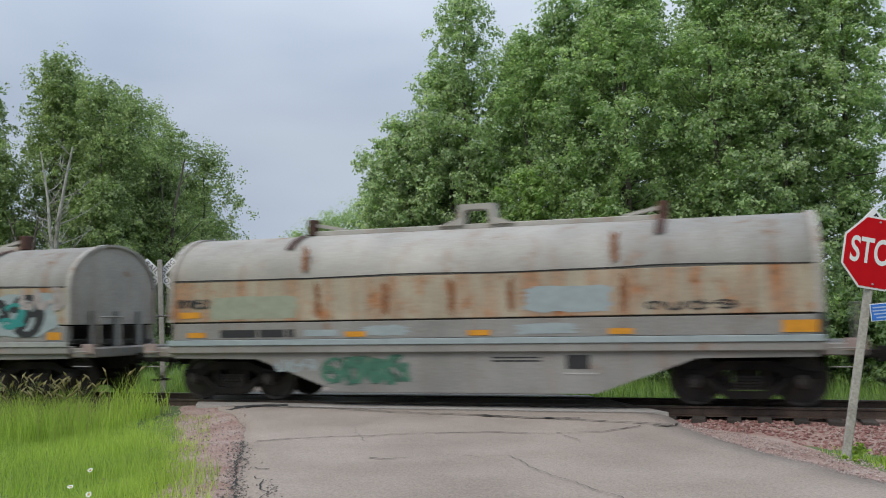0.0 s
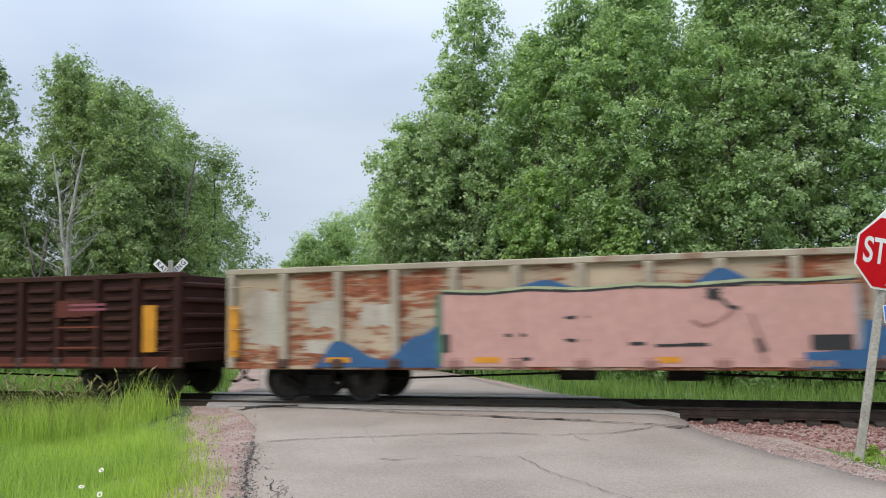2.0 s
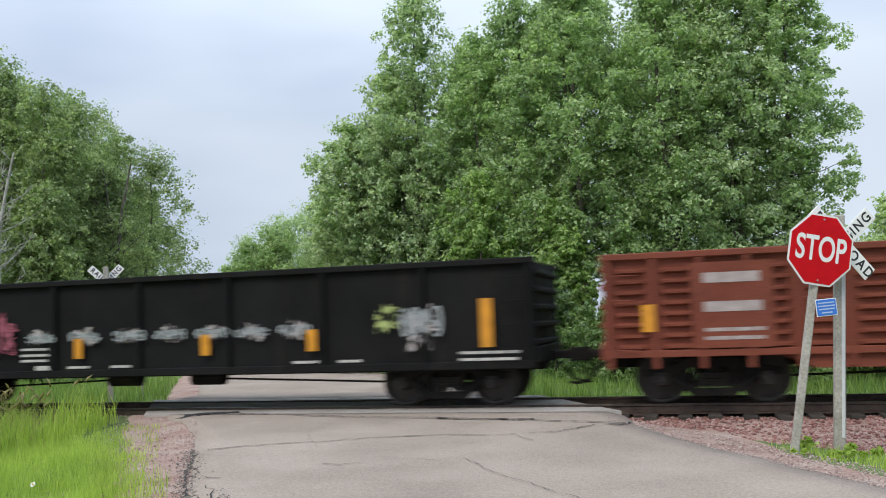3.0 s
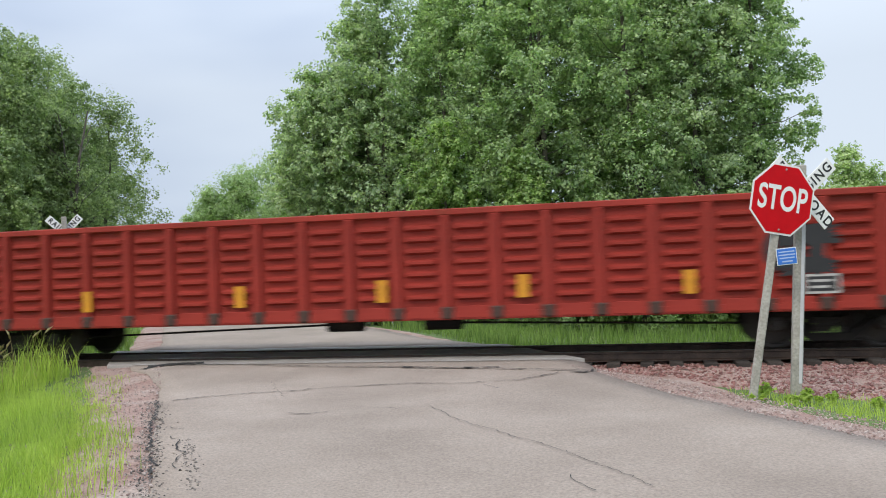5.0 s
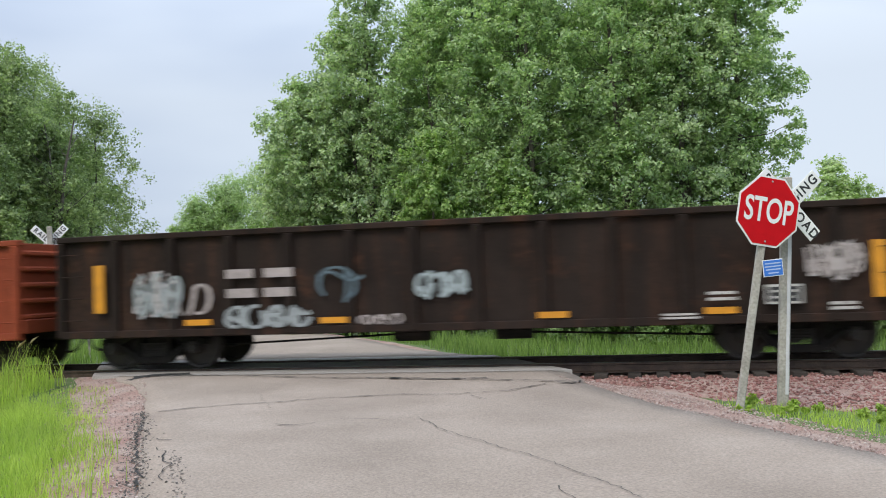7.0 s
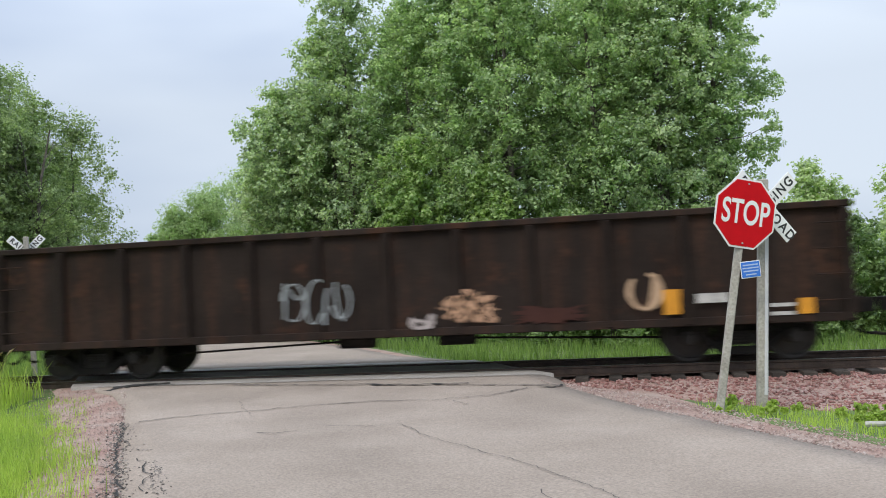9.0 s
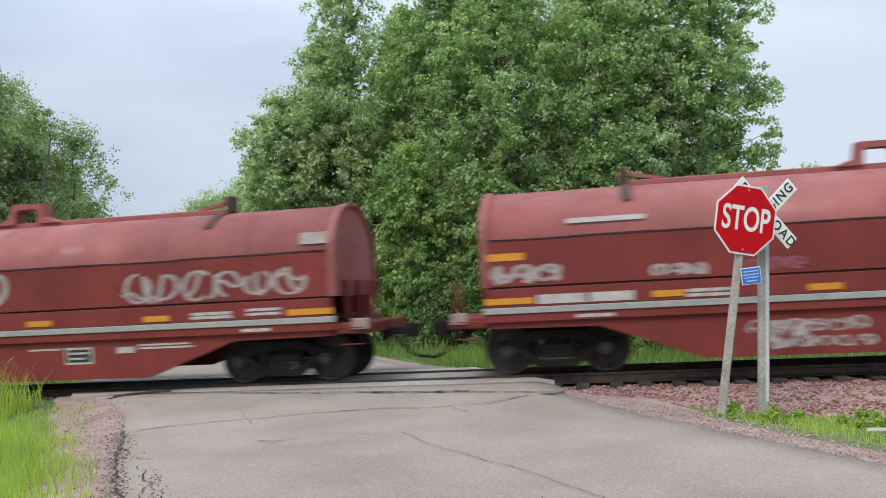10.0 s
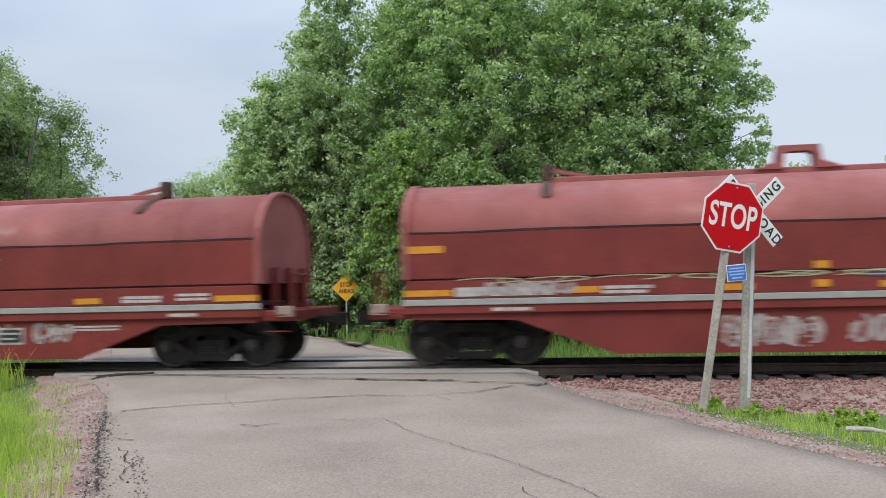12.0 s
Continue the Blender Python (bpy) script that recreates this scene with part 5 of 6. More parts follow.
hot_box_plate(c, 7.78, 1.36)

L = 15.5
c = place(gondola("red-brown gondola with yellow square reflectors", L, P_REDBROWN, 18, 7), 93.95, L)
tabs(c, [(-5.9, 1.82), (-5.9, 1.18)], 0.25, 0.20)
bars(c, -5.6, -4.7, (1.95, 1.75, 1.4), 0.14, G_GREY, seed=91)
tabs(c, [(-2.2, 1.18), (1.2, 1.18), (4.8, 1.18)], 0.2, 0.36)

L = 19.0
c = place(gondola("bright red gondola with pressed side panels and a black scrawl", L, P_SCARLET, 22, 7, pocket=P_SCARLET), 110.75, L)
blob(c, 6.7, 8.0, 1.72, 2.10, M_BLACK_MARK, 95, rag=0.45)
blob(c, 6.85, 7.9, 1.25, 1.58, M_BLACK_MARK, 96, rag=0.4)
scrawl(c, 6.7, 7.6, 1.35, 2.05, M_BLACK_MARK, 98, n=2, thick=0.2, lift=0.01)
hot_box_plate(c, 7.55, 1.12)
tabs(c, [(-5.8, 1.2), (-2.6, 1.2), (0.16, 1.22), (2.71, 1.24), (5.5, 1.22)], 0.2, 0.40)
tabs(c, [(9.32, 1.42)], 0.24, 0.98)
tabs(c, [(9.05, 0.90)], 0.55, 0.10)

L = 15.1
c = place(gondola("black gondola with white lettering bars and yellow reflectors", L, P_BLACK, 12, 0, bottom=1.0, post_w=0.10), 131.1, L)
bars(c, -5.92, -4.94, (2.42,), 0.24, M_WHITE_MARK, seed=101)
bars(c, -5.92, -4.80, (1.95,), 0.24, M_WHITE_MARK, seed=101)
bars(c, -5.9, -4.8, (1.60, 1.48), 0.06, M_WHITE_MARK, seed=102)
bars(c, -5.8, -5.2, (1.10,), 0.05, M_WHITE_MARK, seed=103)
haze(c, -6.95, -6.2, 1.75, 2.35, H_CREAM, 811, rag=0.55)
haze(c, -7.0, -5.9, 1.15, 1.65, H_WHITE, 812, rag=0.5)
scrawl(c, -6.9, -6.0, 1.25, 1.65, G_WHITE, 105, n=4, thick=0.05)
haze(c, -4.65, -3.75, 1.40, 2.05, H_WHITE, 813, rag=0.5)
scrawl(c, -4.6, -3.8, 1.45, 2.05, G_OLIVE, 106, n=3, thick=0.08)
scrawl(c, 0.35, 2.0, 1.45, 1.95, G_OLIVE, 107, n=4, thick=0.09)
tabs(c, [(-6.7, 1.18), (6.55, 1.18)], 0.52, 0.20)
tabs(c, [(-4.24, 1.11), (-1.13, 1.10), (1.5, 1.11), (4.14, 1.12)], 0.58, 0.12)
bars(c, 5.1, 5.8, (1.46, 1.38, 1.25, 1.15), 0.04, M_WHITE_MARK, seed=108)
bars(c, 6.35, 6.8, (1.42, 1.34), 0.04, M_WHITE_MARK, seed=109)
hot_box_plate(c, 4.75, 1.42)

L = 15.8
c = place(gondola("orange-red gondola with cream bubble-letter painting", L, P_ORANGE, 15, 0, post_w=0.16), 147.45, L)
blob(c, -6.2, -4.95, 1.78, 2.28, G_GREY, 111, rag=0.04)
decal(c, "stencil_plate", -6.1, -5.05, 1.95, 2.20, M_BLACK_MARK, t=0.012)
bars(c, -6.0, -5.2, (2.07,), 0.14, M_WHITE_MARK, t=0.018, seed=112)
bars(c, -6.2, -4.98, (1.62,), 0.22, G_WHITE, seed=113)
blob(c, -4.78, -4.02, 1.45, 1.92, G_SKY, 114, rag=0.06)
bars(c, -6.1, -5.15, (1.18, 1.06, 0.80), 0.06, M_WHITE_MARK, seed=115)
for k in range(9):
    x = -3.9 + 0.96 * k
    rnd = random.Random(120 + k)
    lo, hi = 1.02 - 0.06 * rnd.random(), 1.80 + 0.18 * rnd.random()
    blob(c, x + 0.04, x + 0.74, lo, hi, H_CREAM, 120 + k, lift=0.006, rag=0.38, label="patchy cream bubble letter")
    scrawl(c, x + 0.02, x + 0.78, lo, hi, H_CREAM, 320 + k, n=1, thick=0.30, lift=0.010)
    scrawl(c, x + 0.10, x + 0.68, lo + 0.1, hi - 0.1, P_ORANGE, 520 + k, n=1, thick=0.13, lift=0.014)
tabs(c, [(-6.79, 1.32), (6.82, 1.28)], 0.52, 0.20)
tabs(c, [(-4.4, 1.14), (-2.4, 1.14), (-0.55, 1.14), (2.42, 1.10), (4.53, 1.12)], 0.48, 0.10)
hot_box_plate(c, 5.67, 1.30)
scrawl(c, 4.9, 5.6, 0.80, 1.05, G_WHITE, 131, n=3, thick=0.06)
for x in (-4.9, -1.7, 2.6, 5.9):
    bars(c, x, x + 0.28, (0.80,), 0.06, M_WHITE_MARK, seed=int(x * 9) + 140)

L = 15.4
c = place(gondola("dark umber gondola with white scrawls and yellow reflectors", L, P_DARKBROWN, 14, 0, post_w=0.14), 164.1, L)
tabs(c, [(-6.77, 1.62), (7.12, 1.52)], 0.22, 0.92)
haze(c, -6.1, -5.0, 1.0, 1.95, H_WHITE, 809, rag=0.45)
scrawl(c, -6.05, -5.05, 1.05, 1.90, G_GREY, 141, n=3, thick=0.09)
scrawl(c, -4.95, -4.45, 1.05, 1.7, G_WHITE, 142, n=1, thick=0.10)
bars(c, -4.15, -3.55, (1.82, 1.46), 0.17, G_WHITE, seed=143)
bars(c, -3.4, -2.8, (1.82, 1.46), 0.17, G_WHITE, seed=144)
scrawl(c, -4.2, -2.5, 0.82, 1.22, G_GREY, 145, n=4, thick=0.15)
scrawl(c, -2.4, -1.45, 1.2, 1.95, G_SLATE, 146, n=1, thick=0.09)
scrawl(c, -0.55, 0.42, 1.25, 1.75, G_SKY, 147, n=3, thick=0.14)
scrawl(c, -1.6, -0.8, 0.82, 1.0, G_WHITE, 148, n=3, thick=0.06)
haze(c, 6.0, 6.9, 1.3, 2.05, H_WHITE, 810, rag=0.5)
scrawl(c, 6.0, 6.9, 1.4, 2.0, G_WHITE, 149, n=4, thick=0.08)
tabs(c, [(-4.73, 0.94), (-2.07, 0.92), (1.88, 0.91), (4.65, 0.91)], 0.52, 0.11)
bars(c, 3.7, 4.3, (0.86, 0.80), 0.035, M_WHITE_MARK, seed=150)
bars(c, 4.45, 4.95, (1.2, 1.1), 0.05, M_WHITE_MARK, seed=152)
bars(c, 6.35, 6.8, (0.98, 0.90), 0.05, M_WHITE_MARK, seed=153)
hot_box_plate(c, 5.65, 1.15)

L = 15.5
c = place(gondola("blue-black gondola with white lettering bars and yellow reflectors", L, P_NAVY, 13, 0, bottom=0.60, top=2.55, post_w=0.12), 180.7, L)
bars(c, -6.13, -5.2, (1.98, 1.56), 0.24, M_WHITE_MARK, seed=151)
bars(c, -6.05, -5.25, (1.28, 1.14), 0.05, M_WHITE_MARK, seed=152)
tabs(c, [(-6.85, 1.62), (6.85, 1.52)], 0.55, 0.20)
tabs(c, [(-4.6, 0.90), (-1.6, 0.84), (1.4, 0.84), (4.33, 0.87)], 0.56, 0.12)
scrawl(c, -4.65, -4.0, 1.75, 2.1, G_FAINT, 153, n=2, thick=0.08)
for k, (x, z, w, h, m) in enumerate(((-3.75, 1.85, 0.5, 0.25, G_FAINT), (-3.7, 1.35, 0.45, 0.3, G_FAINT), (-3.75, 0.78, 0.55, 0.22, G_GREY), (-4.75, 1.05, 0.3, 0.25, G_OLIVE), (-4.55, 0.98, 0.4, 0.10, G_OLIVE), (-2.7, 1.38, 0.5, 0.25, G_FAINT), (2.3, 1.35, 0.35, 0.22, G_FAINT))):
    scrawl(c, x, x + w, z, z + h, m, 700 + k, n=2, thick=0.07)
for k, (x, z, w, h) in enumerate(((-4.7, 0.85, 1.1, 1.2), (-3.5, 0.75, 1.0, 1.4), (-2.6, 1.2, 0.8, 0.6), (1.9, 1.0, 0.9, 0.6), (-0.75, 1.1, 0.75, 0.85))):
    haze(c, x, x + w, z, z + h, H_GREY, 820 + k, rag=0.6)
blob(c, -0.62, -0.30, 1.40, 1.62, G_CREAM, 155, rag=0.35)
scrawl(c, -0.7, -0.1, 1.35, 1.88, G_FAINT, 710, n=2, thick=0.12)
blob(c, -0.45, -0.12, 1.05, 1.38, G_OLIVE, 711, rag=0.4, lift=0.012)
wave(c, [(-0.35, 0.80), (-0.24, 0.98), (-0.12, 0.98), (0.0, 0.80)], G_GREY, base=0.76)
scrawl(c, 2.9, 3.6, 0.95, 1.5, G_FAINT, 156, n=2, thick=0.09)
scrawl(c, 2.1, 2.7, 1.1, 1.5, G_FAINT, 158, n=2, thick=0.08)
hot_box_plate(c, 4.37, 1.22)
bars(c, 5.2, 5.75, (1.60, 1.50, 1.40), 0.05, M_WHITE_MARK, seed=157)
bars(c, 4.9, 5.3, (0.86,), 0.05, M_WHITE_MARK, seed=159)

L = 15.6
c = place(gondola("rust-brown gondola with pressed side panels", L, P_BROWN, 15, 7), 196.6, L)
tabs(c, [(-5.3, 1.3), (-1.8, 1.3), (1.7, 1.3), (5.2, 1.3)], 0.2, 0.4)
bars(c, -5.9, -4.9, (2.1, 1.7), 0.16, M_WHITE_MARK, seed=161)

L = 15.6
c = place(gondola("dark umber gondola with tan worn patches", L, P_DARKBROWN, 13, 0, post_w=0.12), 213.3, L)
haze(c, 0.9, 2.0, 0.82, 1.5, H_CREAM, 171, rag=0.4)
blob(c, 2.1, 3.6, 0.80, 1.15, P_BROWN, 177, name="rust_patch", rag=0.5)
scrawl(c, 4.2, 4.75, 0.95, 1.65, G_CREAM, 172, n=1, thick=0.10)
scrawl(c, -2.0, -0.6, 0.95, 1.8, G_GREY, 173, n=3, thick=0.05)
scrawl(c, 0.4, 0.85, 0.82, 1.1, G_WHITE, 174, n=1, thick=0.12)
tabs(c, [(4.9, 1.10)], 0.27, 0.42)
tabs(c, [(7.03, 0.95)], 0.24, 0.26)
bars(c, 5.3, 5.85, (1.14,), 0.16, M_WHITE_MARK, seed=175)
bars(c, 6.45, 6.85, (0.98, 0.84), 0.06, M_WHITE_MARK, seed=176)

L = 14.2
c = place(red_coil(L, "faded red coil car with large pale scrawled letters", 181), 230.9, L)
cover_mark(c, "number_bar", L / 2 - 0.62, L / 2 - 0.12, -0.10, 0.12, G_WHITE)
scrawl(c, -6.1, -3.0, 1.64, 2.25, G_WHITE, 182, HY, 5, 0.10)
scrawl(c, -6.95, -6.1, 1.64, 1.80, G_WHITE, 186, HY, 3, 0.05)
scrawl(c, -2.5, 0.6, 1.66, 2.38, G_WHITE, 183, HY, 3, 0.15)
scrawl(c, -2.0, 0.3, 1.66, 2.1, G_WHITE, 189, HY, 4, 0.07, 0.012)
scrawl(c, 2.9, 6.6, 1.64, 2.2, G_WHITE, 184, HY, 6, 0.10)
scrawl(c, -1.7, -0.4, 0.44, 0.80, G_MOSS, 187, BY, 4, 0.12, 0.012)
oval = [(-1.07 + 0.84 * math.cos(a * 0.21), 0.63 + 0.27 * math.sin(a * 0.21)) for a in range(30)]
prism_bm = bmesh.new()
prism(prism_bm, oval, BY - 0.008, BY - 0.005)
part("graffiti", prism_bm, G_LIME, c, "pale lime oval paint patch")
scrawl(c, -3.85, -2.9, 0.6, 0.86, G_MAUVE, 188, BY, 4, 0.05)
scrawl(c, -2.6, -1.9, 1.3, 1.5, G_WHITE, 180, SY, 2, 0.07, 0.012)

L = 14.0
c = place(red_coil(L, "faded red coil car with a white mark on its cover", 191), 247.8, L)
cover_mark(c, "number_bar", -5.5, -4.15, -0.02, 0.07, M_WHITE_MARK)
white_logo(c, 2.8)
scrawl(c, -6.85, -5.65, 1.66, 1.98, G_WHITE, 192, HY, 3, 0.14)
scrawl(c, -4.1, -3.2, 1.66, 1.86, G_WHITE, 193, HY, 3, 0.10)
haze(c, -2.4, -1.6, 0.34, 0.86, H_WHITE, 807, BY)
scrawl(c, -2.6, -0.7, 0.62, 0.85, G_WHITE, 194, BY, 6, 0.06)
scrawl(c, -2.2, -0.6, 0.36, 0.56, G_WHITE, 197, BY, 5, 0.06)
scrawl(c, -2.6, -1.6, 1.66, 1.88, G_MAUVE, 195, HY, 3, 0.08)
blob(c, 5.7, 6.5, 1.62, 1.82, G_WHITE, 196, HY, 0.006, rag=0.25)

L = 12.9
c = place(open_coil_car("open coil car with a rust-red deck, carrying bare steel coils", L, P_DECK), 264.4, L)
tabs(c, [(-6.2, 1.24), (-3.0, 1.24), (-0.6, 1.24), (1.2, 1.24), (2.8, 1.24), (6.1, 1.24)], 0.52, 0.13, -1.50)
bars(c, -5.0, -3.4, (1.24,), 0.14, M_WHITE_MARK, -1.50, seed=201)
bars(c, -2.5, -1.6, (1.27, 1.19), 0.05, M_WHITE_MARK, -1.50, seed=202)
bars(c, 3.3, 4.6, (1.27, 1.19), 0.06, M_WHITE_MARK, -1.50, seed=203)
decal(c, "data_plate", -1.0, 0.0, 0.62, 0.82, P_RED, -0.90, 0.012)
flat_middle = 264.4 + L / 2
for x in (-4.96, -3.25, 3.25, 5.52):
    ob = tagged(part("steel_coil", coil_mesh(P_COIL, 0), P_COIL), "blue-grey steel coil lying on the open coil car", "steel coil", "coils on the open car")
    for p in ob.data.polygons:
        p.use_smooth = abs(p.normal.x) < 0.5
    part("strip_end", boxes((-0.76, 0.76, -0.845, -0.825, 0.0, 0.022)), M_TRUCK, ob, "dark edge of the outer wrap")
    TRAIN.append((ob, flat_middle + x))

L = 14.1
c = place(red_coil(L, "faded red coil car with a silver-blue painted piece below", 211), 279.85, L)
blob(c, -3.1, 0.9, 0.38, 0.96, G_SKY, 212, BY, 0.005, "silver-blue painted block", rag=0.08)
scrawl(c, -2.9, 0.6, 0.44, 0.90, G_SLATE, 213, BY, 5, 0.14, 0.012)
blob(c, 0.0, 0.5, 0.42, 0.66, G_LIME, 214, BY, 0.020, rag=0.5)
scrawl(c, 1.0, 2.0, 0.55, 0.95, G_WHITE, 215, BY, 4, 0.07)
scrawl(c, 2.4, 3.3, 0.55, 0.95, G_WHITE, 218, BY, 3, 0.07)
scrawl(c, 0.8, 1.7, 1.78, 2.28, G_WHITE, 216, HY, 2, 0.18)
bars(c, -4.5, -3.2, (1.78,), 0.28, G_MAUVE, HY, seed=217)

L = 14.1
c = place(red_coil(L, "faded red coil car with white and yellow scrawls", 221), 296.6, L)
scrawl(c, -5.75, -4.0, 1.30, 1.52, G_WHITE, 222, HY, 5, 0.09, 0.012)
scrawl(c, -6.2, 1.5, 1.50, 1.60, G_LIME, 223, HY, 6, 0.04)
haze(c, -1.7, 0.1, 0.32, 0.90, H_WHITE, 808, BY, rag=0.5)
scrawl(c, -1.6, 0.0, 0.36, 0.86, G_WHITE, 224, BY, 5, 0.08)
scrawl(c, 0.4, 1.8, 0.42, 0.86, G_WHITE, 225, BY, 4, 0.10)
scrawl(c, 0.6, 2.6, 1.48, 1.60, G_BLUE, 226, HY, 4, 0.06)


# ---------------- plants ----------------
def tube(V, F, pts, radii, seg=7):
    """Adds a tapered, bent tube to lists of vertices and quads."""
    base = len(V)
    for i, (p, r) in enumerate(zip(pts, radii)):
        d = (Vector(pts[min(i + 1, len(pts) - 1)]) - Vector(pts[max(i - 1, 0)])).normalized()
        a = d.orthogonal().normalized()
        b = d.cross(a)
        for k in range(seg):
            t = 6.28318 * k / seg
            V.append(tuple(Vector(p) + a * (r * math.cos(t)) + b * (r * math.sin(t))))
    for i in range(len(pts) - 1):
        for k in range(seg):
            F.append((base + i * seg + k, base + i * seg + (k + 1) % seg, base + (i + 1) * seg + (k + 1) % seg, base + (i + 1) * seg + k))


def leaf_cloud(rs, centres, radii, per, size, droop=0.0, tufts=10):
    """Three-cornered leaves in small tufts round clump centres, so that gaps and dark hollows stay between."""
    c = np.repeat(np.asarray(centres, float), tufts, 0)
    r = np.repeat(np.asarray(radii, float), tufts)[:, None]
    m = len(c)
    out = rs.normal(size=(m, 3))
    out /= np.linalg.norm(out, axis=1, keepdims=True)
    tc = c + out * r * (0.25 + 0.80 * rs.rand(m, 1) ** 0.6) * np.array([1.0, 1.0, 0.82])
    tr = r * (0.24 + 0.26 * rs.rand(m, 1))
    k = max(3, per // tufts)
    n = m * k
    tc, tr, out = np.repeat(tc, k, 0), np.repeat(tr, k, 0), np.repeat(out, k, 0)
    d = rs.normal(size=(n, 3))
    d /= np.linalg.norm(d, axis=1, keepdims=True)
    p = tc + d * tr * (rs.rand(n, 1) ** 0.42) * np.array([1.1, 1.1, 0.85])
    if droop:
        p[:, 2] -= droop * rs.rand(n) ** 2
    nrm = 0.55 * d + 0.35 * out + np.array([0.0, -0.15, 0.75]) + 0.6 * rs.normal(size=(n, 3))
    nrm /= np.linalg.norm(nrm, axis=1, keepdims=True)
    a = np.cross(nrm, rs.normal(size=(n, 3)))
    a /= np.linalg.norm(a, axis=1, keepdims=True) + 1e-9
    b = np.cross(nrm, a)
    s = size * (0.6 + 0.8 * rs.rand(n, 1))
    a, b = a * s * 0.5, b * s * 0.42
    v = np.stack([p - 0.8 * a - b, p - 0.8 * a + b, p + a], 1).reshape(-1, 3)
    f = np.arange(n * 3).reshape(n, 3)
    return v, f


def tree(name, x, y, z, height, spread_r, seed, leaf, bark, clumps=110, per=150, size=0.17, crown_from=0.18, stems=1, shape=1.0, label="", category="tree", group=""):
    """Tapered stems with limbs; each limb ends in leafy clumps, so the outline is uneven."""
    rnd = random.Random(seed)
    rs = np.random.RandomState(seed)
    top = empty(name, pose(x, y, z), label, category, group)
    V, F, cs, rr = [], [], [], []
    for s in range(stems):
        ox, oy = (rnd.uniform(-0.35, 0.35) * spread_r * 0.5 if stems > 1 else 0.0 for _ in range(2))
        hh = height * (rnd.uniform(0.78, 1.0) if s else 1.0)
        pts, rad = [], []
        n = 8
        r0 = 0.0105 * hh
        for i in range(n + 1):
            k = i / n
            pts.append((ox * (1 + 0.8 * k) + 0.22 * spread_r * noise.noise((k * 2.1, seed, s)) * k, oy * (1 + 0.8 * k) + 0.22 * spread_r * noise.noise((k * 2.1, seed + 9, s)) * k, hh * 0.95 * k - 0.25 * (1 - k)))
            rad.append(r0 * (1 - 0.88 * k) * (1.35 if i == 0 else 1.0))
        tube(V, F, pts, rad)
        m = clumps // stems
        for c in range(m):
            k = crown_from + (1 - crown_from) * (c + rnd.random()) / m
            i = min(n - 1, int(k * n))
            p = Vector(pts[i]).lerp(Vector(pts[i + 1]), k * n - i)
            u = (k - crown_from) / (1 - crown_from)
            w = spread_r * (math.sin(math.pi * min(1.0, 0.16 + 0.84 * u) ** (0.75 * shape)) ** 0.75 + 0.10)
            ang = c * 2.39996 + rnd.uniform(-0.5, 0.5)
            reach = w * rnd.uniform(0.08, 1.0) ** 0.6 * (0.82 + 0.36 * noise.noise((math.cos(ang) * 1.3 + seed, math.sin(ang) * 1.3, k * 4)))
            q = p + Vector((math.cos(ang) * reach, math.sin(ang) * reach, reach * rnd.uniform(0.15, 0.55)))
            if q.z > height * 1.05:
                q.z = height * 1.05
            if c % 2 == 0:
                mid = p.lerp(q, 0.5) + Vector((0, 0, -0.08 * reach))
                r1 = max(0.012, r0 * 0.30 * (1 - k))
                tube(V, F, [tuple(p), tuple(mid), tuple(q)], [r1, r1 * 0.6, 0.006], 4)
            cs.append(tuple(q))
            rr.append(spread_r * rnd.uniform(0.16, 0.31))
    raw("trunk", V, F, bark, top)
    v, f = leaf_cloud(rs, cs, rr, per, size)
    raw("crown", v, f, leaf, top)
    return top


def bare_tree(x, y, z, height, seed, label, bark=None, count=34):
    rnd = random.Random(seed)
    top = empty("dead_tree", pose(x, y, z), label, "dead tree")
    V, F = [], []
    pts = [(0.3 * noise.noise((i * 0.4, seed, 0)) + 0.0035 * i ** 2.6, 0.3 * noise.noise((i * 0.4, seed, 7)), height * i / 9) for i in range(10)]
    fork = pts[:5] + [(pts[i][0] - 0.05 * (i - 4) ** 2 - 0.12 * (i - 4), pts[i][1], pts[i][2] - 0.1) for i in range(5, 10)]
    tube(V, F, pts, [0.20 * (1 - 0.09 * i) for i in range(10)])
    tube(V, F, fork, [0.18 * (1 - 0.095 * i) for i in range(10)])
    raw("trunk", V, F, bark or M_PALE_BARK, top)
    V, F = [], []
    for c in range(count):
        k = rnd.uniform(0.38, 0.98)
        stem = fork if c % 2 else pts
        p = Vector(stem[int(k * 9)]).lerp(Vector(stem[min(9, int(k * 9) + 1)]), k * 9 % 1)
        a = rnd.uniform(0, 6.28)
        r = rnd.uniform(0.8, 3.2) * (1.3 - k)
        q = p + Vector((math.cos(a) * r, math.sin(a) * r, r * rnd.uniform(0.5, 1.1)))
        tube(V, F, [tuple(p), tuple(p.lerp(q, 0.5) + Vector((0, 0, -0.1))), tuple(q)], [0.036, 0.022, 0.006], 5)
        for t in range(3):
            w = p.lerp(q, rnd.uniform(0.4, 1.0))
            e = w + Vector((rnd.uniform(-0.5, 0.5), rnd.uniform(-0.5, 0.5), rnd.uniform(0.1, 0.6)))
            tube(V, F, [tuple(w), tuple(e)], [0.014, 0.004], 4)
    tagged(raw("crown", V, F, bark or M_PALE_BARK, top), "bare forking limbs")


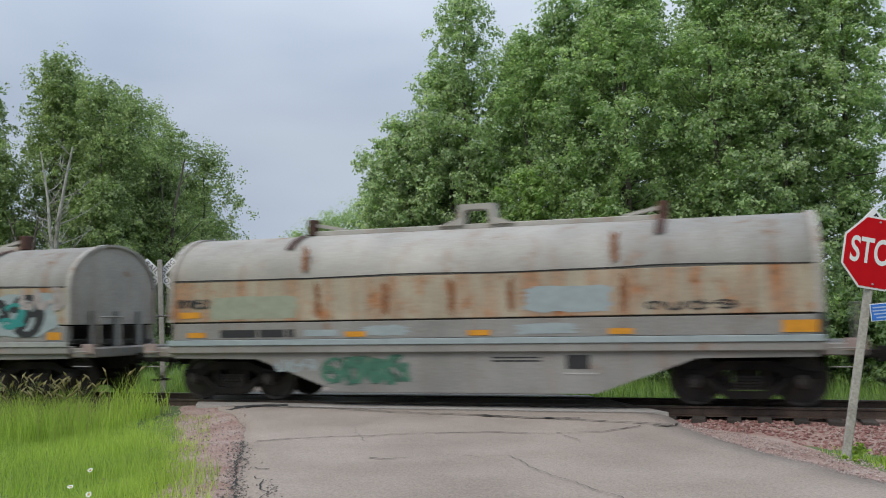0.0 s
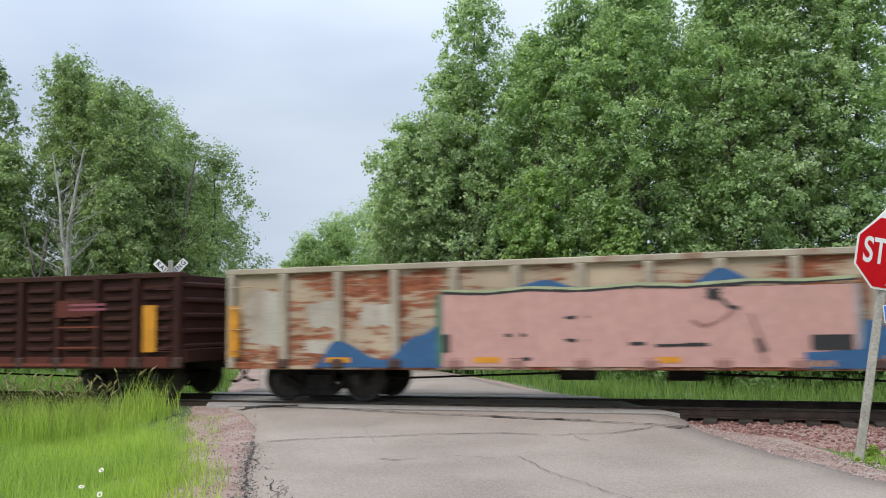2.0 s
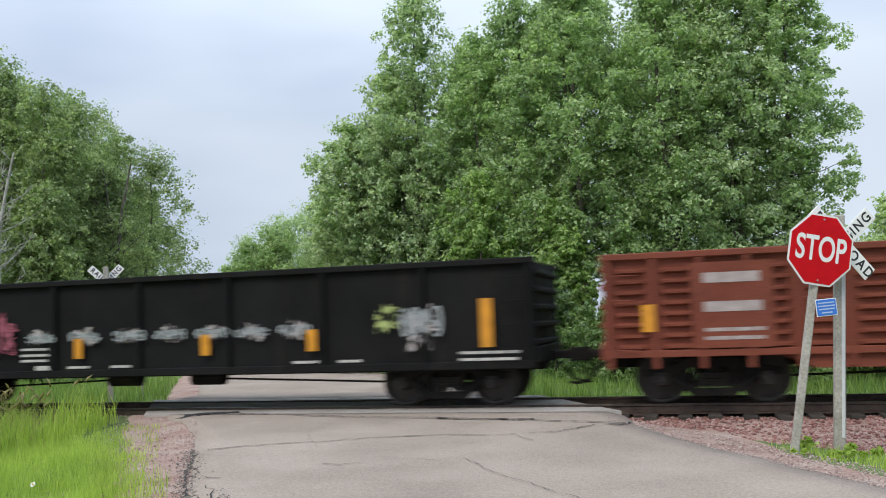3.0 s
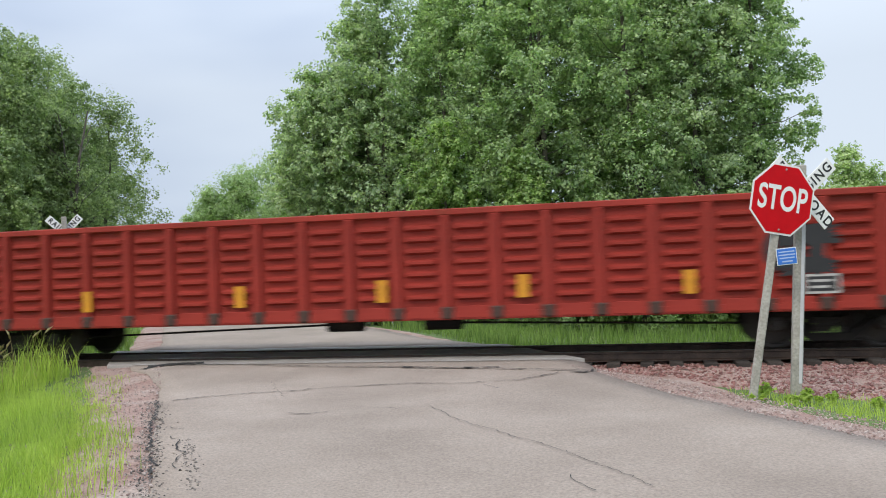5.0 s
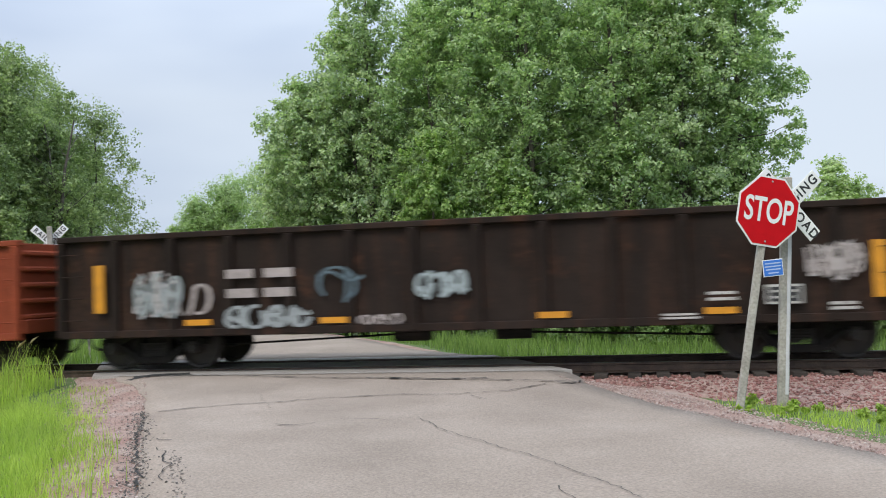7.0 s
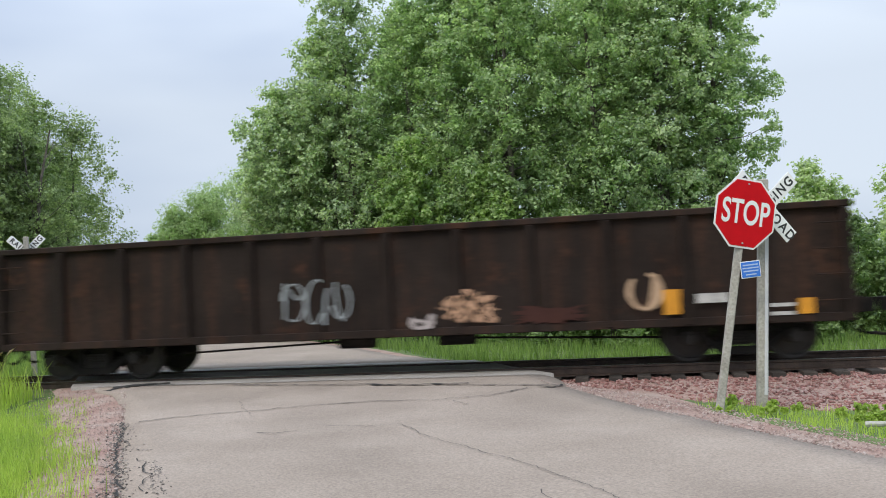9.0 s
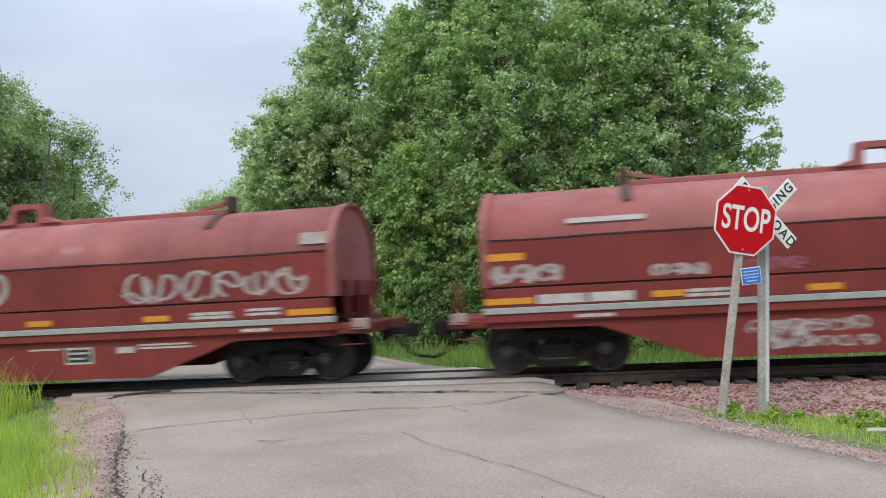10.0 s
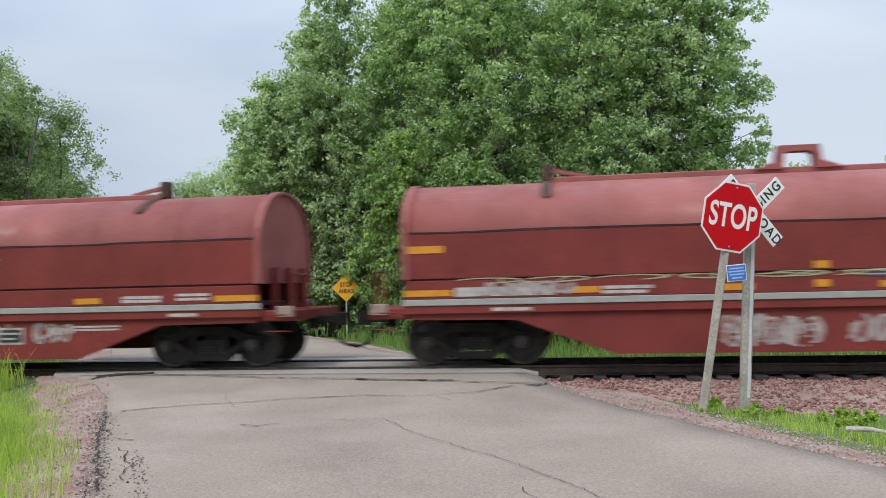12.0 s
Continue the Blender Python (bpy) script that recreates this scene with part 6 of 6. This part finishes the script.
def blades(name, count, spot, zf, h0, h1, w, material, seed, label, bend=0.35, category="grass"):
    """Grass: each blade three bent segments."""
    rs = np.random.RandomState(seed)
    pos = np.array([spot(rs) for _ in range(count)])
    z = np.array([zf(px, py) for px, py in pos])
    clump = np.array([noise.noise((px * 1.1, py * 1.1, seed)) + 0.6 * noise.noise((px * 3.1, py * 3.1, seed)) for px, py in pos])
    h = (h0 + (h1 - h0) * rs.rand(count) ** 1.4) * np.clip(1.0 + 0.75 * clump, 0.45, 1.6)
    a = rs.rand(count) * 6.28
    dx, dy = np.cos(a), np.sin(a)
    ww = w * (0.6 + 0.8 * rs.rand(count))
    b = bend * h * (0.3 + rs.rand(count))
    fx, fy = rs.rand(count) * 6.28, 0
    bx, by = np.cos(fx), np.sin(fx)
    v = []
    for k, (t, wk) in enumerate(((0.0, 1.0), (0.55, 0.75), (1.0, 0.10))):
        cx, cy = pos[:, 0] + bx * b * t * t, pos[:, 1] + by * b * t * t
        cz = z - 0.03 + h * t * (1 - 0.12 * t)
        v.append(np.stack([cx - dx * ww * wk / 2, cy - dy * ww * wk / 2, cz], 1))
        v.append(np.stack([cx + dx * ww * wk / 2, cy + dy * ww * wk / 2, cz], 1))
    v = np.stack(v, 1).reshape(-1, 3)
    i = np.arange(count)[:, None] * 6
    f = np.concatenate([i + np.array([[0, 1, 3, 2]]), i + np.array([[2, 3, 5, 4]])], 0)
    return tagged(raw(name, v, f, material), label, category, kind="stuff")


# tall poplars and maples behind the track, right of the road
G = "trees behind the track"
POPLAR, DARK, ASPEN, YOUNG = ("tall leafy green poplar standing behind the track", "dark green leafy tree standing behind the track", "grey-green aspen with fluttering leaves behind the track", "young yellow-green tree in front of the tall poplars")
for k, (x, y, h, r, lf, low, shape, words) in enumerate([
    (-10.9, 20.5, 17.5, 3.1, M_LEAF_GREY, 0.10, 1.0, ASPEN), (-13.4, 20.5, 11.8, 2.75, M_LEAF_GREY, 0.40, 1.35, ASPEN), (-7.3, 20.5, 17.0, 3.3, M_LEAF, 0.14, 1.0, POPLAR), (-3.2, 19.0, 17.5, 3.4, M_LEAF, 0.22, 1.0, POPLAR),
    (0.4, 19.5, 17.8, 3.4, M_LEAF, 0.20, 1.0, POPLAR), (2.8, 19.8, 18.2, 3.0, M_LEAF_GREY, 0.16, 1.0, ASPEN), (-9.0, 26.0, 17.0, 4.0, M_LEAF_DARK, 0.10, 1.0, DARK), (-4.5, 26.0, 18.5, 4.2, M_LEAF_DARK, 0.25, 1.0, DARK),
    (0.4, 26.0, 18.5, 4.0, M_LEAF_DARK, 0.25, 1.0, DARK), (-12.0, 26.5, 11.5, 3.2, M_LEAF_DARK, 0.40, 1.35, DARK), (4.5, 20.6, 17.8, 2.6, M_LEAF, 0.28, 1.25, POPLAR), (-7.8, 17.4, 8.3, 2.0, M_LEAF_YOUNG, 0.05, 0.9, YOUNG), (-4.6, 17.2, 7.0, 1.7, M_LEAF_YOUNG, 0.10, 0.9, YOUNG)]):
    small = h < 9
    tree("leafy_tree", x, y, base_height(x, y) - 0.1, h, r, 300 + k, lf, M_BARK, 110 if small else 210, 240 if small else 270, 0.135, low, 2, shape, words, group=G)

# smaller growth under and beside them, leaf colour darkened for shade; the row near y 9 is added to fill the dark
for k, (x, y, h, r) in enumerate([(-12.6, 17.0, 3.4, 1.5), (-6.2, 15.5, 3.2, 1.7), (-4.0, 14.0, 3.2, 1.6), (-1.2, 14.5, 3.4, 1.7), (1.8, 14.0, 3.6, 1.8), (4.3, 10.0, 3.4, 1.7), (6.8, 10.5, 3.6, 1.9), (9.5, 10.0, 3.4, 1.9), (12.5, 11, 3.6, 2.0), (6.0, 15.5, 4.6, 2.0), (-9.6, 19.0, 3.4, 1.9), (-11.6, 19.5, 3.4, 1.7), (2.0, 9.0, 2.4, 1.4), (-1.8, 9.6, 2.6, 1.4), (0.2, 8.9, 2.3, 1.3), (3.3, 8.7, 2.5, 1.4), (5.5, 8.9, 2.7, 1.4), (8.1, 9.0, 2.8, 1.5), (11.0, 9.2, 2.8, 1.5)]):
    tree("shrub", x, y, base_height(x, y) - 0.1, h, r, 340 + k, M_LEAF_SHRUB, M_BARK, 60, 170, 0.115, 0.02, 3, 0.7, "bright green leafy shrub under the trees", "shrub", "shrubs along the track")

# wood on the far left of the road
G = "wood left of the road"
for k, (x, y, h, r, lf) in enumerate([
    (-35.6, 24.0, 17.6, 3.4, M_LEAF_WOOD), (-40.6, 23, 17.4, 2.8, M_LEAF_WOOD), (-33.6, 24.5, 15.6, 3.6, M_LEAF_WOOD), (-37, 27, 17.6, 4.6, M_LEAF_WOOD), (-35.2, 30, 17.2, 4.3, M_LEAF_WOOD), (-38.5, 36, 18.0, 4.6, M_LEAF_WOOD), (-40.4, 40, 16.4, 4.6, M_LEAF_WOOD),
    (-45.0, 26, 16.5, 4.4, M_LEAF_WOOD), (-31.6, 22.0, 9.6, 2.8, M_LEAF_WOOD), (-45.0, 50, 14.6, 4.0, M_LEAF_WOOD), (-31.6, 26.5, 12.4, 3.0, M_LEAF_WOOD), (-34.6, 34, 15.2, 4.2, M_LEAF_WOOD), (-37.2, 20.5, 12.0, 3.4, M_LEAF_WOOD)]):
    tree("leafy_tree", x, y, base_height(x, y) - 0.1, h * 1.06, r, 400 + k, lf, M_BARK, 190, 190, 0.15, 0.06, 2, 0.8, "dark green broadleaf tree at the edge of a wood", group=G)
bare_tree(-29.8, 16.5, -0.9, 10.8, 7, "bare grey-white dead tree with thin limbs")
bare_tree(-30.6, 26.5, -0.9, 12.0, 12, "bare grey dead tree among the leafy ones", M_BARK, 26)
bare_tree(-33.4, 18.6, -0.9, 8.0, 15, "slim bare grey dead tree at the wood's edge", M_BARK, 12)
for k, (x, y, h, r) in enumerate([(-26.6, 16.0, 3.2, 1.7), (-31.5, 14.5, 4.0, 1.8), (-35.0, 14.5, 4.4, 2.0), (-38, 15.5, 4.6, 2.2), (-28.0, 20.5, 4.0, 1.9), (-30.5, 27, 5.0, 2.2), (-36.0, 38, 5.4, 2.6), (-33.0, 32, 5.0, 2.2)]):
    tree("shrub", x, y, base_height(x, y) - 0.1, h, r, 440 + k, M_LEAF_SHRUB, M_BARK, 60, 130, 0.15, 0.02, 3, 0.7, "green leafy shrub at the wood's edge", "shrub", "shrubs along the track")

# pale willows further down the road and trees far to the right
for k, (x, y, h, r) in enumerate([(-36.0, 60, 12.8, 5.2), (-32.2, 59, 15.2, 6.2), (-39.6, 61, 11.0, 4.2), (-27, 59, 14.2, 5.6), (-41.8, 61, 8.6, 2.9)]):
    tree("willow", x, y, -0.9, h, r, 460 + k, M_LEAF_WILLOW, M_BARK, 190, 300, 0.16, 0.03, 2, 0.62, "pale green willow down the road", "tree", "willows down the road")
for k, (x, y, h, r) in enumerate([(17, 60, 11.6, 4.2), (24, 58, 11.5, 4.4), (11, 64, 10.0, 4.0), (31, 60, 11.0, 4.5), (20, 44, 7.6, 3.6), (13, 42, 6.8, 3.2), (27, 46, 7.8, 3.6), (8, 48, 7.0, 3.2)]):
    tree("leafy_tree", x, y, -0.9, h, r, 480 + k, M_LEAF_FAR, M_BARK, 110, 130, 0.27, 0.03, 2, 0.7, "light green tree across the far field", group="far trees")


def left_field(r):
    while True:
        y = -15.5 + 12.4 * r.rand()
        x = road_mid(y) - ROAD_HALF - 1.10 - 0.40 * noise.noise((y * 0.8, 2, 2)) - 9.0 * r.rand() ** 1.35 - 0.22 * max(0.0, y + 9) + 1.0 * r.rand() ** 3
        if y > -3.4 and x > -11.5:
            continue
        return x, y


blades("tall_grass", 70000, left_field, base_height, 0.08, 0.34, 0.0080, M_GRASS, 1, "tall bright green meadow grass beside the road")
blades("tall_grass", 15000, lambda r: (-22 + 11.6 * r.rand(), -5.0 + 3.0 * r.rand()), base_height, 0.3, 0.8, 0.012, M_GRASS, 2, "tall green grass along the ballast")


def right_patch(r):
    y = -9.5 + 5.3 * r.rand()
    return road_mid(y) + ROAD_HALF + 1.20 + 0.25 * noise.noise((y * 2, 0, 8)) + 5.0 * r.rand() ** 1.3, y


blades("verge_grass", 7000, right_patch, base_height, 0.03, 0.16, 0.010, M_GRASS, 3, "short sparse green grass and weeds on the gravel verge")


def far_strip(r):
    while True:
        x, y = -40 + 62 * r.rand(), 3.6 + 9.5 * r.rand() ** 1.2
        if abs(x - road_mid(y)) > ROAD_HALF + 0.9:
            return x, y


blades("trackside_grass", 42000, far_strip, base_height, 0.16, 0.55, 0.018, M_GRASS_FAR, 4, "tall green reedy grass behind the track")


def far_meadow(r):
    while True:
        x, y = -50 + 90 * r.rand(), 12 + 40 * r.rand()
        if abs(x - road_mid(y)) > ROAD_HALF + 0.9:
            return x, y


blades("meadow_grass", 9000, far_meadow, base_height, 0.3, 0.7, 0.05, M_GRASS_FAR, 5, "green meadow grass under the trees")


# the track
track = empty("railway_track", Matrix(), "single track of dark rails on wooden ties", "railway track")
tagged(track, kind="structure")


def rail_mesh(name, y, parent_ob):
    prof = [(-0.07, -0.17), (0.07, -0.17), (0.07, -0.155), (0.012, -0.135), (0.012, -0.045), (0.036, -0.032), (0.036, -0.004), (0.028, 0.0), (-0.028, 0.0), (-0.036, -0.004), (-0.036, -0.032), (-0.012, -0.045), (-0.012, -0.135), (-0.07, -0.155)]
    bm = bmesh.new()
    a = [bm.verts.new((-160, y + p, z)) for p, z in prof]
    b = [bm.verts.new((160, y + p, z)) for p, z in prof]
    n = len(prof)
    for i in range(n):
        bm.faces.new((a[i], a[(i + 1) % n], b[(i + 1) % n], b[i]))
    bmesh.ops.recalc_face_normals(bm, faces=bm.faces)
    ob = part(name, bm, M_RAIL, parent_ob)
    part("rail_head", boxes((-160, 160, y - 0.026, y + 0.026, 0.001, 0.004)), M_RAILTOP, ob)
    return ob


rail_mesh("rail", -0.755, track)
rail_mesh("rail", 0.755, track)

tie = None
for i in range(-70, 70):
    x = i * 0.53
    if abs(x - ROAD_X) < ROAD_HALF + 0.9:
        continue
    j = random.Random(i)
    m = pose(x + j.uniform(-0.03, 0.03), j.uniform(-0.05, 0.05), -0.25 + j.uniform(-0.012, 0.012), 0, 0, j.uniform(-1.5, 1.5))
    if tie is None:
        tie = part("tie", boxes((-0.115, 0.115, -1.3, 1.3, -0.09, 0.09), bevel=0.012), M_TIE, track, m=m)
    else:
        share(tie, "tie", track, m)


# ballast shoulders
def ballast_z(x, y):
    a = abs(y)
    z = -0.235 if a < 1.55 else -0.235 - 0.16 * min(1.0, (a - 1.55) / 1.6)
    if a > 3.15:
        z -= 0.10 * (a - 3.15)
    return z + 0.03 * noise.noise((x * 2.2, y * 2.2, 1)) + 0.02 * noise.noise((x * 6, y * 6, 2))


def ballast_strip(name, x0, x1, y0, y1, step, label):
    xs = [x0 + step * i for i in range(int((x1 - x0) / step) + 1)]
    ys = [y0 + 0.25 * i for i in range(int((y1 - y0) / 0.25) + 1)]
    return tagged(sheet(name, xs, ys, ballast_z, M_GRAVEL), label, "ballast", kind="structure")


ballast_strip("ballast", ROAD_X + ROAD_HALF + 1.0, 34, -4.2, 3.6, 0.3, "pinkish-red crushed stone ballast under the track")
ballast_strip("ballast", -48, ROAD_X - ROAD_HALF - 0.6, -3.4, 3.6, 0.3, "pinkish-red crushed stone ballast under the track")


def shoulder(name, y0, y1, side, w, lift, label):
    """Gravel verge along one road edge."""
    bm = bmesh.new()
    g = []
    n = int((y1 - y0) / 0.3)
    for j in range(n + 1):
        y = y0 + (y1 - y0) * j / n
        e = road_mid(y) + side * (ROAD_HALF - 0.15)
        ww = w(y) + 0.25 * noise.noise((y * 0.9, side, 4))
        g.append([])
        for i in range(9):
            x = e + side * (ww + 0.15) * i / 8
            g[-1].append(bm.verts.new((x, y, base_height(x, y) + lift - 0.012 - (0.07 if i == 0 else 0.0) - (0.09 if i == 8 else 0.0) + 0.018 * noise.noise((x * 3, y * 3, 9)))))
    for j in range(n):
        for i in range(8):
            f = (g[j][i], g[j][i + 1], g[j + 1][i + 1], g[j + 1][i])
            bm.faces.new(f if side > 0 else f[::-1])
    return tagged(part(name, bm, M_GRAVEL), label, "gravel verge", kind="structure")


shoulder("gravel_verge", -24, -1.2, -1, lambda y: 1.15 + 0.10 * max(0.0, y + 6), 0.0, "pink gravel verge beside the worn road edge")
shoulder("gravel_verge", -24, -2.2, 1, lambda y: 0.75 + 0.35 * max(0.0, y + 6.0), 0.0, "pinkish gravel verge running down to the road")
shoulder("gravel_verge", 1.2, 40, -1, lambda y: 1.0, 0.0, "pale gravel verge on the far side of the track")
shoulder("gravel_verge", 1.2, 40, 1, lambda y: 0.6, 0.0, "pale gravel verge on the far side of the track")


def stones(name, count, area, zf, lo, hi, seed, label, material=None):
    """Loose stones, each an uneven little lump."""
    rs = np.random.RandomState(seed)
    ico = bmesh.new()
    bmesh.ops.create_icosphere(ico, subdivisions=1, radius=1.0)
    bv = np.array([v.co[:] for v in ico.verts])
    ico.verts.ensure_lookup_table()
    bf = np.array([[v.index for v in f.verts] for f in ico.faces])
    ico.free()
    V, F = [], []
    for k in range(count):
        x, y = area(rs)
        s = lo + (hi - lo) * rs.rand() ** 2
        v = bv * (1 + 0.35 * (rs.rand(len(bv), 1) - 0.5)) * np.array([s, s * rs.uniform(0.6, 1), s * rs.uniform(0.45, 0.75)])
        t = rs.rand() * 6.28
        c, sn = math.cos(t), math.sin(t)
        v = np.stack([v[:, 0] * c - v[:, 1] * sn + x, v[:, 0] * sn + v[:, 1] * c + y, v[:, 2] + zf(x, y) + s * 0.2], 1)
        V.append(v)
        F.append(bf + k * len(bv))
    return tagged(raw(name, np.concatenate(V), np.concatenate(F), material or M_STONE_BITS), label, "stones", kind="stuff")


def stone_bits(name, stops):
    m, nt, b = mat_base(name, 0.9)
    g = nt.nodes.new("ShaderNodeNewGeometry")
    c = ramp(nt, g.outputs["Random Per Island"], stops)
    nt.links.new(mixc(nt, 1.0, c, ramp(nt, noise_node(nt, 30, 3), [(0.3, (0.75, 0.75, 0.75)), (0.7, (1.2, 1.2, 1.2))]), "MULTIPLY"), b.inputs["Base Color"])
    return m


M_STONE_BITS = stone_bits("ballast_stone_bits", [(0.0, (0.13, 0.058, 0.050)), (0.4, (0.25, 0.115, 0.098)), (0.75, (0.32, 0.185, 0.160)), (1.0, (0.40, 0.30, 0.27))])
M_VERGE_BITS = stone_bits("verge_gravel_bits", [(0.0, (0.22, 0.15, 0.13)), (0.4, (0.33, 0.24, 0.205)), (0.75, (0.40, 0.32, 0.285)), (1.0, (0.44, 0.38, 0.34))])
M_ASPHALT_BITS = stone_bits("broken_asphalt_bits", [(0.0, (0.05, 0.045, 0.040)), (0.5, (0.14, 0.125, 0.112)), (1.0, (0.34, 0.30, 0.265))])

XR = ROAD_X + ROAD_HALF
stones("ballast_stones", 12500, lambda r: (XR + 1.2 + 9 * r.rand() ** 1.2, -4.1 + 3.2 * r.rand()), ballast_z, 0.012, 0.040, 1, "loose reddish ballast stones along the track shoulder")
stones("ballast_stones", 1800, lambda r: (XR - 14.5 + 6.2 * r.rand(), -3.2 + 2.2 * r.rand()), ballast_z, 0.02, 0.05, 2, "loose reddish ballast stones along the track shoulder")


def verge_spot(side, y0, y1, w):
    def spot(r):
        y = y0 + (y1 - y0) * r.rand()
        return road_mid(y) + side * (ROAD_HALF - 0.05 + w * r.rand() ** 1.3), y
    return spot


stones("verge_stones", 3800, verge_spot(-1, -15.5, -1.4, 1.9), base_height, 0.006, 0.020, 3, "small pinkish gravel scattered on the verge", M_VERGE_BITS)
stones("verge_stones", 3800, verge_spot(1, -10, -2.4, 1.25), base_height, 0.006, 0.019, 4, "small pinkish gravel scattered on the verge", M_VERGE_BITS)


def rim_spot(r):
    """Crumbled asphalt along the worn left rim of the road."""
    if r.rand() < 0.86:
        y = -11.5 + 6.0 * r.rand()
        return road_mid(y) - ROAD_HALF - 0.03 + 0.09 * r.randn(), y
    y = -10.3 + 2.2 * r.rand()
    return road_mid(y) - ROAD_HALF + 0.40 + 0.05 * r.randn(), y


stones("asphalt_crumbs", 1500, rim_spot, lambda x, y: base_height(x, y) + 0.002, 0.004, 0.016, 5, "dark crumbled asphalt along the worn road rim", M_ASPHALT_BITS)


# ---------------- small plants and odds and ends ----------------
def daisy(x, y, z, s, seed):
    rnd = random.Random(seed)
    top = empty("daisy", pose(x, y, z), "white daisy with a yellow middle in the grass", "flower", "daisies in the grass")
    bm = bmesh.new()
    cyl(bm, (0, 0, -0.30), (0, 0, 0), 0.003, seg=5)
    part("stem", bm, M_GRASS, top)
    bm = bmesh.new()
    for i in range(12):
        a = 6.283 * i / 12
        c, n = math.cos(a), math.sin(a)
        v = [bm.verts.new(p) for p in ((c * 0.3 * s, n * 0.3 * s, 0), (c * 0.8 * s - n * 0.18 * s, n * 0.8 * s + c * 0.18 * s, 0.1 * s), (c * s, n * s, 0.05 * s), (c * 0.8 * s + n * 0.18 * s, n * 0.8 * s - c * 0.18 * s, 0.1 * s))]
        bm.faces.new(v)
    part("petals", bm, M_PETAL, top, m=pose(0, 0, 0, rnd.uniform(20, 55), rnd.uniform(-20, 20), 0))
    bm = bmesh.new()
    bmesh.ops.create_icosphere(bm, subdivisions=1, radius=0.33 * s)
    part("flower_eye", bm, M_SIGN_YELLOW, top)


DAISIES = [(-6.0, -9.66, 0.15), (-5.56, -10.45, 0.15), (-5.15, -10.71, 0.15)]
for k, (x, y, z) in enumerate(DAISIES):
    daisy(x, y, z, 0.027, k)


def seed_heads(count, spot, seed, label):
    """Thin stalks with drooping plumes."""
    rs = np.random.RandomState(seed)
    V, F = [], []
    for k in range(count):
        x, y = spot(rs)
        z = base_height(x, y)
        h = rs.uniform(0.65, 1.0)
        a = rs.rand() * 6.28
        lx, ly = 0.18 * math.cos(a), 0.18 * math.sin(a)
        pts = [(x, y, z), (x + lx * 0.3, y + ly * 0.3, z + h * 0.6), (x + lx, y + ly, z + h)]
        tube(V, F, pts, [0.004, 0.003, 0.002], 3)
        tube(V, F, [pts[2], (x + lx * 1.3, y + ly * 1.3, z + h + 0.06), (x + lx * 1.8, y + ly * 1.8, z + h + 0.12)], [0.006, 0.020, 0.003], 4)
    return tagged(raw("seeding_grass", V, F, M_SEED), label, "grass", kind="stuff")


seed_heads(170, lambda r: (-15.0 + 4.6 * r.rand(), -5.0 + 2.0 * r.rand()), 11, "pale seed heads on tall grass beside the track")


def weed(x, y, s, seed):
    top = empty("weed", pose(x, y, base_height(x, y) - 0.02), "small leafy green weed growing in the gravel", "weed", "weeds on the verge")
    rs = np.random.RandomState(seed)
    V, F, cs = [], [], []
    for i in range(7):
        a, r = rs.rand() * 6.28, s * rs.uniform(0.2, 0.7)
        tip = (r * math.cos(a), r * math.sin(a), s * rs.uniform(0.5, 1.1))
        tube(V, F, [(0, 0, -0.02), tuple(0.5 * np.array(tip)), tip], [0.005, 0.004, 0.002], 4)
        cs.append(tip)
        cs.append(tuple(0.6 * np.array(tip)))
    raw("stem", V, F, M_GRASS, top)
    v, f = leaf_cloud(rs, cs, [s * 0.28] * len(cs), 16, 0.055, tufts=4)
    raw("leaves", v, f, M_GRASS, top)


for k in range(26):
    rnd = random.Random(900 + k)
    y = rnd.uniform(-6.6, -4.3)
    weed(road_mid(y) + ROAD_HALF + rnd.uniform(1.3, 4.5), y, rnd.uniform(0.06, 0.15), 900 + k)
for k, (x, y) in enumerate(((1.30, -4.95), (1.42, -4.88), (1.95, -4.55), (2.15, -4.6), (1.75, -4.75))):
    weed(x, y, 0.05, 940 + k)

branch_bm = bmesh.new()
cyl(branch_bm, (0, 0, 0), (0.24, -0.05, 0.02), 0.035, 0.028, 8)
cyl(branch_bm, (0.24, -0.05, 0.02), (0.44, -0.16, 0.01), 0.028, 0.018, 8)
branch_ob = tagged(part("fallen_branch", branch_bm, M_PALE_BARK), "short grey fallen branch lying in the verge grass", "branch")
branch_ob.matrix_basis = pose(2.75, -6.1, base_height(2.75, -6.1) + 0.04, 0, 0, -20)

# sparse blades that creep over the gravel
def fringe_spot(r):
    y = -15 + 10 * r.rand()
    while True:
        x = road_mid(y) - ROAD_HALF - 0.50 - 1.5 * r.rand() ** 0.6
        if noise.noise((x * 2.3, y * 2.3, 6)) + 0.5 * noise.noise((x * 6, y * 6, 3)) > -0.05:
            return x, y
        y = -15 + 12.5 * r.rand()


blades("sparse_grass", 13000, fringe_spot, base_height, 0.03, 0.15, 0.007, M_GRASS, 21, "sparse short grass creeping over the gravel")


SPEED = 25.0


def motions():
    """The train rolls past at an even speed towards -x; wheels turn faster than the film's steps, so they ride with their trucks."""
    for car, middle in TRAIN:
        z = COIL_Z if car.name.startswith("steel_coil") else 0.0
        walk(car, [(t, pose(middle - SPEED * t, 0, z)) for t in (0.0, 3.0, 6.0, 9.0, 12.0)])


COIL_Z = 1.14 + 0.83
motions()
